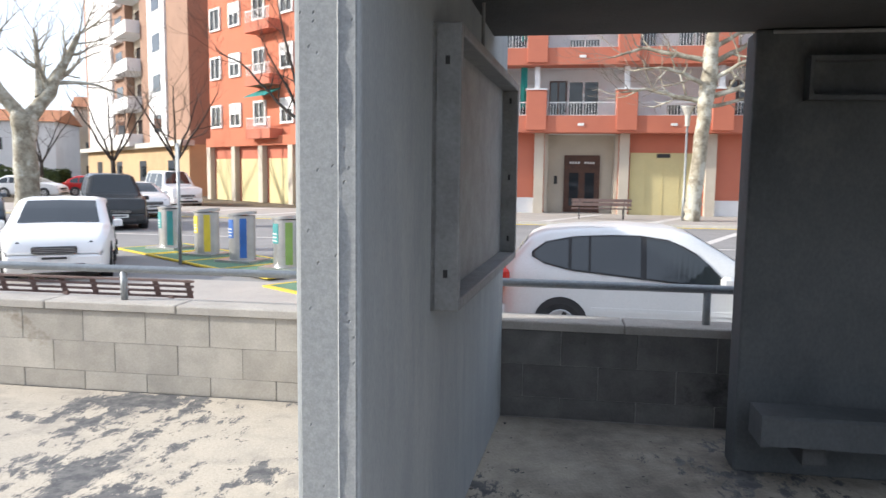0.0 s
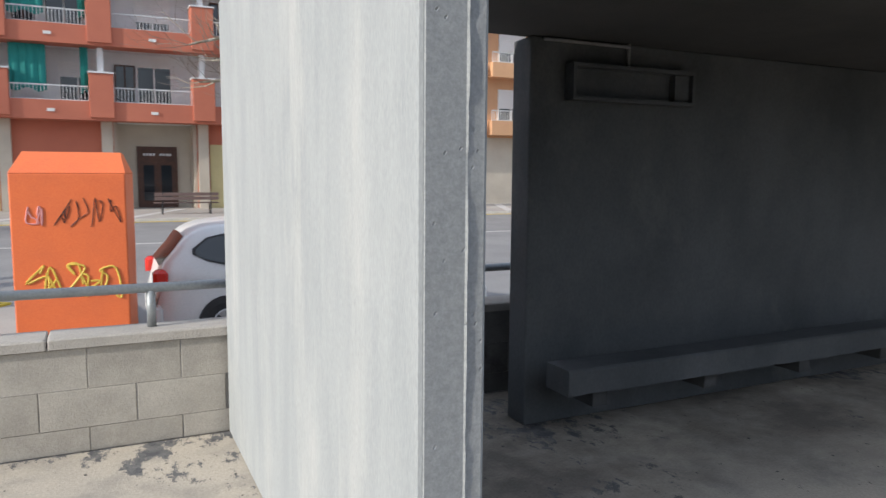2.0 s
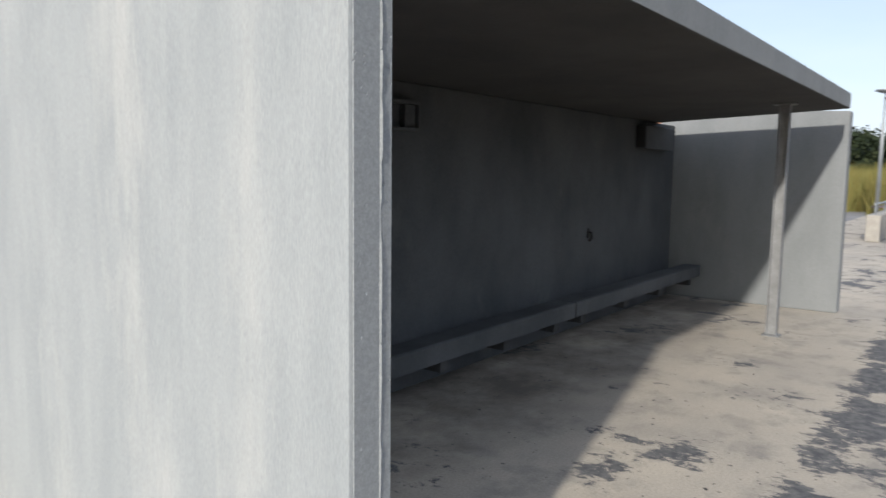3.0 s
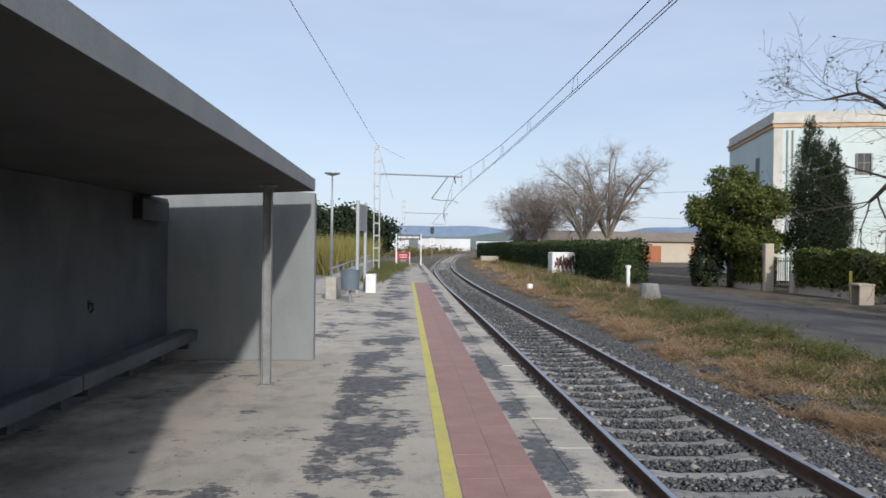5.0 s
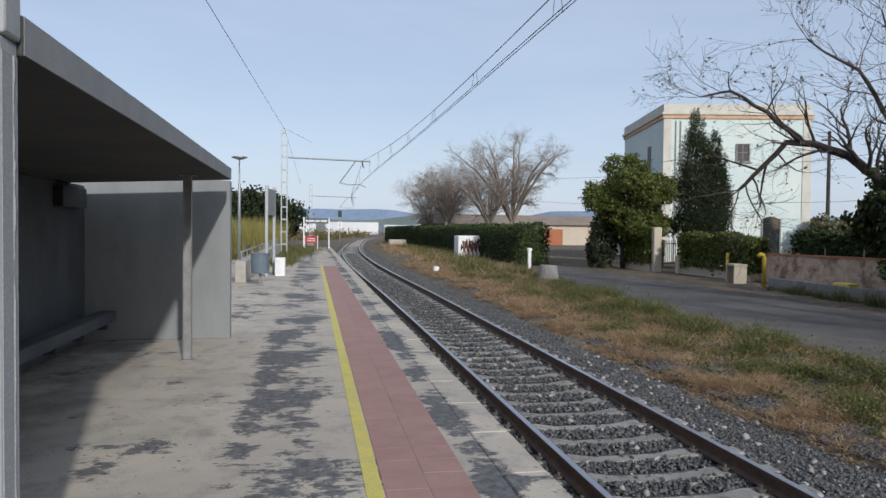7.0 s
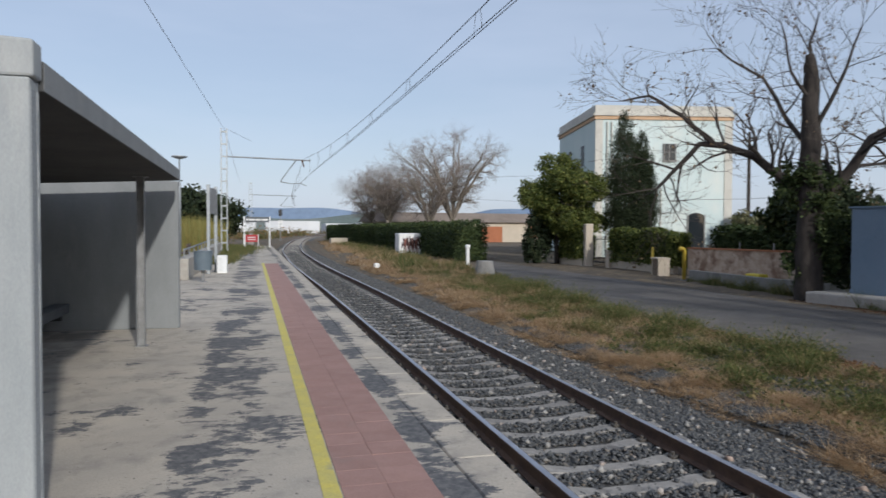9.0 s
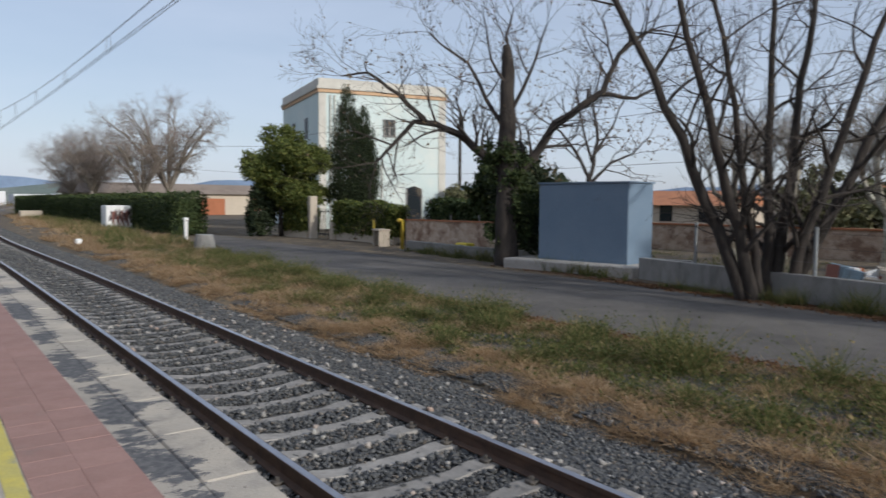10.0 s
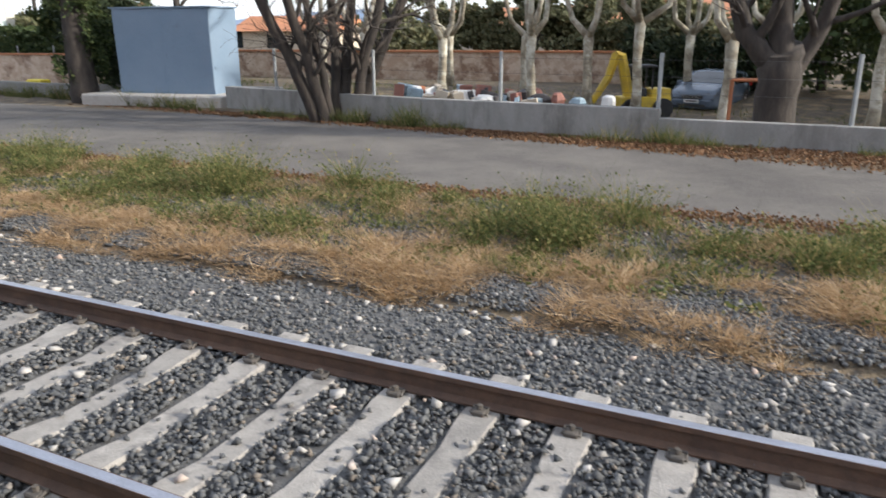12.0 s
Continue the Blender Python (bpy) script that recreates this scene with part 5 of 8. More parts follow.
# low pale houses at the end of the street
for x, y, w, d, h, rz, mt in ((-62, 74, 14, 9, 7, 20, "stucco_white"), (-78, 66, 16, 9, 6, 10, "stucco_white"), (-55, 88, 12, 9, 9.5, 30, "stucco_cream"), (-95, 60, 20, 10, 8, 0, "low_wall"), (-120, 40, 24, 10, 7, 0, "stucco_white")):
    hs = thing("street_house", "low pale house at the end of the street", "house", "houses down the street", at=(x, y, G0), rz=rz)
    facade_bar(hs, "wall", mt, (-w / 2, w / 2, -d / 2, d / 2, 0, h))
    s = Shape()
    s.prism([(-d / 2 - 0.4, h), (0, h + 1.6), (d / 2 + 0.4, h)], "x", -w / 2 - 0.3, w / 2 + 0.3)
    part("roof", s, "terracotta", hs)
    for k in range(4):
        for fz in (1.0, 3.9):
            if fz < h - 2:
                facade_bar(hs, "window", "glass", (-w / 2 + 1.2 + k * (w - 2.4) / 3.6, -w / 2 + 2.2 + k * (w - 2.4) / 3.6, -d / 2 - 0.03, -d / 2 + 0.02, fz, fz + 1.3))
hedge("street_hedge", "dark clipped hedge at the end of the street", [(-70, 58), (-44, 60)], 1.6, -0.3, 1.5, 5000, 0.12, 31)

# white house with a tiled roof at the far end of the station road
eh = thing("end_house", "white house with a red tiled roof beyond the platform", "house", at=(60, 19.5, -0.5))
facade_bar(eh, "wall", "stucco_white", (0, 9, -6, 7, 0, 6.3))
s = Shape()
s.prism([(-6.6, 6.2), (0.5, 7.5), (7.6, 6.2)], "x", -0.6, 9.6)
part("roof", s, "terracotta", eh)
for y in (-4.0, -0.5, 3.0):
    facade_bar(eh, "window", "glass", (-0.03, 0.02, y, y + 1.1, 3.6, 5.0))

# painted stripes of the far pavement and kerb line
s = Shape()
for k in range(9):
    x = -16 + 4.0 * k
    s.add([(x, 28.0, -0.272), (x + 0.45, 28.0, -0.272), (x + 3.0, 33.6, -0.256), (x + 2.55, 33.6, -0.256)], [(0, 1, 2, 3)])
s.box(-60, 60, 27.45, 27.6, -0.5, -0.268)
tagged(part("pavement_stripes", s, "zebra", fix=False), "pale stripes set into the far pavement", "road marking", kind="structure")
s = Shape()
s.box(-60, 60, 27.15, 27.4, -0.5, -0.357)
tagged(part("yellow_kerb_line", s, "yellow_edge"), "yellow line along the kerb", "road marking", kind="structure")
s = Shape()
for a, b in ((-30, -16), (-14, -2), (0, 14), (16, 30)):
    s.box(a, b, 20.0, 20.12, -0.6, -0.423)
lot_z = lambda y: -0.5 + 0.14 * (y - 12.0) / 15.6 + 0.004
for k in range(7):
    x = 1.5 + 3.0 * k
    s.add([(x, 20.6, lot_z(20.6)), (x + 0.3, 20.6, lot_z(20.6)), (x + 3.3, 27.0, lot_z(27.0)), (x + 3.0, 27.0, lot_z(27.0))], [(0, 1, 2, 3)])
tagged(part("lane_line", s, "zebra"), "thin white line on the street", "road marking", kind="structure")

# ---------------------------------------------------------------- street furniture
# clothes bank
cb = thing("clothes_container", "orange steel clothes collection container with graffiti", "container", at=(-0.77, 8.75, -0.46), rz=-7)
s = Shape()
s.prism([(-0.55, 0.0), (-0.55, 1.90), (0.52, 1.90), (0.52, 0.0)], "y", -0.45, 0.45)
part("body", s, "orange_box", cb, bevel=0.015)
s = Shape()
s.add([(-0.55, -0.45, 1.9), (0.52, -0.45, 1.9), (0.52, 0.45, 1.9), (-0.55, 0.45, 1.9), (-0.48, -0.12, 2.12), (0.45, -0.12, 2.12), (0.45, 0.12, 2.12), (-0.48, 0.12, 2.12)],
      [(0, 1, 5, 4), (1, 2, 6, 5), (2, 3, 7, 6), (3, 0, 4, 7), (4, 5, 6, 7)])
part("hood", s, "orange_box", cb, fix=False)


def scribble(parent, x, z, w, h, seed, mat, r, y=-0.455, n=3):
    """Sprayed letter-like strokes that spell nothing: each one a smooth line through a few random points of its cell."""
    rng = random.Random(seed)
    for k in range(n):
        cx, cw = x + w * (k + 0.5) / n, w / n * 0.62
        knots = [Vector((cx + cw * rng.uniform(-1, 1), y, z + h * rng.uniform(0, 1))) for _ in range(7)]
        knots = [knots[0]] + knots + [knots[-1]]
        pts = []
        for p0, p1, p2, p3 in zip(knots, knots[1:], knots[2:], knots[3:]):
            for j in range(5):
                u = j / 5
                pts.append(0.5 * (2 * p1 + (p2 - p0) * u + (2 * p0 - 5 * p1 + 4 * p2 - p3) * u * u + (3 * p1 - p0 - 3 * p2 + p3) * u ** 3))
        s = Shape()
        s.tube(pts, r, 5)
        part("graffiti_mark", s, mat, parent)


scribble(cb, -0.15, 1.35, 0.6, 0.3, 2, "tag_black", 0.0035, n=4)
scribble(cb, -0.42, 0.62, 0.85, 0.36, 5, "tag_yellow", 0.012, n=5)
scribble(cb, -0.4, 1.35, 0.2, 0.22, 8, "tag_pink", 0.008, n=2)

# waste inlets on their green decks
deck_dir = -35.3
BINS = (((-8.9, 16.6), "teal_panel", "teal_panel"), ((-7.34, 15.47), "yellow_panel", "yellow_panel"), ((-6.03, 14.52), "blue_panel", "blue_panel"),
        ((-4.66, 13.63), "teal_panel", "green_panel"), ((-2.95, 11.75), "orange_panel", "orange_panel"))
for (bx, by), ca, cbm in BINS:
    dk = thing("bin_deck", "green anti-slip deck plate with a yellow edge", "deck plate", "deck plates of the bins", at=(bx, by, -0.46), rz=deck_dir)
    s = Shape()
    s.box(-0.8, 0.8, -0.95, 0.75, 0.0, 0.03)
    part("plate", s, "green_deck", dk)
    for q in ((-0.88, 0.88, -1.03, -0.95), (-0.88, 0.88, 0.75, 0.83), (-0.88, -0.8, -0.95, 0.75), (0.8, 0.88, -0.95, 0.75)):
        s = Shape()
        s.box(*q, 0.0, 0.034)
        part("edge", s, "yellow_edge", dk)
    b = thing("waste_inlet", "stainless steel waste inlet column with coloured panels", "waste bin", "row of waste inlets", at=(bx, by, -0.43), rz=-12)
    s = Shape()
    s.box(-0.45, 0.45, -0.4, 0.4, 0.0, 0.05)
    part("foot_plate", s, "bin_steel", b)
    s = Shape()
    n = 32
    s.prism([(0.29 * math.cos(2 * math.pi * k / n), 0.26 * math.sin(2 * math.pi * k / n)) for k in range(n)], "z", 0.05, 1.0)
    part("column", s, "bin_steel", b)
    s = Shape()
    ring = [(0.315 * math.cos(2 * math.pi * k / n), 0.285 * math.sin(2 * math.pi * k / n)) for k in range(n)]
    s.add([(x, y, 0.985 + 0.05 * (x + 0.32) / 0.64) for x, y in ring] + [(x, y, 1.02 + 0.09 * (x + 0.32) / 0.64) for x, y in ring],
          [tuple(range(n - 1, -1, -1)), tuple(range(n, 2 * n))] + [(i, (i + 1) % n, n + (i + 1) % n, n + i) for i in range(n)])
    part("lid", s, "bin_steel", b)
    for a0, a1, z0, z1, mt, nm in ((206, 262, 0.52, 0.92, ca, "colour_panel"), (292, 322, 0.1, 0.95, cbm, "colour_panel")) + tuple((214, 254, 0.56 + 0.07 * k, 0.585 + 0.07 * k, "plate", "text_bar") for k in range(3)):
        s = Shape()
        m = 8
        angs = [radians(a0 + (a1 - a0) * i / m) for i in range(m + 1)]
        g = 0.005 if nm == "colour_panel" else 0.008
        v = [((0.29 + q) * math.cos(a), (0.26 + q) * math.sin(a), z) for q in (-0.01, g) for z in (z0, z1) for a in angs]
        k = m + 1
        s.add(v, [(2 * k + i, 2 * k + i + 1, 3 * k + i + 1, 3 * k + i) for i in range(m)] + [(k + i, k + i + 1, 3 * k + i + 1, 3 * k + i) for i in range(m)] + [(i, i + 1, 2 * k + i + 1, 2 * k + i) for i in range(m)]
              + [(0, k, 3 * k, 2 * k), (m, k + m, 3 * k + m, 2 * k + m)])
        part(nm, s, mt, b)

# sign pole
sp = thing("sign_pole", "grey parking sign on a thin pole", "road sign", at=(-7.13, 13.86, -0.46), rz=40)
s = Shape()
s.cyl(0, 0, 0, 2.55, 0.035, 10)
part("pole", s, "galv", sp, smooth=True)
s = Shape()
s.box(-0.02, 0.0, -0.16, 0.16, 1.95, 2.5)
part("plate", s, "galv", sp)
s = Shape()
s.box(0.0, 0.004, -0.13, 0.13, 2.2, 2.46)
part("blue_field", s, "blue_panel", sp)


def street_lamp(at, h=4.6):
    t = thing("street_lamp", "grey street lamp with a pale conical lantern", "street lamp", "street lamps", at=at)
    s = Shape()
    s.tube([(0, 0, 0), (0, 0, 0.9), (0, 0, 0.95), (0, 0, h - 0.5)], [0.075, 0.075, 0.05, 0.045], 10)
    part("pole", s, "galv", t, smooth=True)
    s = Shape()
    s.tube([(0, 0, h - 0.75), (0, 0, h - 0.3), (0, 0, h - 0.02)], [0.09, 0.11, 0.24], 14)
    part("lantern", s, "house_trim", t)
    s = Shape()
    s.cyl(0, 0, h - 0.02, h + 0.06, 0.27, 14)
    part("cap", s, "house_trim", t)
    return t


street_lamp((5.95, 30.6, -0.27))
street_lamp((-4.3, 30.6, -0.27))


def slat_bench(at, rz, w=2.4):
    t = thing("street_bench", "brown slatted bench on dark iron legs", "bench", at=at, rz=rz)
    for k in range(3):
        s = Shape()
        s.soft_box(-w / 2, w / 2, -0.25 + 0.16 * k, -0.12 + 0.16 * k, 0.42, 0.46, 0.01)
        part("seat_slat", s, "bench_wood", t)
    for k in range(2):
        s = Shape()
        s.soft_box(-w / 2, w / 2, 0.24, 0.28, 0.56 + 0.16 * k, 0.69 + 0.16 * k, 0.01)
        part("back_slat", s, "bench_wood", t)
    for x in (-w / 2 + 0.3, w / 2 - 0.3):
        s = Shape()
        s.tube([(x, -0.22, 0), (x, -0.2, 0.42), (x, 0.2, 0.42), (x, 0.27, 0.85)], 0.025, 6)
        s.tube([(x, 0.2, 0.0), (x, 0.2, 0.42)], 0.025, 6)
        part("leg", s, "black_plastic", t)
    return t


slat_bench((2.6, 30.2, -0.27), 180)
# perforated steel bench behind the wall
mb = thing("steel_bench", "dark brown perforated steel bench on the pavement", "bench", at=(-4.85, 7.1, -0.47))
for j in range(4):
    s = Shape()
    s.soft_box(-1.6, 1.55 + 0.02 * j, -0.003 - 0.03 * (j - 3), 0.03 - 0.03 * (j - 3), 0.57 + 0.064 * j, 0.595 + 0.064 * j, 0.005)
    part("cross_bar", s, "bench_wood", mb)
for i in range(9):
    s = Shape()
    s.prism([(0.088, 0.57), (0.108, 0.57), (0.02, 0.79), (0.0, 0.79)], "x", -1.58 + 0.385 * i, -1.52 + 0.385 * i)
    part("upright", s, "bench_wood", mb)
for j in range(4):
    s = Shape()
    s.soft_box(-1.6, 1.6, -0.5 + 0.13 * j, -0.4 + 0.13 * j, 0.40, 0.43, 0.006)
    part("seat_slat", s, "bench_wood", mb)
for x in (-1.3, 0, 1.3):
    s = Shape()
    s.soft_box(x - 0.03, x + 0.03, -0.45, 0.08, 0.0, 0.4, 0.01)
    s.prism([(0.04, 0.36), (0.09, 0.36), (0.10, 0.6), (0.07, 0.6)], "x", x - 0.03, x + 0.03)
    part("leg", s, "bench_wood", mb)

# ---------------------------------------------------------------- cars
def car(name, label, at, rz, paint, length=4.4, width=1.74, height=1.5, kind="estate"):
    """x forwards. A lofted body with glass set into it, wheels, lamps, bumpers."""
    t = thing(name, label, "car", "parked cars", at=at, rz=rz)
    L, W, H = length / 2, width / 2, height
    if kind == "estate":
        top = [(-L + 0.02, 0.62), (-L + 0.05, 0.95), (-L + 0.25, 1.18), (-L + 0.38, 1.36), (-L + 0.58, 1.455), (-1.25, 1.5), (-0.54, 1.534), (0.0, 1.505), (0.2, 1.45), (0.6, 1.21), (1.0, 0.95), (1.25, 0.87), (L - 0.3, 0.73), (L - 0.04, 0.55)]
    elif kind == "suv":
        top = [(-L + 0.02, 0.7), (-L + 0.05, 1.05), (-L + 0.2, H - 0.1), (-L + 0.4, H), (0.2, H), (0.5, H - 0.05), (L - 1.25, 1.1), (L - 0.15, 1.0), (L - 0.03, 0.7)]
    else:
        top = [(-L + 0.02, 0.6), (-L + 0.08, 0.92), (-L + 0.4, H - 0.24), (-L + 0.85, H - 0.04), (-0.35, H), (0.15, H - 0.03), (0.5, H - 0.19), (L - 1.05, 0.98), (L - 0.65, 0.92), (L - 0.25, 0.8), (L - 0.08, 0.66), (L - 0.03, 0.55)]
    xs = [p[0] for p in top]

    def roof(x):
        return float(np.interp(x, xs, [p[1] for p in top]))

    def half(x, z):
        u = min(1.0, abs(x) / L)
        w = W * (1 - 0.09 * u**4 - 0.13 * u**14)
        if z > 0.9:
            w -= (z - 0.9) * 0.30
        if z < 0.35:
            w -= (0.35 - z) * 0.15
        return w

    n = 44
    stations = [-L + 0.02 + (2 * L - 0.06) * i / n for i in range(n + 1)]
    body = Shape()
    rows = []
    for x in stations:
        tz = roof(x)
        zs = [0.2, 0.32, 0.5, 0.66, 0.8, min(0.9, tz - 0.02)] + [0.9 + (tz - 0.9) * q for q in (0.33, 0.66, 0.92)] if tz > 0.95 else [0.2, 0.3, 0.4, 0.5, 0.56, tz - 0.12, tz - 0.06, tz - 0.03, tz - 0.012]
        ring = [(x, -half(x, z), z) for z in zs] + [(x, -half(x, tz) * 0.8, tz), (x, 0, tz + 0.015), (x, half(x, tz) * 0.8, tz)] + [(x, half(x, z), z) for z in reversed(zs)]
        rows.append(ring)
    k = len(rows[0])
    body.v = [p for r in rows for p in r]
    body.f = [(i * k + j, i * k + (j + 1) % k, (i + 1) * k + (j + 1) % k, (i + 1) * k + j) for i in range(n) for j in range(k)] + [tuple(range(k)), tuple((n) * k + j for j in range(k - 1, -1, -1))]
    part("body", body, paint, t, smooth=True)
    # side windows
    belt = 0.93
    for sgn in (-1, 1):
        if kind == "estate":
            # one long curved band of glass in a black surround, parted by two pillars
            lo = lambda x: float(np.interp(x, (-1.77, -1.68, -1.31, 0.46, 0.6), (1.16, 1.086, 1.0, 0.835, 0.82)))
            hi = lambda x: float(np.interp(x, (-1.77, -1.62, -1.25, -0.8, -0.45, -0.05, 0.29, 0.6), (1.18, 1.31, 1.386, 1.41, 1.41, 1.357, 1.17, 0.84)))
            for nm, mt, spans, grow_by, out in (("window_surround", "black_plastic", ((-1.79, 0.56),), 0.022, 0.016), ("side_window", "car_glass", ((-1.75, -1.33), (-1.29, -1.08), (-1.05, -0.44), (-0.37, 0.52)), 0.0, 0.022)):
                for xa, xb in spans:
                    gl = Shape()
                    m = 14
                    px = [xa + (xb - xa) * i / m for i in range(m + 1)]
                    v = [(x, sgn * (half(x, lo(x) - grow_by) + out), lo(x) - grow_by) for x in px] + [(x, sgn * (half(x, hi(x) + grow_by) + out), hi(x) + grow_by) for x in px]
                    gl.add(v, [(i, i + 1, m + 2 + i, m + 1 + i) for i in range(m)])
                    part(nm, gl, mt, t, fix=False)
            continue
        for xa, xb in ((-L + 0.5, -L + 1.02), (-L + 1.1, -0.22), (-0.14, 0.95)):
            gl = Shape()
            pts = []
            m = 8
            for i in range(m + 1):
                x = xa + (xb - xa) * i / m
                zt = min(roof(x) - 0.12, roof(max(-L + 0.6, min(x, L - 1.3))) - 0.1)
                if kind == "estate":
                    zt -= 0.22 * max(0, (x - 0.25) / 0.9) ** 2
                zt = max(zt, belt + 0.02)
                pts.append((x, zt))
            v = [(x, sgn * (half(x, belt) + 0.006), belt) for x, zt in pts] + [(x, sgn * (half(x, zt) + 0.006), zt) for x, zt in pts]
            gl.add(v, [(i, i + 1, m + 2 + i, m + 1 + i) for i in range(m)])
            part("side_window", gl, "car_glass", t, fix=False)
    # windscreen and rear window
    for xa, xb, nm in ((0.24, 1.0, "windscreen"), (-L + 0.08, -L + 0.36, "rear_window")) if kind == "estate" else ((0.24 if kind == "hatch" else 0.48, L - 1.1 if kind == "hatch" else L - 1.3, "windscreen"), (-L + 0.12, -L + 0.38, "rear_window")):
        s = Shape()
        m = 5
        v = []
        for i in range(m + 1):
            x = xa + (xb - xa) * i / m
            w = half(x, roof(x)) * 0.8
            v += [(x, -w, roof(x) + 0.008), (x, 0, roof(x) + 0.023), (x, w, roof(x) + 0.008)]
        s.add(v, [(3 * i + j, 3 * i + 3 + j, 3 * i + 4 + j, 3 * i + 1 + j) for i in range(m) for j in (0, 1)])
        part(nm, s, "car_glass", t, fix=False)
    # wheels
    R = {"suv": 0.36, "estate": 0.295}.get(kind, 0.31)
    for x in (-L + 0.82, L - 0.86):
        for sgn in (-1, 1):
            arch = Shape()
            arch.tube([(x, sgn * (W - 0.22), R), (x, sgn * (W + 0.004), R)], [R + 0.055, R + 0.05], 24)
            part("wheel_arch", arch, "black_plastic", t)
            wh = Shape()
            wh.tube([(x, sgn * (W - 0.2), R), (x, sgn * (W - 0.02), R), (x, sgn * (W + 0.008), R)], [R, R, R - 0.035], 24)
            wheel = part("wheel", wh, "tyre", t, smooth=False)
            rm = Shape()
            rm.tube([(x, sgn * (W + 0.004), R), (x, sgn * (W + 0.014), R)], [R * 0.66, R * 0.60], 20)
            part("rim", rm, "rim", wheel)
            for q in range(5):
                a = q * 1.2566
                sp_ = Shape()
                sp_.tube([(x + R * 0.28 * math.cos(a), sgn * (W + 0.016), R + R * 0.28 * math.sin(a)), (x + R * 0.56 * math.cos(a), sgn * (W + 0.016), R + R * 0.56 * math.sin(a))], 0.03, 6)
                part("spoke_gap", sp_, "black_plastic", wheel)
    # lamps, grille, bumpers, plates, mirrors, handles
    for sgn in (-1, 1):
        s = Shape()
        s.soft_box(-L - 0.005, -L + 0.16, sgn * (W - 0.13) - 0.1, sgn * (W - 0.13) + 0.1, 0.78, 0.97, 0.04)
        part("tail_lamp", s, "red_lens", t)
        s = Shape()
        hx, hy = L - 0.3, sgn * (W - 0.3)
        s.add([(hx - 0.34, hy + sgn * 0.235, 0.74), (hx + 0.06, hy + sgn * 0.13, 0.67), (hx + 0.2, hy - sgn * 0.2, 0.645), (hx + 0.17, hy - sgn * 0.2, 0.69), (hx + 0.0, hy + sgn * 0.13, 0.775), (hx - 0.34, hy + sgn * 0.22, 0.82),
               (hx - 0.4, hy + sgn * 0.1, 0.74), (hx - 0.1, hy, 0.67), (hx + 0.05, hy - sgn * 0.2, 0.645), (hx + 0.02, hy - sgn * 0.2, 0.69), (hx - 0.2, hy, 0.775), (hx - 0.4, hy + sgn * 0.1, 0.82)],
              [(0, 1, 4, 5), (1, 2, 3, 4), (6, 11, 10, 7), (7, 10, 9, 8), (0, 5, 11, 6), (2, 8, 9, 3), (3, 9, 10, 4), (4, 10, 11, 5), (0, 6, 7, 1), (1, 7, 8, 2)])
        lamp = part("head_lamp", s, "clear_lens", t)
        s = Shape()
        s.tube([(hx + 0.08, hy - sgn * 0.02, 0.705), (hx + 0.16, hy - sgn * 0.02, 0.705)], 0.035, 10)
        part("lens", s, "black_plastic", lamp)
        s = Shape()
        mx_ = 0.5 if kind == "estate" else 0.72
        s.soft_box(mx_, mx_ + 0.14, sgn * (W + 0.105) - 0.085, sgn * (W + 0.105) + 0.085, 0.84 if kind == "estate" else 0.92, 0.97 if kind == "estate" else 1.06, 0.03)
        part("mirror", s, paint, t)
        for x in (-0.55, 0.5) if kind != "estate" else (-0.95, 0.25):
            s = Shape()
            s.soft_box(x - 0.09, x + 0.09, sgn * W * 0.985 - 0.02, sgn * W * 0.985 + 0.02, 0.8, 0.84, 0.01)
            part("door_handle", s, paint, t)
        s = Shape()
        s.box(-L + 1.2, L - 1.25, sgn * W - 0.01, sgn * W + 0.012, 0.46, 0.52)
        part("side_strip", s, paint, t)
        for x in (-0.18, 0.98):
            s = Shape()
            s.box(x - 0.004, x + 0.004, sgn * W * 0.99 - 0.003, sgn * W * 0.99 + 0.003, 0.3, 0.9)
            part("door_seam", s, "black_plastic", t)
    s = Shape()
    s.soft_box(L - 0.12, L + 0.01, -W * 0.85, W * 0.85, 0.3, 0.52, 0.05)
    part("front_bumper", s, paint, t)
    s = Shape()
    s.soft_box(-L - 0.02, -L + 0.12, -W * 0.88, W * 0.88, 0.3, 0.55, 0.05)
    part("rear_bumper", s, paint, t)
    s = Shape()
    s.soft_box(L - 0.12, L + 0.006, -0.36, 0.36, 0.54, 0.655, 0.02)
    grille = part("grille", s, "black_plastic", t)
    for z in (0.565, 0.595, 0.625):
        s = Shape()
        s.box(L + 0.004, L + 0.014, -0.33, 0.33, z - 0.005, z + 0.005)
        part("grille_bar", s, "rim", grille)
    s = Shape()
    s.soft_box(L - 0.05, L + 0.016, -0.5, 0.5, 0.27, 0.37, 0.02)
    part("air_intake", s, "black_plastic", t)
    for x in (L + 0.012, -L - 0.028):
        s = Shape()
        s.box(x - 0.006, x + 0.006, -0.26, 0.26, 0.4, 0.51)
        part("number_plate", s, "plate", t)
        s = Shape()
        s.box(x - 0.009, x + 0.009, -0.2, 0.2, 0.435, 0.475)
        part("plate_bar", s, "black_plastic", t)
    return t


car("car_estate", "silver white estate car parked beside the kerb", (2.2, 9.75, -0.65), 0, "silver_car", 4.46, 1.74, 1.55, "estate")
car("car_hatchback", "white hatchback car parked facing the station", (-9.1, 12.9, -0.492), -58, "white_car", 4.2, 1.8, 1.46, "hatch")
car("car_off_roader", "black off-road car parked in the street", (-14.5, 22.6, -0.405), -50, "dark_car", 4.4, 1.85, 1.8, "suv")
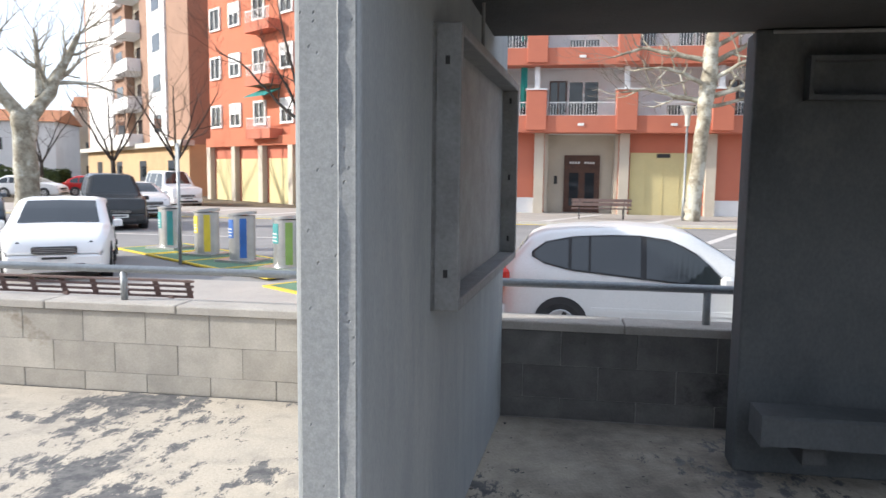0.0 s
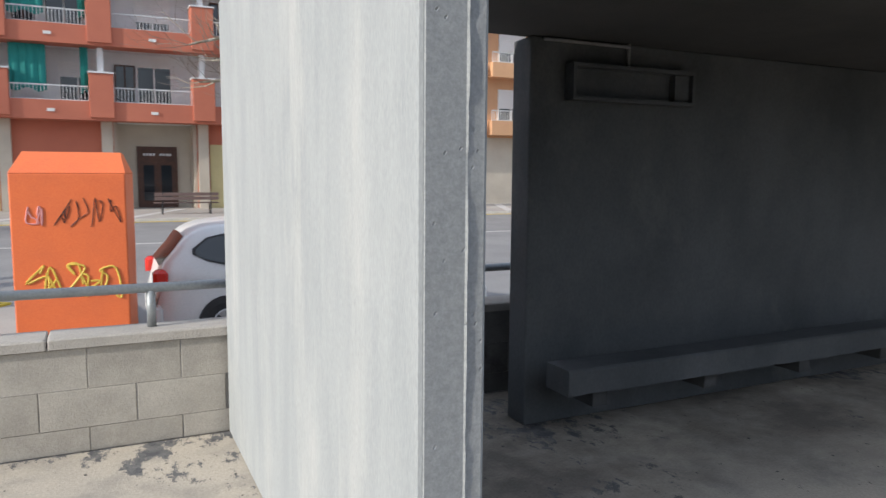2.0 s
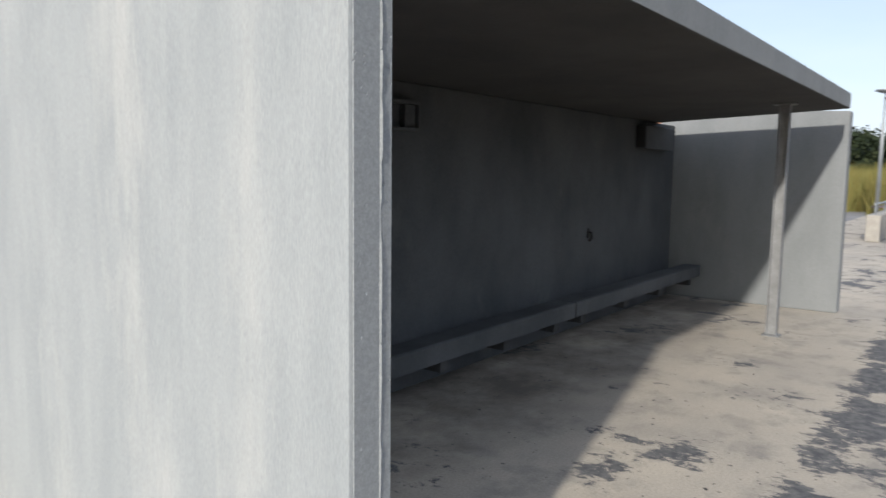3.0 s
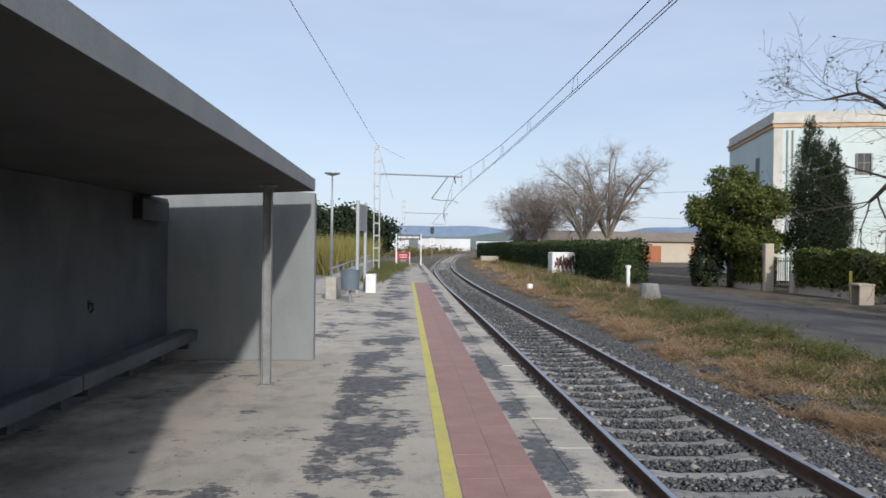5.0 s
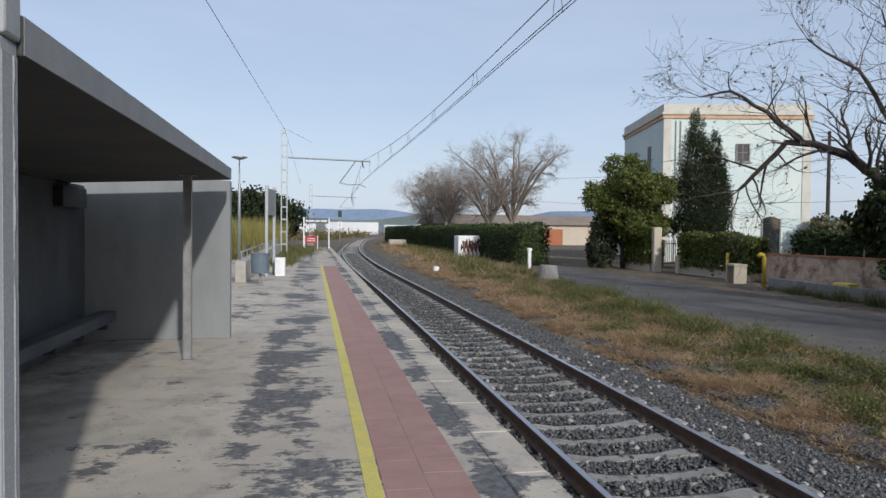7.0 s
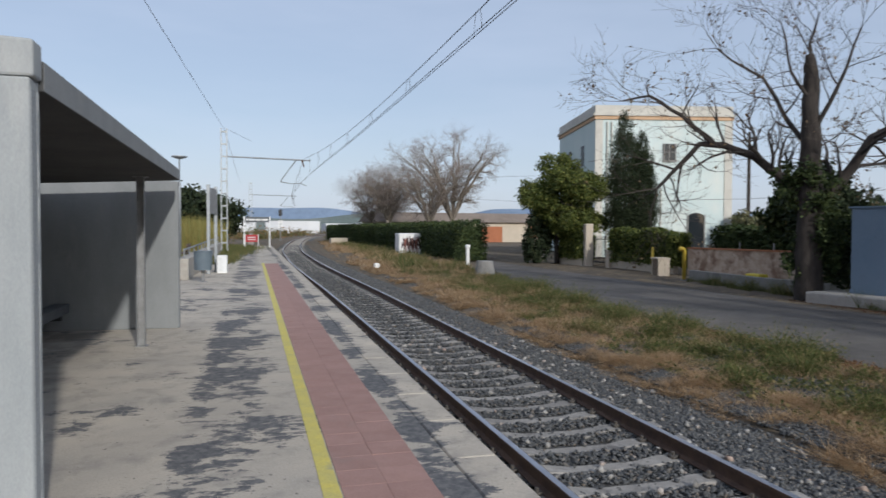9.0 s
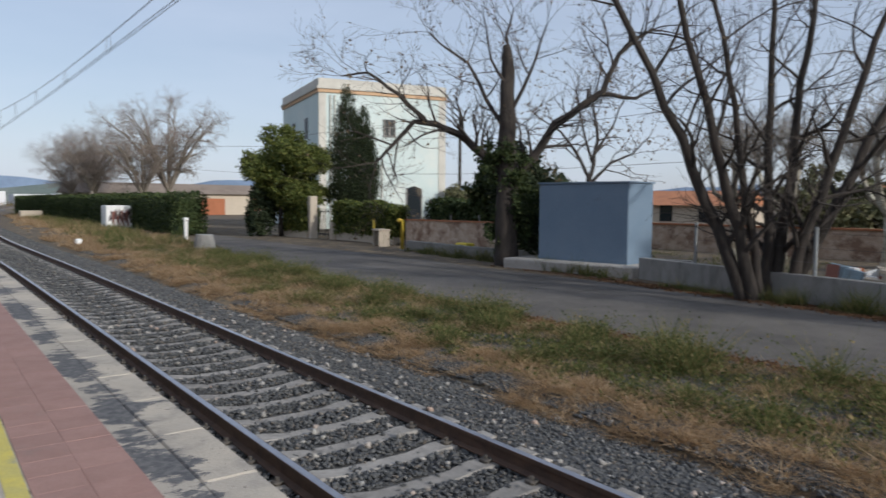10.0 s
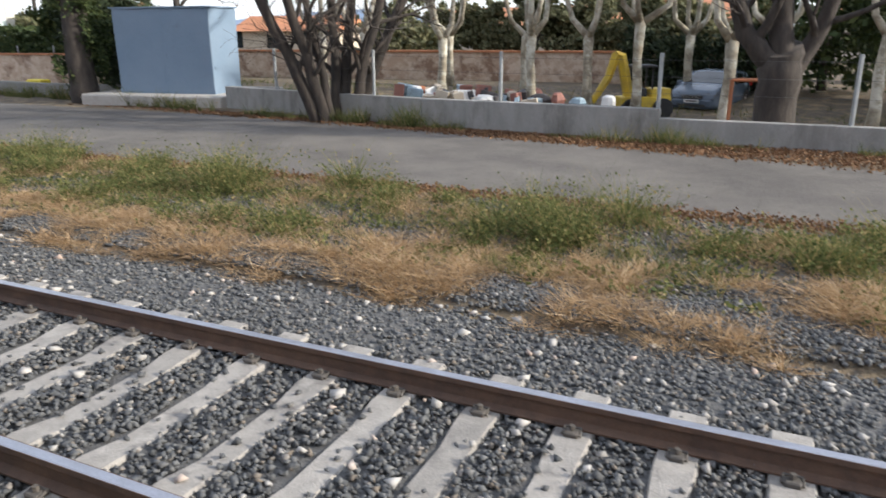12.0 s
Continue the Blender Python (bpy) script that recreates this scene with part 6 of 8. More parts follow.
car("car_small", "white small car parked in the street", (-16.5, 27.3, -0.365), -38, "white_car", 3.9, 1.65, 1.42, "hatch")
car("car_van", "white van parked by the pavement", (-19.5, 35.5, -0.35), -40, "white_car", 4.4, 1.8, 1.85, "suv")
car("car_white_far", "white car parked far down the street", (-33, 42, -0.32), 10, "white_car", 4.2, 1.75, 1.45, "hatch")
car("car_red_far", "red car parked far down the street", (-31, 46, -0.32), 15, "red_car", 4.1, 1.7, 1.45, "hatch")
car("car_grey_far", "grey car parked behind the plane tree", (-20, 22.5, -0.405), -40, "grey_car", 4.2, 1.75, 1.45, "hatch")

# ---------------------------------------------------------------- street trees
bare_tree("plane_tree", "pale barked pollarded plane tree on the pavement", (6.25, 30.3, -0.28), 11,
          [(0, 0, 0, 0.34), (0.05, 0, 1.0, 0.30), (0.25, 0, 4.2, 0.29), (0.4, 0, 5.6, 0.33), (0.5, 0, 7.5, 0.24)],
          [([(0.3, 0, 4.9), (-0.8, 0.1, 5.0), (-2.0, 0.2, 5.35), (-3.0, 0, 5.2)], 0.12), ([(0.4, 0, 5.0), (1.5, -0.2, 5.3), (2.4, 0, 5.9), (3.2, 0, 6.2)], 0.12),
           ([(0.4, 0, 6.4), (-0.9, 0, 6.7), (-2.2, 0.3, 7.0), (-3.4, 0, 6.6)], 0.12), ([(0.4, 0, 6.3), (1.6, 0.2, 6.9), (2.6, 0, 7.6)], 0.13),
           ([(0.5, 0, 7.3), (0.2, 0.4, 8.4), (-0.3, 0.2, 9.2)], 0.12), ([(0.5, 0, 7.3), (1.0, -0.4, 8.3), (1.4, -0.2, 9.0)], 0.12), ([(0.3, 0, 5.4), (-0.7, -0.5, 5.9), (-1.6, -0.6, 6.1), (-2.6, -0.4, 6.0)], 0.1), ([(0.45, 0, 5.6), (1.4, -0.4, 6.2), (2.6, -0.5, 6.7), (3.6, -0.3, 6.9)], 0.1),
           ([(0.45, 0, 6.9), (1.5, 0.1, 7.5), (2.7, 0.1, 7.7), (3.6, 0, 8.3)], 0.1), ([(0.4, 0, 4.6), (1.2, 0.1, 4.75), (2.3, 0.2, 5.1), (3.1, 0, 5.0)], 0.09)], "bark_pale", "twig_pale", levels=2, dead=60)
bare_tree("street_tree", "dark bare street tree with wide thin branches", (-11.0, 32.2, -0.28), 12,
          [(0, 0, 0, 0.2), (0.1, 0, 1.5, 0.15), (0.2, 0, 4.0, 0.14)],
          [([(0.2, 0, 3.8), (-1.2, 0, 5.0), (-2.6, 0, 6.5), (-4.2, 0, 7.5)], 0.09), ([(0.2, 0, 4.0), (0.9, 0, 5.8), (1.6, 0, 8.0), (2.3, 0, 9.5)], 0.09),
           ([(0.2, 0, 4.0), (-0.4, 0.2, 6.0), (-0.9, 0, 8.2), (-1.2, 0, 10)], 0.09), ([(0.2, 0, 3.9), (-1.0, 0.6, 5.8), (-2.2, 0.4, 8.0)], 0.08), ([(0.2, 0, 3.5), (1.5, 0, 5.2), (2.8, 0, 6.2)], 0.06)], levels=3)
for k, (x, y, sd) in enumerate(((-26.5, 41, 13), (-40, 52, 14), (-20.5, 37.8, 15))):
    bare_tree("street_tree", "dark bare street tree with wide thin branches", (x, y, -0.3), sd, [(0, 0, 0, 0.18), (0, 0, 2.4, 0.13)],
              [([(0, 0, 2.3), (math.cos(a) * 1.2, math.sin(a) * 1.2, 4.2), (math.cos(a) * 2.4, math.sin(a) * 2.4, 6.2)], 0.08) for a in (0.3, 1.5, 2.8, 4.0, 5.2)], levels=2)
bare_tree("pollarded_tree", "pollarded plane tree with knobbly bare limbs beside parked cars", (-17.3, 22.1, -0.42), 16,
          [(0, 0, 0, 0.44), (0.0, 0, 1.5, 0.38), (0.0, 0, 3.3, 0.38), (0, 0, 3.8, 0.42)],
          [([(0.1, 0, 3.6), (0.8, 0, 4.6), (1.3, 0, 5.6), (1.8, 0, 6.6)], 0.27), ([(0, 0, 3.6), (-0.7, 0, 4.6), (-1.0, 0.3, 5.5), (-1.1, 0.3, 6.4)], 0.25), ([(0.5, 0, 4.4), (0.5, 0.3, 5.4), (0.4, 0.2, 6.7)], 0.16), ([(0.9, 0, 4.9), (2.0, 0, 5.0), (3.0, 0.1, 4.7)], 0.08)],
          "bark_pale", "twig_pale", levels=2, face=(0.8, 0.6))


# ---------------------------------------------------------------- platform furniture
def lamp_post(at, h=4.75):
    t = thing("platform_lamp", "grey platform lamp post with a flat round head", "street lamp", at=at)
    s = Shape()
    s.tube([(0, 0, 0), (0, 0, h * 0.75), (0, 0, h * 0.76), (0, 0, h - 0.1)], [0.07, 0.06, 0.035, 0.03], 10)
    part("pole", s, "galv", t, smooth=True)
    s = Shape()
    s.tube([(0, 0, h - 0.12), (0, 0, h - 0.04), (0, 0, h)], [0.1, 0.34, 0.34], 16)
    part("head", s, "galv", t)
    return t


lamp_post((29.6, 3.5, 0))
rw = Shape()
rw.prism([(2.30, 0), (2.30, 0.66), (2.62, 0.66), (2.62, 0)], "x", 19.3, 44)
tagged(part("wall_ramp", rw, "block", bevel=0.02), "low cement wall at the ramp beside the platform", "wall", kind="structure")
rr = thing("ramp_rail", "galvanised hand rail on the ramp wall", "railing")
s = Shape()
s.tube([(19.5, 2.46, 0.92), (44, 2.46, 1.0)], 0.028, 8)
part("rail", s, "galv", rr)
for i in range(13):
    s = Shape()
    s.cyl(19.6 + 2.0 * i, 2.46, 0.65, 0.93 + 0.006 * i, 0.022, 8)
    part("post", s, "galv", rr)
# litter bin on a post
lb = thing("litter_bin", "blue-grey perforated steel litter bin on a post", "litter bin", at=(18.35, 1.82, 0))
s = Shape()
s.tube([(0, 0, 0.36), (0, 0, 0.9)], [0.25, 0.27], 20)
part("drum", s, "skin_dark", lb)
s = Shape()
s.tube([(0, 0, 0.9), (0, 0, 0.925)], [0.285, 0.285], 20)
part("rim", s, "skin_dark", lb)
s = Shape()
s.cyl(0, 0, 0, 0.36, 0.04, 10)
part("stem", s, "steel_grey", lb)
s = Shape()
s.box(-0.12, 0.12, -0.12, 0.12, 0, 0.012)
part("foot_plate", s, "steel_grey", lb)
# information stand seen from its edge
st = thing("information_stand", "pale grey two-post information stand seen edge on", "sign", at=(22.6, 1.78, 0))
for x, y in ((-0.55, 0.09), (0.75, -0.09)):
    s = Shape()
    s.soft_box(x - 0.06, x + 0.06, y - 0.055, y + 0.055, 0, 3.1, 0.012)
    part("post", s, "galv", st)
s = Shape()
s.add([(-0.49, 0.05, 2.1), (0.69, -0.13, 2.1), (0.69, -0.09, 2.1), (-0.49, 0.09, 2.1), (-0.49, 0.05, 3.0), (0.69, -0.13, 3.0), (0.69, -0.09, 3.0), (-0.49, 0.09, 3.0)],
      [(3, 2, 1, 0), (4, 5, 6, 7), (0, 1, 5, 4), (1, 2, 6, 5), (2, 3, 7, 6), (3, 0, 4, 7)])
part("panel", s, "steel_grey", st)
wb = thing("white_cabinet", "small white metal cabinet standing on the platform", "cabinet", at=(22.9, 1.45, 0))
s = Shape()
s.soft_box(-0.35, 0.35, -0.17, 0.17, 0.0, 0.62, 0.015)
part("body", s, "white_paint", wb)
s = Shape()
s.box(-0.356, -0.35, -0.14, 0.14, 0.06, 0.56)
part("door", s, "steel_white", wb)
# station name board
ns = thing("station_sign", "dark station name board on two white posts", "sign", at=(57.5, 0.0, 0))
for y in (1.05, -1.0):
    s = Shape()
    s.box(-0.05, 0.05, y - 0.05, y + 0.05, 0, 2.55)
    part("post", s, "steel_white", ns)
s = Shape()
s.box(-0.03, 0.03, -0.95, 1.0, 2.05, 2.5)
bd = part("board", s, "sign_dark", ns)
for a, b in ((0.9, 0.72), (0.66, 0.2), (0.12, -0.25), (-0.33, -0.85)):
    s = Shape()
    s.box(-0.036, -0.03, b, a, 2.2, 2.34)
    part("text_bar", s, "plate", bd)
rs = thing("platform_end_sign", "red warning sign at the platform end", "sign", at=(54, 0.45, 0))
s = Shape()
s.box(-0.02, 0.02, -0.45, 0.45, 0.5, 1.05)
pl = part("plate", s, "red_sign", rs)
for y in (-0.5, 0.5):
    s = Shape()
    s.box(-0.03, 0.03, y - 0.03, y + 0.03, 0, 1.1)
    part("post", s, "steel_white", rs)
for z in (0.65, 0.82):
    s = Shape()
    s.box(-0.026, -0.02, -0.3, 0.3, z, z + 0.07)
    part("text_bar", s, "plate", pl)
bench2 = slat_bench((31.5, 3.55, -0.0), 180, 1.9)

# weeds growing out of the far platform
rng_np = np.random.default_rng(40)
c = np.concatenate([rng_np.normal((33, 1.75, 0.0), (1.8, 0.3, 0), (2500, 3)), rng_np.normal((45, 1.6, 0.0), (3.5, 0.5, 0), (4000, 3)), rng_np.normal((53, 2.0, 0.0), (3.5, 0.9, 0), (5000, 3))])
tagged(new("platform_weeds", soup("platform_weeds", blades(c, 0.26, 0.6, 0.016, rng_np), 3, "grass")), "green weeds growing through the old platform", "weeds", kind="stuff")
# reeds
c = np.stack([rng_np.uniform(46, 84, 15000), rng_np.uniform(3.4, 11, 15000), np.full(15000, -0.4)], 1)
clump = np.array([noise.noise((a * 0.22, b * 0.5, 3)) for a, b in zip(c[:, 0], c[:, 1])])
c = c[clump > -0.12]
c[:, 2] -= 0.8 * np.abs(clump[clump > -0.12] - 0.35)
tagged(new("reeds", soup("reeds", blades(c, 2.6, 0.2, 0.035, rng_np), 3, "reed")), "tall yellow-green reeds beside the line", "reeds", kind="stuff")

# ---------------------------------------------------------------- overhead line
def lattice_mast(x, y, h, arm_to, far=False):
    t = thing("catenary_mast", "galvanised lattice mast with a cantilever arm over the track", "mast", "masts of the overhead line", at=(x, y, -0.4))
    for dy in (-0.17, 0.17):
        s = Shape()
        s.box(-0.06, 0.06, dy - 0.035, dy + 0.035, 0, h)
        part("leg", s, "galv", t)
    n = 11
    for i in range(n):
        s = Shape()
        z = 0.3 + (h - 0.5) * i / (n - 1)
        s.box(-0.05, 0.05, -0.14, 0.14, z - 0.045, z + 0.045)
        part("batten", s, "galv", t)
    s = Shape()
    s.box(-0.3, 0.3, -0.4, 0.4, -0.35, 0.12)
    part("footing", s, "low_wall", t)
    s = Shape()
    za = h - 1.72
    s.tube([(0, 0.15, za), (0, arm_to, za - 0.12)], 0.05, 8)
    part("arm", s, "galv", t)
    s = Shape()
    s.tube([(0, arm_to * 0.83, za - 0.1), (0, arm_to * 0.64, za - 1.5)], 0.04, 6)
    s.tube([(0, arm_to * 0.64, za - 1.5), (0, arm_to * 0.76, za - 1.62), (0, arm_to * 0.88, za - 1.58), (0, arm_to * 0.95, za - 1.75)], 0.03, 6)
    part("registration_arm", s, "galv", t)
    s = Shape()
    s.tube([(0, arm_to * 0.9, za - 0.1), (0, arm_to * 0.92, za - 0.55)], [0.05, 0.03], 8)
    part("insulator", s, "dark_wood", t)
    return t


lattice_mast(42.6, 2.08, 8.15, -5.3)
lattice_mast(-19, 4.9, 8.25, -8.1)
lattice_mast(98, 0.6, 8.25, -6.2)
ol = thing("overhead_line", "dark overhead wires with droppers above the track", "overhead wire", kind="structure")


def wire(name, pts, r, n=4):
    s = Shape()
    s.tube(pts, r, n)
    return part(name, s, "wire", ol, fix=False)


spans = ((-19, 42.6), (42.6, 98))
for a, b in spans:
    L = b - a
    xs = [a + L * i / 24 for i in range(25)]
    mz = lambda x: 6.0 - 1.05 * (1 - (2 * (x - a) / L - 1) ** 2)
    wire("messenger_wire", [(x, track_y(x), mz(x)) for x in xs], 0.011)
    for d in (-0.03, 0.03):
        wire("contact_wire", [(x, track_y(x) + d, 4.66) for x in xs], 0.009)
    for i in range(1, 12):
        x = a + L * i / 12
        for d in (-0.03, 0.03):
            wire("dropper", [(x + d * 4, track_y(x), mz(x)), (x + d * 4, track_y(x) + d, 4.66)], 0.005, 3)
wire("feeder_wire", [(98, 2.0, 7.7), (70, 1.9, 7.3), (42.6, 2.05, 7.7), (16, 3.0, 7.35), (-19, 4.9, 7.8)], 0.010)
wire("span_wire", [(42.6, 2.05, 7.8), (47, 0.4, 7.5)], 0.008)
for z0, z1 in ((6.8, 6.6), (4.2, 4.0)):
    wire("phone_wire", [(120, -22, z0 + 3.2), (62, -26.5, z0), (36, -31, z1 - 0.4), (10, -30, z0 - 0.5), (-14, -27, z0)], 0.012)

# ---------------------------------------------------------------- the house behind the hedge
HB = -0.6
house = thing("house", "pale mint two-storey house with an orange band under the parapet", "house", at=(47.2, -25.5, HB), rz=-11.6)
HX, HY, HH = 12.8, 10.9, 11.85
s = Shape()
s.box(0, HX, -HY, 0, 0, HH - 1.1)
part("wall", s, "house_paint", house)
s = Shape()
s.box(-0.1, HX + 0.1, -HY - 0.1, 0.1, HH - 1.1, HH - 0.82)
part("band", s, "house_band", house, "orange painted band")
s = Shape()
s.box(-0.2, HX + 0.2, -HY - 0.2, 0.2, HH - 0.82, HH - 0.62)
part("cornice", s, "house_trim", house)
s = Shape()
s.box(-0.05, HX + 0.05, -HY - 0.05, 0.05, HH - 0.62, HH)
part("parapet", s, "house_trim", house)
s = Shape()
s.box(-0.06, 0.0, -HY - 0.04, -HY + 0.6, 0, HH - 1.15)
part("corner_pilaster", s, "house_trim", house)
s = Shape()
s.box(-0.06, 0.0, -0.55, 0.04, 0, HH - 1.15)
part("corner_pilaster", s, "house_trim", house)
for y0, z0, w, h, arch in ((-6.3, 7.6, 0.85, 1.3, 0), (-8.7, 0.0, 1.25, 3.3, 1)):
    s = Shape()
    out = [(y0, z0), (y0 + w, z0), (y0 + w, z0 + h)] + ([(y0 + w * 0.75, z0 + h + 0.16), (y0 + w * 0.5, z0 + h + 0.22), (y0 + w * 0.25, z0 + h + 0.16)] if arch else []) + [(y0, z0 + h)]
    s.prism(out, "x", -0.03, 0.02)
    w_ = part("door" if arch else "window", s, "glass", house)
    s = Shape()
    s.box(-0.1, 0.0, y0 - 0.1, y0, z0, z0 + h)
    s.box(-0.1, 0.0, y0 + w, y0 + w + 0.1, z0, z0 + h)
    if not arch:
        s.box(-0.12, 0.0, y0 - 0.15, y0 + w + 0.15, z0 - 0.12, z0)
        s.box(-0.05, 0.0, y0 + w / 2 - 0.03, y0 + w / 2 + 0.03, z0, z0 + h)
        s.box(-0.05, 0.0, y0, y0 + w, z0 + h * 0.5 - 0.02, z0 + h * 0.5 + 0.02)
    part("surround", s, "low_wall", w_)
for x in (3.5, 8.0):
    for z in (2.2, 7.4):
        s = Shape()
        s.box(x, x + 1.0, -0.02, 0.03, z, z + 1.7)
        part("window", s, "sign_dark", house)
for y in (-0.9, -1.25, -5.2):
    s = Shape()
    s.tube([(-0.1, y, 0), (-0.1, y, HH - 1.3 if y > -3 else 5.4)], 0.06, 8)
    part("drain_pipe", s, "house_trim", house)
s = Shape()
s.box(-0.12, 0, -4.3, -4.15, 3.4, 4.0)
part("wall_lantern", s, "sign_dark", house)
s = Shape()
s.box(HX, HX + 8, -HY + 3, 0, 0, 6.2)
part("rear_wing", s, "house_paint", house)
pole = thing("telegraph_pole", "dark wooden telegraph pole behind the house", "pole", at=(48.5, -40.5, -0.6))
s = Shape()
s.tube([(0, 0, 0), (0, 0, 10.5)], [0.17, 0.12], 10)
part("shaft", s, "bark", pole)
s = Shape()
s.box(-0.05, 0.05, -0.7, 0.7, 9.7, 9.82)
part("cross_arm", s, "bark", pole)

# garden front: gate posts, low walls, hedges
gp = thing("gate", "dark iron garden gate between plastered posts", "gate", at=(37.0, -19.9, -0.72), rz=-8)
s = Shape()
s.soft_box(-0.25, 0.25, -0.24, 0.24, 0, 2.65, 0.03)
part("post", s, "shed_wall", gp)
s = Shape()
s.soft_box(-1.9, -1.45, -1.05, -0.6, 0, 1.05, 0.03)
part("low_post", s, "shed_wall", gp)
for k in range(8):
    s = Shape()
    s.box(-0.35 - 0.14 * k, -0.32 - 0.14 * k, -0.25 - 0.06 * k, -0.22 - 0.06 * k, 0.1, 1.9)
    part("bar", s, "black_plastic", gp)
s = Shape()
s.tube([(-0.25, -0.2, 1.7), (-1.5, -0.75, 1.7)], 0.025, 6)
part("rail", s, "black_plastic", gp)
s = Shape()
s.tube([(-0.25, -0.2, 0.3), (-1.5, -0.75, 0.3)], 0.025, 6)
part("rail", s, "black_plastic", gp)


def low_wall(name, pts, z0, z1, w, mat, label):
    s = Shape()
    for (xa, ya), (xb, yb) in zip(pts, pts[1:]):
        d = Vector((xb - xa, yb - ya, 0))
        a = math.degrees(math.atan2(d.y, d.x))
        s.box(0, d.length, -w / 2, w / 2, z0, z1, pose(xa, ya, 0, 0, 0, a))
    return tagged(part(name, s, mat, bevel=0.02), label, "wall", kind="structure")


low_wall("wall_garden", [(35.1, -20.6), (32, -20.75), (28.6, -20.7)], -0.8, -0.25, 0.25, "shed_wall", "low plastered garden wall below the hedge")
low_wall("wall_garden_left", [(40.5, -19.6), (37.3, -19.75)], -0.8, -0.25, 0.25, "shed_wall", "low plastered garden wall beside the gate")
low_wall("wall_plaster", [(28.2, -21.2), (22.5, -22.2), (17.8, -22.8)], -0.8, 0.62, 0.22, "brick_wall", "old plastered brick wall with a brick coping")
s = Shape()
for (xa, ya), (xb, yb) in (((28.2, -21.2), (22.5, -22.2)), ((22.5, -22.2), (17.8, -22.8))):
    d = Vector((xb - xa, yb - ya, 0))
    s.box(0, d.length, -0.16, 0.16, 0.622, 0.69, pose(xa, ya, 0, 0, 0, math.degrees(math.atan2(d.y, d.x))))
tagged(part("wall_coping", s, "terracotta"), "row of red bricks on the plaster wall", "coping", kind="structure")
low_wall("wall_low_far", [(25.2, -19.3), (20, -19.0), (15.6, -19.4), (10.0, -20.6)], -0.8, -0.28, 0.25, "low_wall", "low grey cement wall along the lane")
low_wall("wall_low", [(10.0, -17.9), (6, -17.1), (2.5, -16.5), (-3.35, -16.2)], -0.85, -0.06, 0.25, "low_wall", "low grey cement wall along the lane")
low_wall("wall_low_step", [(-3.35, -16.2), (-40, -15.9)], -0.85, -0.26, 0.25, "low_wall", "lower stretch of the grey cement wall")
low_wall("wall_brick", [(26, -29.5), (12, -31.2), (4, -32.2), (-3, -33)], -0.8, 0.55, 0.3, "brick_wall", "old brick and rubble wall across the yard")
s = Shape()
for (xa, ya), (xb, yb) in (((26, -29.5), (12, -31.2)), ((12, -31.2), (4, -32.2)), ((4, -32.2), (-3, -33))):
    d = Vector((xb - xa, yb - ya, 0))
    s.box(0, d.length, -0.2, 0.2, 0.552, 0.64, pose(xa, ya, 0, 0, 0, math.degrees(math.atan2(d.y, d.x))))
tagged(part("wall_brick_coping", s, "terracotta"), "red tile coping on the yard wall", "coping", kind="structure")
hedge("garden_hedge", "leafy green garden hedge above a low wall", [(35.2, -20.85), (32, -21.0), (28.6, -21.0)], 0.9, -0.3, 1.35, 9000, 0.085, 41, "leaf")
hedge("gate_hedge", "leafy green hedge beside the gate", [(40.3, -19.9), (37.4, -20.05)], 0.9, -0.3, 1.15, 5000, 0.085, 42, "leaf")
hedge("long_hedge", "tall dark clipped hedge beside the railway", [(45.6, -14.95), (60, -15.3), (90, -14.6), (140, -15.0)], 2.2, -0.7, 1.95, 42000, 0.095, 43)
hedge("back_hedge", "dark ivy hedge behind the wire fence", [(30, -24.6), (24, -25.0), (19.5, -25.2)], 1.6, -0.6, 1.55, 9000, 0.1, 44)

rb = random.Random(58)
EVERGREEN = [(0, -0.2, 4.2, 1.5, 1.6, 1.4)]
for k in range(24):
    a, q, zz = rb.uniform(0, 6.283), rb.uniform(0.45, 1.0), rb.uniform(-1, 1)
    w = math.sqrt(1 - zz * zz * 0.8)
    rr = rb.uniform(0.8, 1.3)
    EVERGREEN.append((2.4 * q * w * math.cos(a), -0.9 + 2.5 * q * w * math.sin(a), 4.3 + 2.3 * zz, rr, rr, rr * 0.7))
leafy("evergreen_tree", "round green evergreen tree beside the gate", "tree", (40.2, -19.2, -0.7),
      EVERGREEN, 62000, 0.08, "leaf", 51, 0.14, 2.4)
leafy("clipped_bush", "dark upright evergreen bush below the tree", "bush", (41.0, -18.1, -0.7), [(0, 0, 1.5, 0.95, 0.95, 1.6)], 5000, 0.09, "leaf_cypress", 52, 0.08, 0.6)
for x, y, h, r, sd in ((39.3, -23.7, 10.2, 1.4, 53), (38.8, -24.7, 8.9, 1.0, 54)):
    leafy("cypress", "tall dark narrow cypress tree", "tree", (x, y, -0.6), [(0, 0, h * (0.12 + 0.14 * k), r * q, r * q, h * 0.16) for k, q in enumerate((0.65, 0.9, 1.0, 0.98, 0.75))] + [(0.1, 0, h * 0.84, r * 0.42, r * 0.42, h * 0.14)],
          56000, 0.06, "leaf_cypress", sd, 0.16, 1.2, ratio=0.35, group="cypresses")
leafy("ivy_bush", "dark shrub behind the lane wall", "bush", (17.2, -19.9, -0.7), [(0, 0, 2.1, 1.4, 1.2, 1.5), (-1.5, 0.2, 1.4, 1.2, 1.0, 1.3), (1.2, -0.4, 2.3, 1.1, 1.1, 1.3), (0.2, 0.1, 3.1, 0.9, 0.8, 0.7)], 15000, 0.085, "leaf_cypress", 55, 0.08, 0.8)
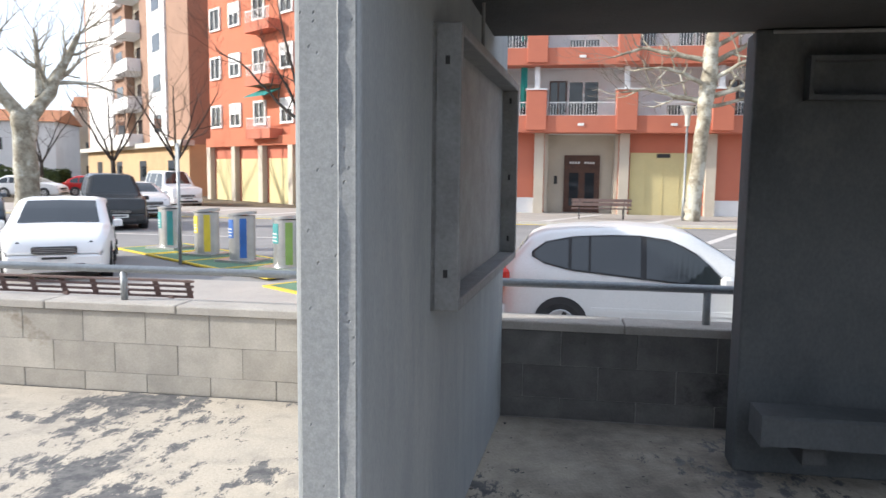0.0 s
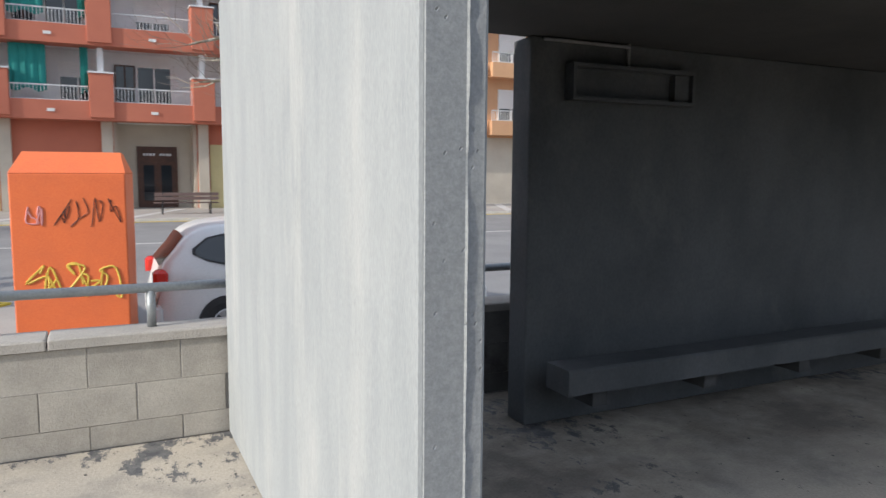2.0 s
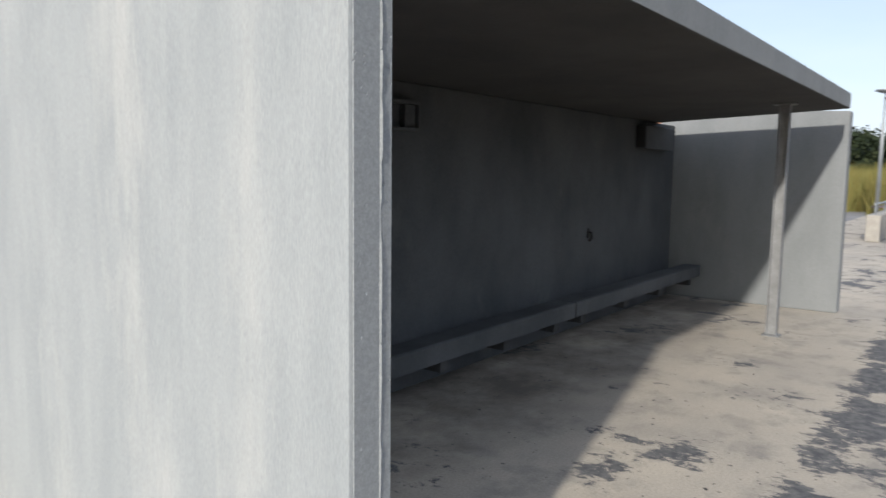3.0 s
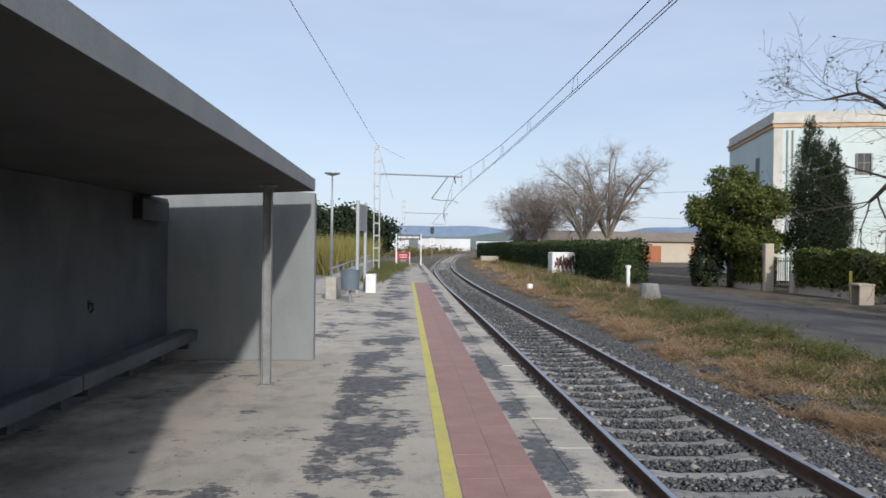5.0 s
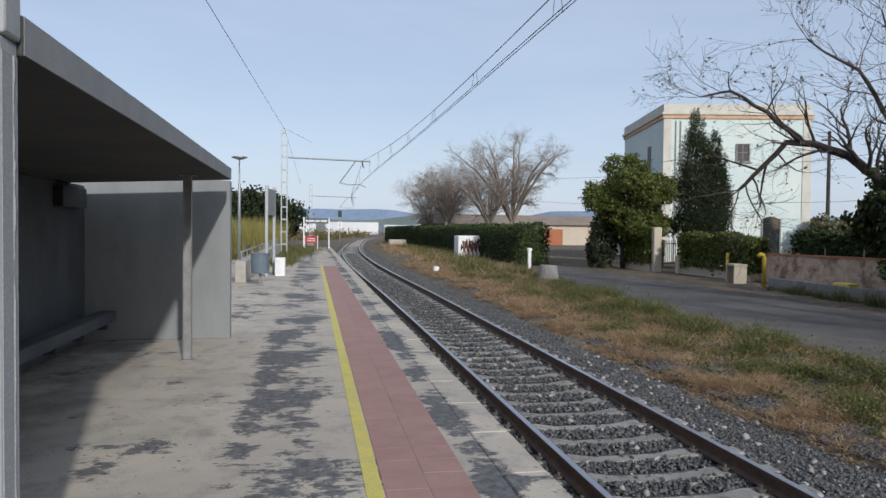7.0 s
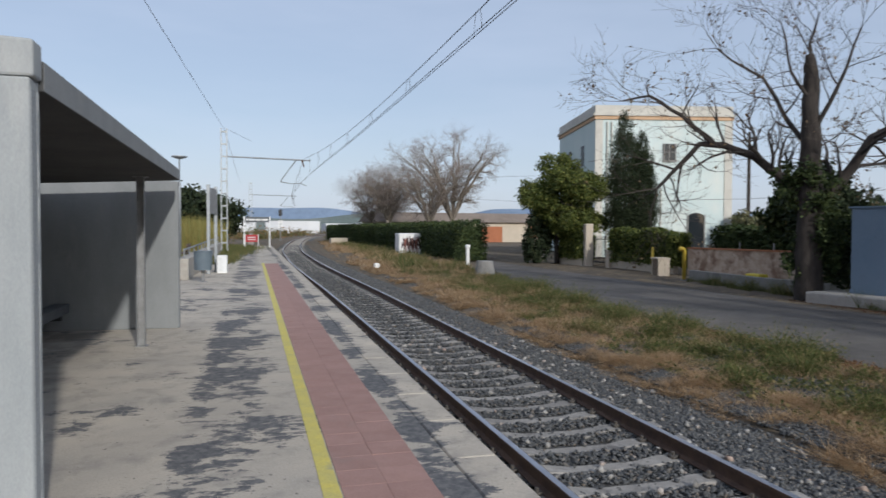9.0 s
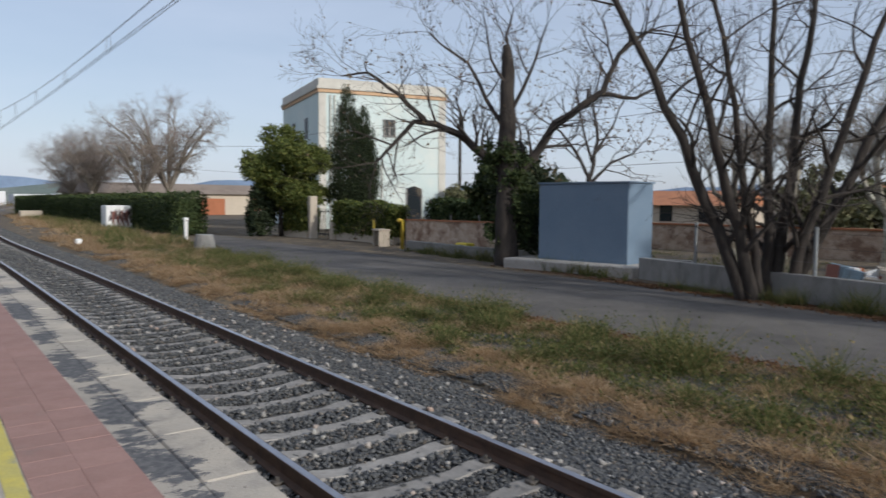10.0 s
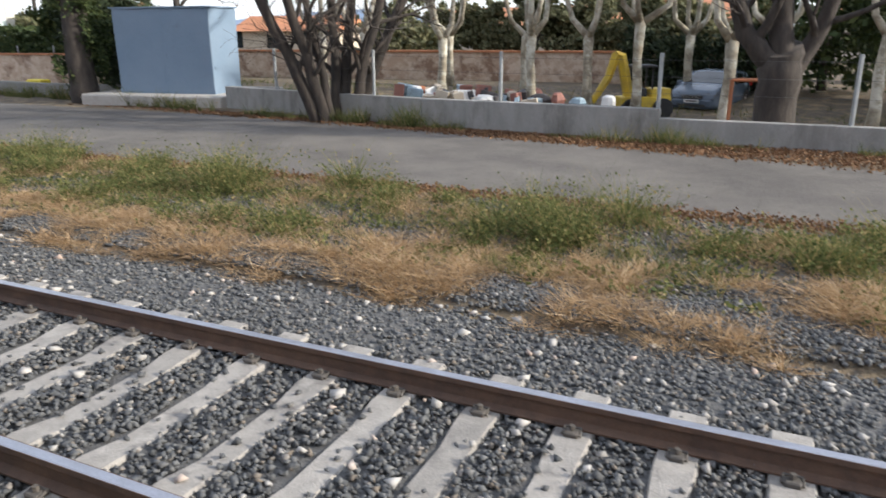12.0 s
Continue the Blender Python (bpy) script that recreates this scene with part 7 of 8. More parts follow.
leafy("dark_shrub", "dark evergreen shrub beside the blue cabinet", "bush", (17.4, -23.0, -0.7), [(0, 0, 1.5, 2.0, 2.0, 1.5), (2.0, 0.3, 1.3, 1.6, 1.5, 1.3)], 10000, 0.1, "leaf_hedge", 56, 0.12, 1.2)

# meter boxes, yellow posts, crate, marker stones
mbx = thing("meter_box", "small cement meter housing with an open dark front", "utility box", at=(28.1, -19.5, -0.75), rz=168)
# the black sheet at the back puts the opening's dark into colour
for q, nm, mt in (((-0.45, 0.45, 0.2, 0.3, 0, 0.85), "back", "shed_wall"), ((-0.5, -0.4, -0.3, 0.2, 0, 0.85), "side", "shed_wall"), ((0.4, 0.5, -0.3, 0.2, 0, 0.85), "side", "shed_wall"), ((-0.55, 0.55, -0.35, 0.3, 0.85, 0.93), "top", "shed_wall"),
                  ((-0.4, 0.4, 0.15, 0.2, 0.05, 0.8), "meter_panel", "black_plastic")):
    s = Shape()
    s.box(*q)
    part(nm, s, mt, mbx)
for x, y, h, bent in ((24.7, -18.6, 1.35, True), (30.0, -20.2, 1.4, False)):
    yp = thing("yellow_post", "yellow painted steel gas post", "post", "yellow posts", at=(x, y, -0.75))
    s = Shape()
    s.tube([(0, 0, 0), (0, 0, h), (0.0, 0.06, h + 0.12), (0, 0.18, h + 0.16), (0, 0.26, h + 0.06)] if bent else [(0, 0, 0), (0, 0, h)], 0.085 if bent else 0.075, 10)
    part("pipe", s, "yellow_post", yp, smooth=True)
    s = Shape()
    s.cyl(0, 0, 0, 0.08, 0.15, 10)
    part("foot", s, "low_wall", yp)
s = Shape()
s.soft_box(21.6, 22.5, -20.6, -20.1, -0.72, -0.28, 0.04)
tagged(part("plastic_crate", s, "yellow_panel", bevel=0.02), "yellow plastic crate lying behind the low wall", "crate")
wp = thing("white_marker_post", "white painted concrete marker post in the grass", "post", at=(40.2, -13.0, -0.75))
s = Shape()
s.soft_box(-0.1, 0.1, -0.1, 0.1, 0, 1.15, 0.02)
part("shaft", s, "white_paint", wp)
s = Shape()
s.soft_box(-0.14, 0.14, -0.14, 0.14, 1.15, 1.32, 0.04)
part("head", s, "white_paint", wp)
s = Shape()
s.tube([(31.2, -11.2, -0.8), (31.2, -11.2, -0.05)], [0.55, 0.42], 14)
tagged(part("concrete_base", s, "low_wall", bevel=0.03), "broken round concrete base in the verge", "concrete block")
s = Shape()
s.soft_box(36.9, 37.25, -6.7, -6.4, -0.85, -0.42, 0.05)
tagged(part("marker_stone", s, "white_paint"), "small white marker stone beside the ballast", "marker stone")
gb = thing("graffiti_box", "concrete cable box covered with graffiti", "utility box", at=(59.5, -13.2, -0.7))
s = Shape()
s.soft_box(-0.9, 0.9, -1.0, 1.0, 0, 1.85, 0.05)
part("body", s, "white_paint", gb)
for k in range(14):
    s = Shape()
    a = k * 2.1
    s.tube([(-0.92, -0.9 + 0.115 * k, 0.45 + 0.35 * math.sin(a)), (-0.92, -0.8 + 0.115 * k, 1.3 + 0.3 * math.cos(a * 1.7)), (-0.92, -0.68 + 0.11 * k, 0.8 + 0.45 * math.cos(a)), (-0.92, -0.85 + 0.11 * k, 1.1 + 0.3 * math.sin(a * 0.6))], 0.06, 5)
    part("graffiti_mark", s, ("tag_black", "tag_black", "junk_red")[k % 3], gb)
s = Shape()
s.soft_box(97, 98.5, -12.6, -10.2, -0.7, 0.2, 0.05)
tagged(part("low_block", s, "shed_wall"), "low pale concrete block in the grass", "concrete block")

# long shed across the yard
shed = thing("shed", "long low shed with a brown roof and rust red doors", "shed", at=(112, -52, -0.7), rz=10)
s = Shape()
s.box(0, 8, -6, 34, 0, 3.4)
part("wall", s, "shed_wall", shed)
s = Shape()
s.prism([(-0.6, 3.3), (4, 4.9), (8.6, 3.3)], "y", -6.5, 34.5)
part("roof", s, "shed_roof", shed)
for y in (-3, 2.5, 12):
    s = Shape()
    s.box(-0.06, 0.0, y, y + 4.2, 0, 2.6)
    part("door", s, "shed_door", shed)
s = Shape()
for k in range(4):
    s.soft_box(-4, -2.2, -4 + 3.0 * k, -1.6 + 3.0 * k, 0, 0.8, 0.1)
tagged(part("pallets", s, "shed_wall"), "low stacks of pale goods in front of the shed", "stack").matrix_world = pose(112, -52, -0.7, 0, 0, 10)

# ---------------------------------------------------------------- blue cabinet
cab = thing("electric_cabinet", "blue-grey sheet steel electric cabinet on a concrete slab", "cabinet", at=(10.85, -18.25, -0.37), rz=9)
s = Shape()
s.soft_box(0, 3.58, -1.6, 0, 0.0, 2.66, 0.02)
part("body", s, "cabinet", cab)
s = Shape()
s.box(-0.05, 3.63, -1.65, 0.05, 2.66, 2.71)
part("lid", s, "cabinet", cab)
s = Shape()
s.box(-0.012, 3.592, -1.612, 0.012, 0.0, 0.12)
part("skirt", s, "cabinet", cab)
s = Shape()
s.box(1.78, 1.788, 0.0, 0.004, 0.14, 2.62)
part("door_seam", s, "cabinet", cab)
s = Shape()
s.soft_box(1.66, 1.72, 0.0, 0.03, 1.1, 1.28, 0.01)
part("lock", s, "cabinet", cab)
for z in (1.55, 1.9):
    s = Shape()
    s.box(1.3, 1.55, 0.0, 0.006, z, z + 0.12)
    part("warning_plate", s, "cabinet", cab)
s = Shape()
s.soft_box(-0.65, 4.6, -2.1, 0.75, -0.42, 0.0, 0.04)
tagged(part("cabinet_slab", s, "coping", bevel=0.02), "rough concrete slab under the cabinet", "slab").matrix_world = pose(10.85, -18.25, -0.37, 0, 0, 9)

# ---------------------------------------------------------------- trees along the lane
RIGHT = (-0.594, -0.804)
bare_tree("lane_tree", "big dark bare tree with arching limbs and clinging ivy", (15.9, -17.5, -0.8), 61,
          [(0, 0, 0, 0.52), (0, 0, 0.8, 0.42), (0, 0, 3.4, 0.42), (0.05, 0, 5.2, 0.32), (0.0, 0.05, 6.4, 0.27), (0.05, 0.0, 7.6, 0.24), (0.1, 0.05, 8.2, 0.15)],
          [([(-0.2, 0, 3.3), (-0.9, 0.1, 4.2), (-1.7, 0.2, 4.9), (-2.7, 0.3, 5.35), (-3.5, 0.2, 5.4), (-4.3, 0, 4.5), (-4.9, 0, 3.9)], 0.18), ([(-3.1, 0.2, 5.4), (-4.1, 0.1, 6.4), (-5.2, 0, 7.2), (-6.1, -0.2, 7.0)], 0.09),
           ([(0.3, 0, 3.4), (0.9, 0, 4.0), (1.7, -0.2, 5.3), (3.4, -0.3, 6.5), (4.0, -0.2, 7.9), (5.2, 0, 8.8)], 0.2), ([(3.3, -0.3, 6.4), (4.6, -0.4, 6.2), (5.8, -0.2, 6.9)], 0.09),
           ([(0, 0, 5.0), (-0.8, 0.4, 6.3), (-1.5, 0.3, 7.6), (-3.0, 0, 8.6)], 0.1), ([(0.05, 0, 5.6), (0.7, -0.5, 7.0), (1.3, -0.6, 8.8)], 0.09), ([(0.05, 0, 7.3), (-0.1, 0.1, 8.6), (0.2, 0.3, 9.6)], 0.08),
           ([(0.05, 0, 6.4), (-0.7, -0.4, 7.6), (-1.0, -0.5, 9.2)], 0.07), ([(0, 0, 4.2), (0.3, 1.5, 5.5), (0.2, 2.8, 7.5)], 0.1)], face=RIGHT, levels=3, kids=2, spread=0.85, lift=0.03, dead=900)
leafy("ivy", "dark ivy clinging round a tree trunk", "ivy", (15.9, -17.5, -0.8), [(0, 0, 3.7, 0.85, 0.85, 0.9), (0.5, 0.2, 4.1, 0.75, 0.75, 0.6), (-0.2, -0.4, 2.4, 0.7, 0.7, 1.2), (0.2, 0.2, 1.4, 0.5, 0.5, 0.8)], 9000, 0.065, "leaf_hedge", 62, 0, 0)
bare_tree("pod_tree", "slender bare tree hung with brown seed pods behind the cabinet", (18.5, -24.9, -0.7), 66,
          [(0, 0, 0, 0.2), (0.05, 0, 2.4, 0.15), (0.0, 0.1, 3.6, 0.12)],
          [([(0, 0, 3.4), (-0.6, 0.2, 4.6), (-1.4, 0.1, 5.6), (-2.4, 0, 6.2)], 0.09), ([(0, 0, 3.5), (0.3, 0, 5.2), (0.1, 0.2, 6.8), (0.4, 0, 8.4)], 0.1), ([(0, 0, 3.2), (0.9, -0.2, 4.2), (1.9, 0, 4.6), (2.7, 0.1, 5.4)], 0.08),
           ([(0.2, 0, 4.6), (1.0, 0.3, 5.8), (1.5, 0.2, 7.0)], 0.07), ([(0.1, 0.1, 4.2), (-0.5, -0.4, 5.8), (-0.8, -0.3, 7.4)], 0.07), ([(0, 0, 2.6), (-1.0, 0.2, 3.0), (-1.9, 0, 3.5)], 0.06)],
          face=RIGHT, levels=2, kids=2, spread=0.9, lift=0.0, dead=1500)
RIGHT2 = (-0.70, -0.71)
stems = []
rs_ = random.Random(63)
for k in range(7):
    u = -1 + 2 * k / 6
    lean = u * 2.6 + rs_.uniform(-0.3, 0.3)
    b0 = u * 0.6
    dep = rs_.uniform(-0.7, 0.7)
    stems.append(([(b0, dep * 0.4, 0), (b0 + lean * 0.25, dep * 0.6, 1.8), (b0 + lean * 0.62, dep, 4.0), (b0 + lean * 1.05, dep * 1.3, 6.3), (b0 + lean * 1.6, dep * 1.8, 9.2)], rs_.uniform(0.12, 0.185)))
bare_tree("multi_stem_tree", "bare tree of many dark stems fanning from one stool", (5.2, -16.7, -0.82), 63, [], stems, face=RIGHT2, levels=3, kids=2, spread=0.9, lift=0.05, dead=160)
RIGHT3 = (-0.9, -0.43)
bare_tree("thick_tree", "thick grey tree trunk forking low beside the wall", (-5.6, -16.95, -0.82), 64,
          [(0, 0, 0, 0.52), (0, 0, 0.5, 0.42), (0, 0, 1.6, 0.44), (0, 0, 2.0, 0.42)],
          [([(-0.2, 0, 1.7), (-0.75, 0.2, 2.3), (-1.1, 0.2, 3.4), (-1.7, 0.1, 5.5), (-2.6, 0, 8)], 0.24), ([(0, 0, 1.9), (-0.05, 0.2, 3.2), (-0.3, 0.2, 5.5), (-0.2, 0, 8.5)], 0.26), ([(0.25, 0, 1.5), (0.75, -0.1, 2.5), (1.25, 0, 4.2), (2.0, 0.2, 6.8)], 0.22),
           ([(-1.0, 0.2, 3.2), (-2.6, 0.2, 5.0), (-4.6, 0, 6.2)], 0.12)], "bark", "twig", face=RIGHT3, levels=3, dead=40)


def pollard(at, seed, h=2.1, twig_h=2.4, n=40, group="pollarded planes"):
    """A pollarded plane: pale trunk, a few knuckled limbs, a haze of long shoots."""
    r = random.Random(seed)
    t = thing("pollarded_plane", "pale pollarded plane tree with a haze of bare shoots", "tree", group, at=at, rz=r.uniform(0, 360))
    wood, tw = Shape(), Shape()
    lean = r.uniform(-0.15, 0.15)
    wood.tube([(0, 0, 0), (lean * 0.3, 0.03, h * 0.3), (lean * 0.2, -0.03, h * 0.65), (lean, 0, h)], [0.21, 0.15, 0.14, 0.165], 10)
    for k in range(r.choice((3, 4, 4))):
        a = k * 1.7 + r.uniform(-0.4, 0.4)
        L = r.uniform(0.5, 1.15)
        tip = Vector((lean + math.cos(a) * L, math.sin(a) * L, h + r.uniform(1.1, 2.1)))
        mid = Vector((lean + math.cos(a) * L * 0.6, math.sin(a) * L * 0.75, h + 0.45))
        wood.tube([(lean, 0, h - 0.1), mid, tip], [0.12, 0.085, 0.08], 8)
        for j in range(n):
            b = r.uniform(0, 6.28)
            s0 = tip + Vector((math.cos(b), math.sin(b), r.uniform(-0.3, 0.6))) * 0.08
            d = Vector((math.cos(b) * r.uniform(0.05, 0.85), math.sin(b) * r.uniform(0.05, 0.85), r.uniform(0.4, 1.0)))
            L2 = twig_h * r.uniform(0.5, 1.1)
            m = s0 + d * L2 * 0.5 + Vector((r.gauss(0, 0.08), r.gauss(0, 0.08), 0))
            e = m + (d + Vector((r.gauss(0, 0.25), r.gauss(0, 0.25), 0))) * L2 * 0.5
            tw.tube([s0, m, e], [0.012, 0.009, 0.005], 3, caps=False)
            for _ in range(4):
                q = m + (e - m) * r.uniform(0, 0.7)
                tw.tube([q, q + Vector((r.gauss(0, 0.4), r.gauss(0, 0.4), r.uniform(0.2, 0.7)))], [0.008, 0.004], 3, caps=False)
    part("trunk", wood, "bark_pale", t, smooth=True)
    part("crown", tw, "twig_pale", t, fix=False)
    return t


for i, (x, y, h) in enumerate(((5.2, -23.4, 2.1), (1.7, -22.6, 2.2), (0.0, -23.2, 2.2), (-1.5, -23.5, 2.6), (-4.4, -20.2, 2.1), (-5.4, -23.6, 2.3), (-7.9, -21.9, 2.2), (9.4, -25.2, 2.3), (12.2, -26.5, 2.4),
                               (3.4, -27, 2.2), (-2.5, -28, 2.2), (-9.5, -26.5, 2.2), (7.2, -28.5, 2.2), (-12.5, -22.5, 2.2))):
    low = 0.5 if -10 < x < 0 else 0.0
    pollard((x, y, -0.78 - low), 70 + i, h + low)
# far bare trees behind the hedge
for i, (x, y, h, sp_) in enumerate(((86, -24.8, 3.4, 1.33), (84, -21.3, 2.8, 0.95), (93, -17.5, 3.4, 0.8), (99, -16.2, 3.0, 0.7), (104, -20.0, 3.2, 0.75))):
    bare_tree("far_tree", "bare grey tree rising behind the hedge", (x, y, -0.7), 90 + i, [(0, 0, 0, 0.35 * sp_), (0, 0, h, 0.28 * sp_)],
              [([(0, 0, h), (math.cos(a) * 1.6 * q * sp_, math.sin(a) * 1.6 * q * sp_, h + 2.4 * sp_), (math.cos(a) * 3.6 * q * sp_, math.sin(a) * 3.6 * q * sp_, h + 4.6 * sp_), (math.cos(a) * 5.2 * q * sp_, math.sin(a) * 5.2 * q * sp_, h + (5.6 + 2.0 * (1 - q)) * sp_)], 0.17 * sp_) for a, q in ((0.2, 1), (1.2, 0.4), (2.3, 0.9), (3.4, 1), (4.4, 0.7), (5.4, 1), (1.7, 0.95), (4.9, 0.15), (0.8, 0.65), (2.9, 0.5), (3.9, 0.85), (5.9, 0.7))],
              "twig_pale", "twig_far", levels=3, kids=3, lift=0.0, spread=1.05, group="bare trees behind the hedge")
# olive-green shrubs and small trees behind the yard wall
ro = random.Random(171)
for i in range(12):
    x = 15.0 - 2.3 * i + ro.uniform(-0.7, 0.7)
    h = ro.uniform(3.0, 4.4)
    leafy("olive_tree", "grey-green olive tree behind the yard wall", "tree", (x, -36.0 - ro.uniform(0, 3.0), -0.7),
          [(ro.uniform(-0.9, 0.9), ro.uniform(-0.6, 0.6), h * ro.uniform(0.45, 0.95), ro.uniform(0.7, 1.2), ro.uniform(0.7, 1.1), ro.uniform(0.6, 1.0)) for _ in range(6)], 5200, 0.11, "leaf_olive", 172 + i, 0.12, h * 0.35, "olive trees")
for x, y, r, h, sd in ((-4.6, -31.6, 1.3, 2.9, 191), (-2.1, -31.9, 1.2, 2.5, 192), (-0.4, -32.2, 1.1, 2.8, 193)):
    leafy("yard_shrub", "dark leafy shrub behind the parked yard car", "bush", (x, y, -1.25), [(0, 0, h * 0.5, r, r, h * 0.5), (0.5, 0.3, h * 0.75, r * 0.7, r * 0.7, h * 0.35), (-0.7, 0, h * 0.4, r * 0.7, r * 0.8, h * 0.4)], 5000, 0.1, "leaf_cypress", sd, 0.1, 0.5, "yard shrubs")
# dark evergreens closing the yard and the distance
for i, (x, y, r, h) in enumerate(((-7, -31, 3.0, 6.5), (-12, -28, 3.2, 7), (-17, -26, 3.5, 7), (-2, -36, 2.4, 3.4), (4, -39, 2.2, 3.2), (13, -36, 2.4, 3.2), (-23, -23, 3.5, 6.5), (50, -38, 2.5, 4), (42, -37, 2.2, 3.6), (34, -32, 2.0, 3.0), (23.6, -24.2, 1.6, 4.4), (20.6, -23.4, 1.7, 5.0))):
    leafy("dark_evergreen", "dense dark evergreen tree at the back of the yard", "tree", (x, y, -0.7), [(0, 0, h * 0.45, r, r, h * 0.4), (0.8, 0.4, h * 0.75, r * 0.7, r * 0.7, h * 0.28), (-1.0, -0.2, h * 0.3, r * 0.8, r * 0.8, h * 0.3)],
          7000, 0.14, "leaf_olive" if i in (3, 4, 5, 8, 9) else ("leaf_cypress" if i % 2 else "leaf_hedge"), 110 + i, 0.16, h * 0.3, "dark evergreens")
for i, (x, y, r, h) in enumerate(((88, 8, 4, 7.5), (100, 14, 5, 8), (112, 9, 5, 8), (96, 4.5, 3.2, 6.5), (125, 18, 6, 9), (84, 15, 5, 8))):
    leafy("pine", "dark pine in the distance beside the line", "tree", (x, y, -0.6), [(0, 0, h * 0.6, r, r, h * 0.35), (1, 1, h * 0.45, r, r, h * 0.35)], 5000, 0.25, "leaf_cypress", 130 + i, 0.2, h * 0.4, "distant pines")

# ---------------------------------------------------------------- the yard behind the wall
for x, y, w, h, rz, mt, lab, cat in ((2.9, -21.6, 0.9, 0.45, 20, "white_paint", "white plastic sheet lying in the yard", "sheet"), (3.9, -21.9, 0.8, 0.5, 40, "junk_dark", "dark scrap machine part in the yard", "scrap"),
                                     (1.2, -22.2, 1.0, 0.5, 10, "junk_dark", "black tarpaulin bundle in the yard", "bundle"), (0.6, -22.0, 0.7, 0.6, 70, "junk_red", "faded red plastic container in the yard", "container"),
                                     (-0.1, -21.8, 0.7, 0.45, 0, "junk_blue", "pale blue plastic tub in the yard", "tub"), (1.9, -23.8, 0.8, 0.55, 30, "junk_red", "rust red scrap box in the yard", "box"),
                                     (2.4, -22.9, 0.6, 0.5, 50, "shed_wall", "pale cardboard box in the yard", "box"), (-0.9, -22.4, 0.6, 0.5, 15, "white_paint", "white bucket heap in the yard", "bucket"),
                                     (5.0, -21.9, 0.8, 0.4, 15, "white_paint", "white sack lying in the yard", "sack"), (4.4, -23.0, 0.7, 0.5, 80, "bench_wood", "brown wooden crate in the yard", "crate")):
    w, h = w * 0.7, h * 0.7
    s = Shape()
    r = random.Random(int(x * 10) + 7)
    pts = []
    for zz, q in ((0, 1.0), (0.5, 1.05), (0.85, 0.8), (1.0, 0.5)):
        pts += [(math.cos(a) * w * 0.5 * q * r.uniform(0.8, 1.2), math.sin(a) * w * 0.4 * q * r.uniform(0.8, 1.2), h * zz) for a in [2 * math.pi * k / 9 for k in range(9)]]
    s.add(pts, [(i * 9 + k, i * 9 + (k + 1) % 9, (i + 1) * 9 + (k + 1) % 9, (i + 1) * 9 + k) for i in range(3) for k in range(9)] + [tuple(range(27, 36))])
    tagged(part(cat.replace(" ", "_"), s, mt), lab, cat).matrix_world = pose(x, y, -0.72, 0, 0, rz)
# boards, boxes and sheets thrown together behind the wall
rj = random.Random(77)
for k in range(64):
    x = rj.uniform(-1.2, 6.2)
    y = -21.2 - rj.uniform(0, 1.8) - 0.05 * x
    w, d, h = rj.uniform(0.15, 0.8), rj.uniform(0.06, 0.5), rj.uniform(0.05, 0.45)
    s = Shape()
    s.soft_box(-w / 2, w / 2, -d / 2, d / 2, 0, h, 0.015)
    mt, word = rj.choice((("junk_red", "faded red"), ("junk_dark", "dark grey"), ("junk_dark", "black"), ("white_paint", "white"), ("junk_blue", "pale blue"), ("shed_door", "rust brown"), ("shed_wall", "beige")))
    low = ground_z(x, y)
    tagged(part("scrap_piece", s, mt), word + " discarded piece in the scrap heap of the yard", "scrap", "scrap heap").matrix_world = pose(x, y, low + rj.uniform(0.0, 0.16), rj.uniform(-14, 14), rj.uniform(-14, 14), rj.uniform(0, 180))
dg = thing("digger", "small yellow backhoe digger parked in the yard", "digger", at=(-1.5, -24.4, -1.24), rz=30)
dg.scale = (0.74, 0.74, 0.74)
for nm, q, mt in (("chassis", (-1.2, 1.0, -0.55, 0.55, 0.45, 0.95), "digger"), ("seat", (-0.2, 0.3, -0.25, 0.25, 0.95, 1.3), "black_plastic"), ("engine", (-1.2, -0.3, -0.45, 0.45, 0.95, 1.3), "digger")):
    s = Shape()
    s.soft_box(*q, 0.04)
    part(nm, s, mt, dg)
s = Shape()
s.tube([(0.5, 0, 0.8), (1.0, 0, 2.7), (1.25, 0, 2.75)], [0.25, 0.22, 0.18], 6)
s.tube([(1.2, 0, 2.8), (1.5, 0, 1.8), (2.2, 0, 0.7)], [0.2, 0.18, 0.13], 6)
part("boom", s, "digger", dg)
for x, y in ((-0.35, -0.4), (-0.35, 0.4), (0.35, -0.4), (0.35, 0.4)):
    s = Shape()
    s.box(x - 0.03, x + 0.03, y - 0.03, y + 0.03, 0.95, 2.2)
    part("canopy_post", s, "black_plastic", dg)
s = Shape()
s.soft_box(-0.5, 0.5, -0.55, 0.55, 2.2, 2.3, 0.03)
part("canopy", s, "black_plastic", dg)
s = Shape()
s.soft_box(2.2, 2.8, -0.3, 0.3, 0.2, 0.7, 0.08)
part("bucket", s, "digger", dg)
for x in (-0.8, 0.6):
    for y in (-0.6, 0.6):
        s = Shape()
        s.tube([(x, y - 0.13, 0.45), (x, y + 0.13, 0.45)], 0.45, 16)
        part("wheel", s, "tyre", dg)
car("yard_car", "grey-blue car parked under the trees in the yard", (-3.35, -28.6, -1.3), 76, "grey_car", 4.1, 1.7, 1.42, "hatch")
fr = thing("red_frame", "dark red steel frame standing beside a parked car", "frame", at=(-5.5, -20.0, -1.26), rz=12)
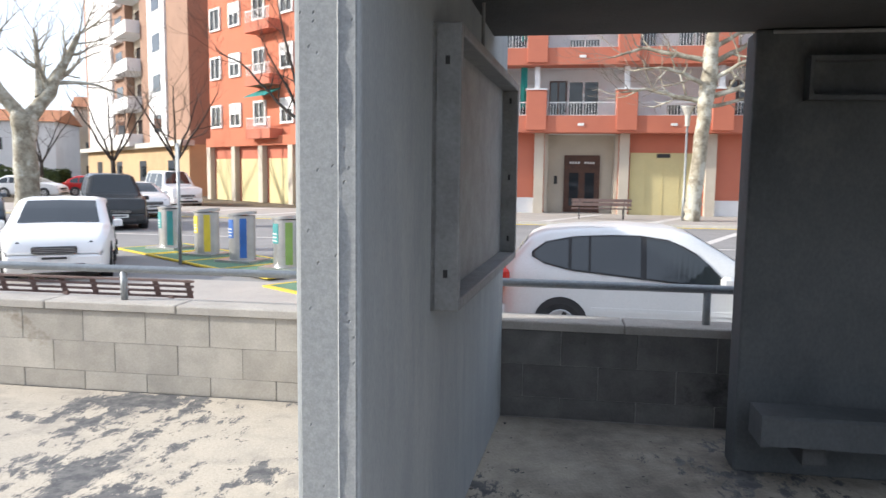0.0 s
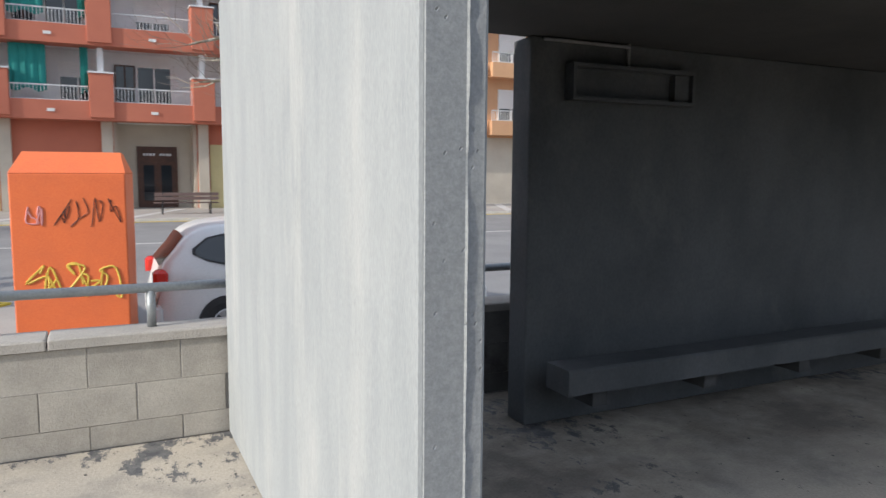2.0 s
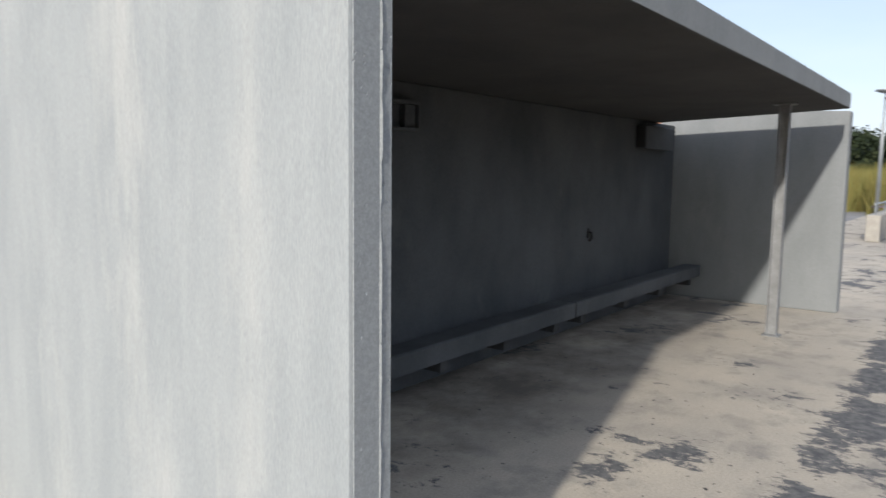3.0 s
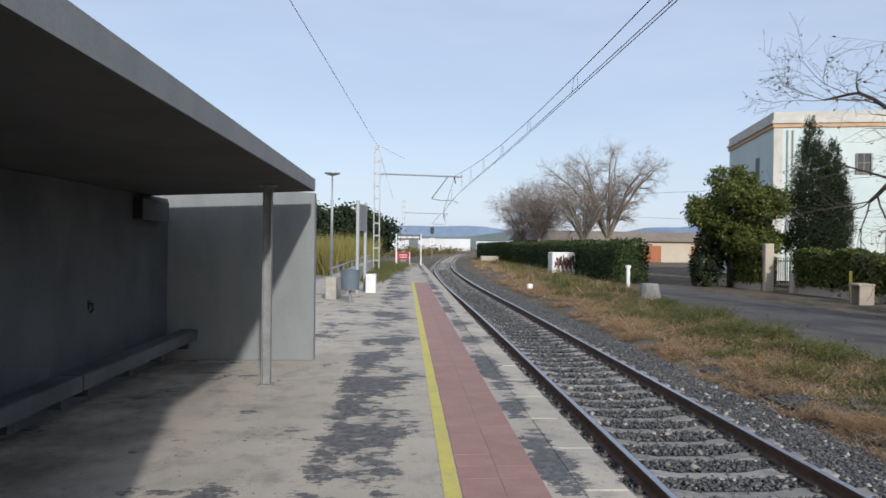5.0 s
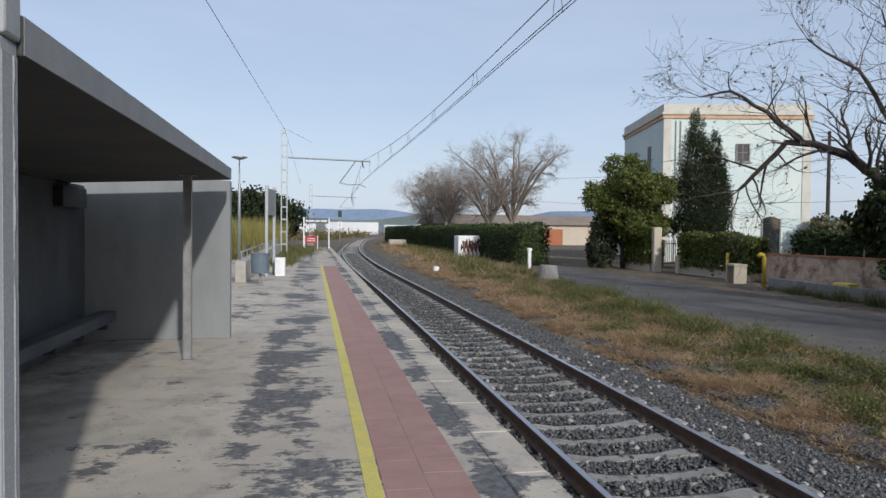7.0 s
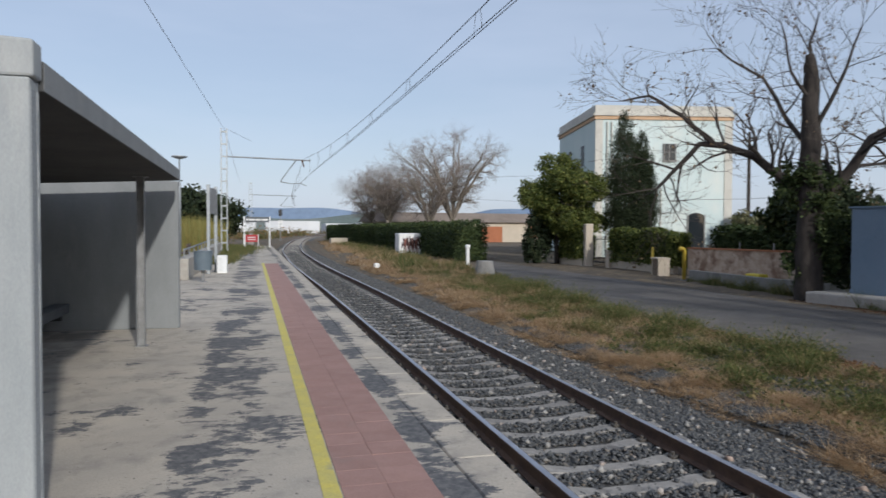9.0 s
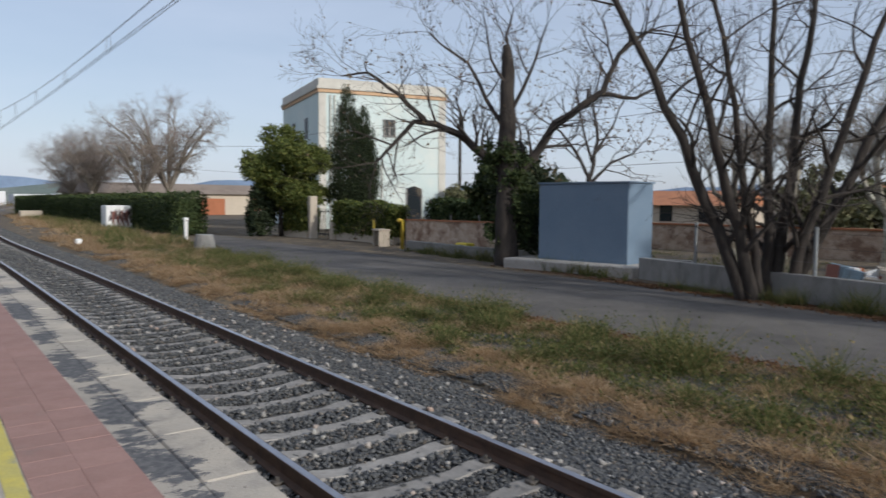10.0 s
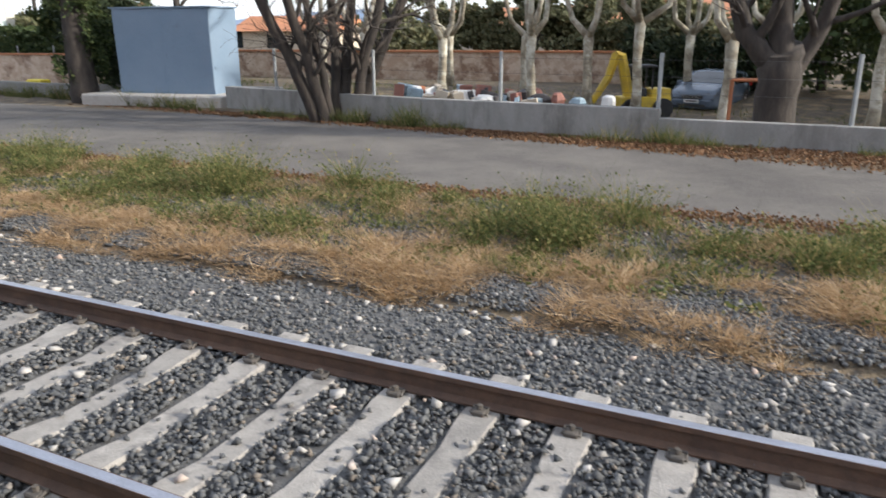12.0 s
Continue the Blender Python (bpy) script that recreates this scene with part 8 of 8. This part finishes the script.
for a, b in (((0, 0, 0), (0, 0, 1.6)), ((1.0, 0, 0), (1.0, 0, 1.6)), ((0, 0, 1.6), (1.0, 0, 1.6)), ((0, 0, 0.5), (1.0, 0, 0.5)), ((0, 0.8, 0), (0, 0.8, 1.6)), ((0, 0, 1.6), (0, 0.8, 1.6))):
    s = Shape()
    s.tube([a, b], 0.05, 6)
    part("bar", s, "shed_door", fr)
# fence posts and wires on the wall
fc = thing("wire_fence", "galvanised fence posts with thin wires on the low wall", "fence")
for k in range(9):
    x = 7.8 - 3.7 * k
    y = float(np.interp(x, [-40, -3.35, 2.5, 6, 10], [-15.9, -16.2, -16.5, -17.1, -17.9]))
    s = Shape()
    s.tube([(x, y, -0.3), (x, y, 1.1)], 0.045, 8)
    part("post", s, "galv", fc)
for z in (0.25, 0.6, 0.95):
    s = Shape()
    s.tube([(7.8, -17.45, z), (2.5, -16.5, z), (-3.35, -16.2, z), (-22, -16.05, z)], 0.004, 3)
    part("wire", s, "wire", fc)
for k in range(6):
    s = Shape()
    x = 27.5 - 2.1 * k
    s.tube([(x, -21.9 - 0.17 * k, -0.7), (x, -21.9 - 0.17 * k, 1.0)], 0.035, 6)
    part("post", s, "galv", fc)
# houses beyond the yard
for x, y, w, d, h, rz in ((28.5, -48, 8, 6, 2.3, 10), (14, -56, 12, 8, 2.5, -5), (2, -60, 14, 9, 3.0, 0), (-14, -60, 12, 8, 3.4, 5)):
    hs = thing("yard_house", "low house with an orange tiled roof beyond the yard", "house", "houses beyond the yard", at=(x, y, -0.7), rz=rz)
    facade_bar(hs, "wall", "shed_wall", (-w / 2, w / 2, -d / 2, d / 2, 0, h))
    s = Shape()
    s.prism([(-d / 2 - 0.5, h - 0.1), (0, h + d * 0.17), (d / 2 + 0.5, h - 0.1)], "x", -w / 2 - 0.4, w / 2 + 0.4)
    part("roof", s, "terracotta", hs)
    for k in range(3):
        facade_bar(hs, "window", "glass", (-w / 2 + 1.5 + 3 * k, -w / 2 + 2.5 + 3 * k, d / 2 - 0.02, d / 2 + 0.03, 1.0, 2.2))

# ---------------------------------------------------------------- verge
def verge(name, n, x0, x1, ya, yb, h, lean, w, mat, seed, label, patch=1.0, thr=-0.05):
    rng = np.random.default_rng(seed)
    x, u = rng.uniform(x0, x1, n), rng.uniform(0, 1, n)
    lo, hi = np.interp(x, *ya), np.interp(x, *yb)
    y = lo + (hi - lo) * u
    keep = np.array([noise.noise((a * 0.55 * patch, b * 0.9 * patch, seed * 3.1)) + 0.5 * noise.noise((a * 1.9 * patch, b * 2.3 * patch, seed)) > thr for a, b in zip(x, y)])
    edge = np.array([noise.noise((a * 0.9, 7.7, seed)) + 0.6 * noise.noise((a * 2.7, 1.7, seed)) for a in x])
    keep &= (u > 0.16 + 0.3 * edge) & (u < 0.92 + 0.12 * edge)
    x, y = x[keep], y[keep]
    z = np.array([ground_z(a, b) for a, b in zip(x, y)]) - 0.01
    hh = np.array([0.45 + 1.5 * max(0, 0.35 + noise.noise((a * 1.6, b * 1.6, seed * 1.7)) + 0.5 * noise.noise((a * 4.5, b * 4.5, seed))) for a, b in zip(x, y)])
    bl = blades(np.stack([x, y, z], 1), h, lean, w, rng)
    bl[:, 2] = bl[:, 0] * 0.5 + bl[:, 1] * 0.5 + (bl[:, 2] - (bl[:, 0] + bl[:, 1]) * 0.5) * hh[:, None]
    return tagged(new(name, soup(name, bl, 3, mat)), label, "grass", kind="stuff")


XS = [-12, 0, 10, 20, 30, 45, 70, 120]
STRAW_IN, STRAW_OUT = [-5.3, -5.35, -5.3, -5.6, -5.6, -5.8, -6.8, -10], [-7.3, -7.1, -7.0, -7.3, -7.8, -9.0, -11, -14]
GREEN_IN, GREEN_OUT = [-6.2, -6.2, -6.2, -6.7, -6.8, -7.4, -9, -11], [-8.7, -9.5, -9.7, -10.2, -11.6, -13.6, -13.4, -14]
verge("dry_grass", 80000, -12, 9, (XS, STRAW_IN), (XS, STRAW_OUT), 0.10, 1.6, 0.0055, "straw", 201, "flattened straw-coloured dry grass beside the ballast", 1.3, 0.0)
verge("dry_grass", 50000, -12, 9, (XS, STRAW_OUT), (XS, GREEN_OUT), 0.11, 1.3, 0.005, "straw", 211, "flattened dry grass among the weeds", 1.8, -0.12)
verge("dry_grass", 60000, 9, 34, (XS, STRAW_IN), (XS, GREEN_OUT), 0.14, 1.4, 0.010, "straw", 202, "straw-coloured dry grass beside the ballast", 1.1, -0.2)
verge("dry_grass", 26000, 34, 118, (XS, STRAW_IN), (XS, GREEN_OUT), 0.3, 0.8, 0.03, "straw", 203, "dry grass on the far verge", 0.5)
verge("green_weeds", 46000, -12, 9, (XS, GREEN_IN), (XS, GREEN_OUT), 0.10, 1.0, 0.006, "grass", 204, "green weeds along the lane", 1.3, -0.15)
verge("green_weeds", 44000, 9, 34, (XS, GREEN_IN), (XS, GREEN_OUT), 0.18, 0.8, 0.010, "grass", 205, "green weeds along the lane", 1.0, 0.02)
verge("green_weeds", 26000, 34, 118, (XS, GREEN_IN), (XS, GREEN_OUT), 0.4, 0.6, 0.03, "grass", 206, "green weeds on the far verge", 0.5)
verge("tall_weeds", 9000, -10, 22, (XS, GREEN_IN), (XS, GREEN_OUT), 0.36, 0.35, 0.006, "grass", 207, "tall thin weeds standing in the verge", 1.6, 0.3)


def tufts(name, n, per, x0, x1, ya, yb, r, h, w, mat, seed, label, droop=0.0, thr=0.0, leafy_part=0.0):
    """Heaped clumps: blades that spread from a middle, the inner ones tallest."""
    rng = np.random.default_rng(seed)
    cx, u = rng.uniform(x0, x1, n), rng.uniform(0, 1, n)
    cy = np.interp(cx, *ya) + u * (np.interp(cx, *yb) - np.interp(cx, *ya))
    keep = np.array([noise.noise((a * 0.8, b * 1.1, seed)) > thr for a, b in zip(cx, cy)])
    cx, cy = cx[keep], cy[keep]
    size = rng.uniform(0.5, 1.4, len(cx))
    k = rng.integers(0, len(cx), len(cx) * per)
    ang, d = rng.uniform(0, 2 * np.pi, len(k)), np.abs(rng.normal(size=len(k))) * 0.5
    out = np.stack([np.cos(ang), np.sin(ang)], 1)
    bx, by = cx[k] + out[:, 0] * d * r * size[k], cy[k] + out[:, 1] * d * r * size[k]
    z = np.array([ground_z(a, b) for a, b in zip(cx, cy)])[k] - 0.01
    hh = h * size[k] * np.clip(1.1 - 0.55 * d, 0.15, 1.1) * rng.uniform(0.4, 1.1, len(k))
    base = np.stack([bx, by, z + hh * droop * rng.uniform(0, 1, len(k))], 1)
    side = np.stack([-out[:, 1], out[:, 0], rng.normal(size=len(k)) * 0.3], 1) * (w * rng.uniform(0.6, 1.4, len(k)))[:, None]
    lean = out * (hh * rng.uniform(0.2, 1.0 + droop * 1.5, len(k)))[:, None] + rng.normal(size=(len(k), 2)) * (hh * 0.35)[:, None]
    tip = base + np.stack([lean[:, 0], lean[:, 1], hh * (1 - droop * rng.uniform(0.3, 1.2, len(k)))], 1)
    tagged(new(name, soup(name, np.stack([base - side, base + side, tip], 1), 3, mat)), label, "grass", kind="stuff")
    if leafy_part:
        m = int(len(k) * leafy_part)
        j = rng.integers(0, len(k), m)
        c = base[j] + (tip - base)[j] * rng.uniform(0.1, 0.85, (m, 1)) + rng.normal(size=(m, 3)) * (0.02, 0.02, 0.012)
        tagged(new("weed_leaves", soup("weed_leaves", leaves(c, 0.023, rng, ratio=0.55), 4, mat)), "small leaves of bushy green weeds", "weeds", kind="stuff")


tufts("dry_grass_tufts", 1200, 150, -12, 18, (XS, STRAW_IN), (XS, STRAW_OUT), 0.32, 0.15, 0.0038, "straw", 221, "heaped tufts of straw-coloured dry grass", 0.72, -0.02)
tufts("dry_grass_tufts", 600, 60, 18, 45, (XS, STRAW_IN), (XS, STRAW_OUT), 0.35, 0.24, 0.010, "straw", 222, "heaped tufts of straw-coloured dry grass", 0.5, -0.12)
tufts("bushy_weeds", 520, 150, -12, 18, (XS, [v - 0.5 for v in GREEN_IN]), (XS, GREEN_OUT), 0.34, 0.32, 0.0045, "grass", 223, "bushy clumps of green weeds along the lane", 0.2, 0.13, 1.6)
tufts("bushy_weeds", 330, 240, -12, 26, (XS, [v + 1.7 for v in GREEN_OUT]), (XS, [v + 0.1 for v in GREEN_OUT]), 0.38, 0.54, 0.0045, "grass", 225, "tall bushy weeds beside the asphalt", 0.15, 0.12, 1.8)
tufts("bushy_weeds", 300, 70, 18, 45, (XS, GREEN_IN), (XS, GREEN_OUT), 0.35, 0.32, 0.010, "grass", 224, "bushy clumps of green weeds along the lane", 0.15, 0.0)
# broad-leaved weeds creeping between the blades
rng_np = np.random.default_rng(212)
x, u = rng_np.uniform(-12, 26, 60000), rng_np.uniform(0, 1, 60000)
y = np.interp(x, XS, GREEN_IN) + u * (np.interp(x, XS, GREEN_OUT) - np.interp(x, XS, GREEN_IN))
keep = np.array([noise.noise((a * 1.4, b * 1.7, 41)) > 0.02 for a, b in zip(x, y)])
x, y = x[keep], y[keep]
z = np.array([ground_z(a, b) for a, b in zip(x, y)]) + np.abs(rng_np.normal(size=len(x))) * 0.05 + 0.01
tagged(new("leafy_weeds", soup("leafy_weeds", leaves(np.stack([x, y, z], 1), 0.026, rng_np, ratio=0.7), 4, "grass")), "low broad-leaved weeds creeping in the verge", "weeds", kind="stuff")
verge("wall_weeds", 26000, -22, 24, ([-40, -2, 5, 15, 24], [-15.5, -15.5, -16.1, -17.2, -18.2]), ([-40, -2, 5, 15, 24], [-15.95, -16.0, -16.6, -17.9, -18.9]), 0.3, 0.5, 0.01, "grass", 208, "weeds at the foot of the low wall", 1.3, 0.0)
rng_np = np.random.default_rng(210)
n = 26000
x = rng_np.uniform(-22, 16, n)
lo, hi = np.interp(x, [-40, -14, -7.4, -4, 1.3, 5, 15], [-13.1, -13.4, -14.0, -14.5, -15.4, -16.1, -17.0]), np.interp(x, [-40, -2, 5, 15], [-15.8, -16.0, -16.6, -17.6])
y = lo + (hi - lo) * rng_np.uniform(0, 1, n) ** 0.8 + rng_np.normal(size=n) * 0.18
tagged(new("fallen_leaves", soup("fallen_leaves", leaves(np.stack([x, y, np.full(n, -0.745) + rng_np.uniform(0, 0.02, n)], 1), 0.035, rng_np), 4, "litter")), "brown fallen leaves along the lane edge", "fallen leaves", kind="stuff")
x = rng_np.uniform(-12, 12, 12000)
y = -9.62 + rng_np.normal(size=12000) * 0.2
tagged(new("fallen_leaves", soup("fallen_leaves", leaves(np.stack([x, y, np.full(12000, -0.745) + rng_np.uniform(0, 0.02, 12000)], 1), 0.03, rng_np), 4, "litter")), "brown fallen leaves along the verge", "fallen leaves", kind="stuff")
# low weeds on the yard floor and street edge
verge("yard_weeds", 16000, -22, 26, ([-40, 26], [-17.0, -20.5]), ([-40, 26], [-30, -29]), 0.22, 0.6, 0.014, "grass", 209, "sparse weeds on the yard floor", 0.8, 0.05)

# ---------------------------------------------------------------- the distance
s = Shape()
for x, y, w, d, h in ((300, -16, 20, 22, 4.4), (325, -40, 20, 16, 3.6), (300, 8, 16, 18, 4.0), (340, -60, 20, 20, 4.2), (335, 34, 16, 22, 4.6)):
    s.box(x, x + w, y - d / 2, y + d / 2, -1, h)
tagged(part("far_sheds", s, "far_white"), "white industrial sheds far down the line", "industrial building", kind="structure")
s = Shape()
m = 120
ridge = []
for i in range(m + 1):
    a = radians(-75 + 150 * i / m)
    d = 2300
    hgt = 60 + 42 * noise.noise((i * 0.11, 2.0, 0)) + 18 * noise.noise((i * 0.37, 5.0, 0)) - 30 * abs(i - 62) / 60
    ridge += [(d * math.cos(a), d * math.sin(a), -20), (d * math.cos(a) * 1.05, d * math.sin(a) * 1.05, max(8, hgt + 5))]
s.add(ridge, [(2 * i, 2 * i + 2, 2 * i + 3, 2 * i + 1) for i in range(m)])
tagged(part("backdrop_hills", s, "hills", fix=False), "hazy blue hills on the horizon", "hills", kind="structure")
# scrub and bushes between the platform end and the sheds
rng_np = np.random.default_rng(301)
n = 520
x, y = rng_np.uniform(72, 290, n), rng_np.uniform(-75, 70, n)
ty = np.array([track_y(v) for v in x])
keep = (np.abs(y - ty) > 5.0) & ((y > 4) | (x > 150)) & (rng_np.uniform(0, 1, n) < np.where(x > 150, 1.0, 0.5))
x, y = x[keep], y[keep]
k = rng_np.integers(0, len(x), 26000)
size = rng_np.uniform(0.7, 2.2, len(x))[k]
c = np.stack([x[k] + rng_np.normal(size=len(k)) * size * 0.7, y[k] + rng_np.normal(size=len(k)) * size * 0.9, -0.9 + np.abs(rng_np.normal(size=len(k))) * size * 0.55], 1)
tagged(new("distant_scrub", soup("distant_scrub", leaves(c, 0.28, rng_np), 4, "scrub")), "olive and rust brown scrub along the line far off", "scrub", kind="stuff")
s = Shape()
for i in range(61):
    a = radians(-28 + 75 * i / 60)
    hgt = 16 + 14 * noise.noise((i * 0.17, 9.0, 0)) + 26 * smooth(25, 60, i)
    s.v += [(900 * math.cos(a), 900 * math.sin(a), -10), (960 * math.cos(a), 960 * math.sin(a), max(3, hgt))]
s.f += [(2 * i, 2 * i + 2, 2 * i + 3, 2 * i + 1) for i in range(60)]
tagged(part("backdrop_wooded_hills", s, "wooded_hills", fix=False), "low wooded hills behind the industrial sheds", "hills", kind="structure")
sg = thing("railway_signal", "dark railway signal on a mast beside the line", "signal", at=(120, -4.2, -0.6))
s = Shape()
s.cyl(0, 0, 0, 4.6, 0.07, 8)
part("mast", s, "galv", sg)
s = Shape()
s.soft_box(-0.12, 0.12, -0.3, 0.3, 4.2, 5.3, 0.05)
part("head", s, "black_plastic", sg)
for z in (2.2, 2.9):
    s = Shape()
    s.box(-0.05, 0.0, -0.35, 0.35, z, z + 0.55, pose(0, 0, 0))
    part("plate", s, "white_paint", sg)
# a blue bottle lying between platform and rail
s = Shape()
s.tube([(2.55, -1.75, -0.72), (2.7, -1.70, -0.72), (2.75, -1.685, -0.72)], [0.035, 0.035, 0.014], 10)
tagged(part("plastic_bottle", s, "junk_blue", smooth=True), "crushed pale blue plastic bottle on the ballast", "bottle")


# ---------------------------------------------------------------- pieces of the large surfaces
# concrete blocks and coping slabs of the low wall
PITCH = 0.466
COURSES = ((0.0, 0.128, 0.0), (0.131, 0.337, 0.5), (0.340, 0.556, 0.0))
BLOCKS = [Shape().soft_box(-0.2305, 0.2305, 0.0, 0.1, z0, z1, 0.003).mesh("block", M["block"]) for z0, z1, _ in COURSES]
# shade-toned copies of the block meshes for the stretch inside the shelter
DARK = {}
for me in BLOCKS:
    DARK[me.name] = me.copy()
    DARK[me.name].materials[0] = M["block_shaded"]
rng = random.Random(4)
for (z0, z1, shift), me in zip(COURSES, BLOCKS):
    for i in range(-14, 12):
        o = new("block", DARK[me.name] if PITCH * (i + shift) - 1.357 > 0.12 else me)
        o.matrix_world = pose(PITCH * (i + shift) - 1.357 + rng.uniform(-0.002, 0.002), WALL_Y + rng.uniform(-0.001, 0.002), 0, 0, 0, rng.uniform(-0.2, 0.2))
        o.parent = core
rest = Shape()
for z0, z1, shift in COURSES:
    for i in range(-64, -14):
        x = PITCH * (i + shift) - 1.357
        rest.soft_box(x - 0.2305, x + 0.2305, WALL_Y, WALL_Y + 0.1, z0, z1, 0.003)
tagged(part("block_rest", rest, "block", core), "", "", kind="stuff")
COPE = Shape().soft_box(-0.487, 0.487, -0.02, 0.24, 0.0, 0.055, 0.008).mesh("coping_slab", M["coping"])
for i in range(-30, 8):
    o = new("coping_slab", COPE)
    o.matrix_world = pose(0.98 * i - 0.35, WALL_Y, 0.561 + rng.uniform(-0.002, 0.002), 0, rng.uniform(-0.15, 0.15), 0)
    o.parent = core

# red warning tiles
TILE = Shape().soft_box(-0.1445, 0.1445, -0.1445, 0.1445, 0.0, 0.006, 0.0015).mesh("tile", M["red_tile"])
for i in range(-60, 101):
    for j in (0, 1):
        o = new("tile", TILE)
        o.matrix_world = pose(0.29 * i, -0.265 - 0.29 * j, rng.uniform(-0.001, 0.001), rng.uniform(-0.2, 0.2), rng.uniform(-0.2, 0.2), rng.uniform(-0.15, 0.15))
        o.parent = platform
# edge slabs of the platform
SLAB = Shape().soft_box(-0.496, 0.496, 0.0, 0.335, -0.14, 0.003, 0.012).mesh("edge_slab", M["platform"])
for i in range(-24, 62):
    o = new("edge_slab", SLAB)
    o.matrix_world = pose(i + 0.3, EDGE + rng.uniform(-0.008, 0.008), rng.uniform(-0.003, 0.002), rng.uniform(-0.1, 0.1), 0, rng.uniform(-0.15, 0.15))
    o.parent = platform

# sleepers with their rail clips
SL = Shape()
prof = [(-1.3, 0.15, 0.0), (-0.62, 0.15, -0.0), (-0.35, 0.125, -0.035), (0.35, 0.125, -0.035), (0.62, 0.15, 0.0), (1.3, 0.15, 0.0)]
for y, w, z in prof:
    SL.v += [(-w, y, -0.2), (-w * 0.8, y, z - 0.015), (-w * 0.72, y, z), (w * 0.72, y, z), (w * 0.8, y, z - 0.015), (w, y, -0.2)]
SL.f += [(i * 6 + j, i * 6 + j + 1, i * 6 + j + 7, i * 6 + j + 6) for i in range(5) for j in range(5)] + [(5, 4, 3, 2, 1, 0), tuple(30 + k for k in range(6))]
SLEEPER = SL.mesh("sleeper", M["sleeper"])
CL = Shape()
CL.soft_box(-0.045, 0.045, -0.045, 0.045, 0.0, 0.03, 0.008)
CL.cyl(0, 0.0, 0.03, 0.062, 0.018, 6)
CL.tube([(-0.05, 0.03, 0.012), (-0.05, -0.03, 0.03), (0.05, -0.03, 0.03), (0.05, 0.03, 0.012)], 0.011, 5)
CLIP = CL.mesh("rail_clip", M["clip"])
for i in range(-40, 110):
    x = 0.6 * i
    p, d, n = track_frame(x)
    o = new("sleeper", SLEEPER)
    o.matrix_world = pose(x, track_y(x), -0.712 + rng.uniform(-0.004, 0.002), 0, 0, math.degrees(math.atan2(d.y, d.x)) + rng.uniform(-0.6, 0.6))
    o.parent = track
    if -7 < x < 16:
        for u in (0.87 + 0.115, 0.87 - 0.115, -0.87 + 0.115, -0.87 - 0.115):
            c = new("rail_clip", CLIP)
            c.parent = o
            c.matrix_basis = pose(0, u, 0.0, 0, 0, 0 if u in (0.985, -0.755) else 180)
far = Shape()
for i in range(110, 420):
    x = 0.6 * i
    p, d, n = track_frame(x)
    far.box(-0.11, 0.11, -1.3, 1.3, -0.2, 0, pose(x, track_y(x), -0.712, 0, 0, math.degrees(math.atan2(d.y, d.x))))
tagged(part("far_sleepers", far, "sleeper", track, fix=False), kind="stuff")
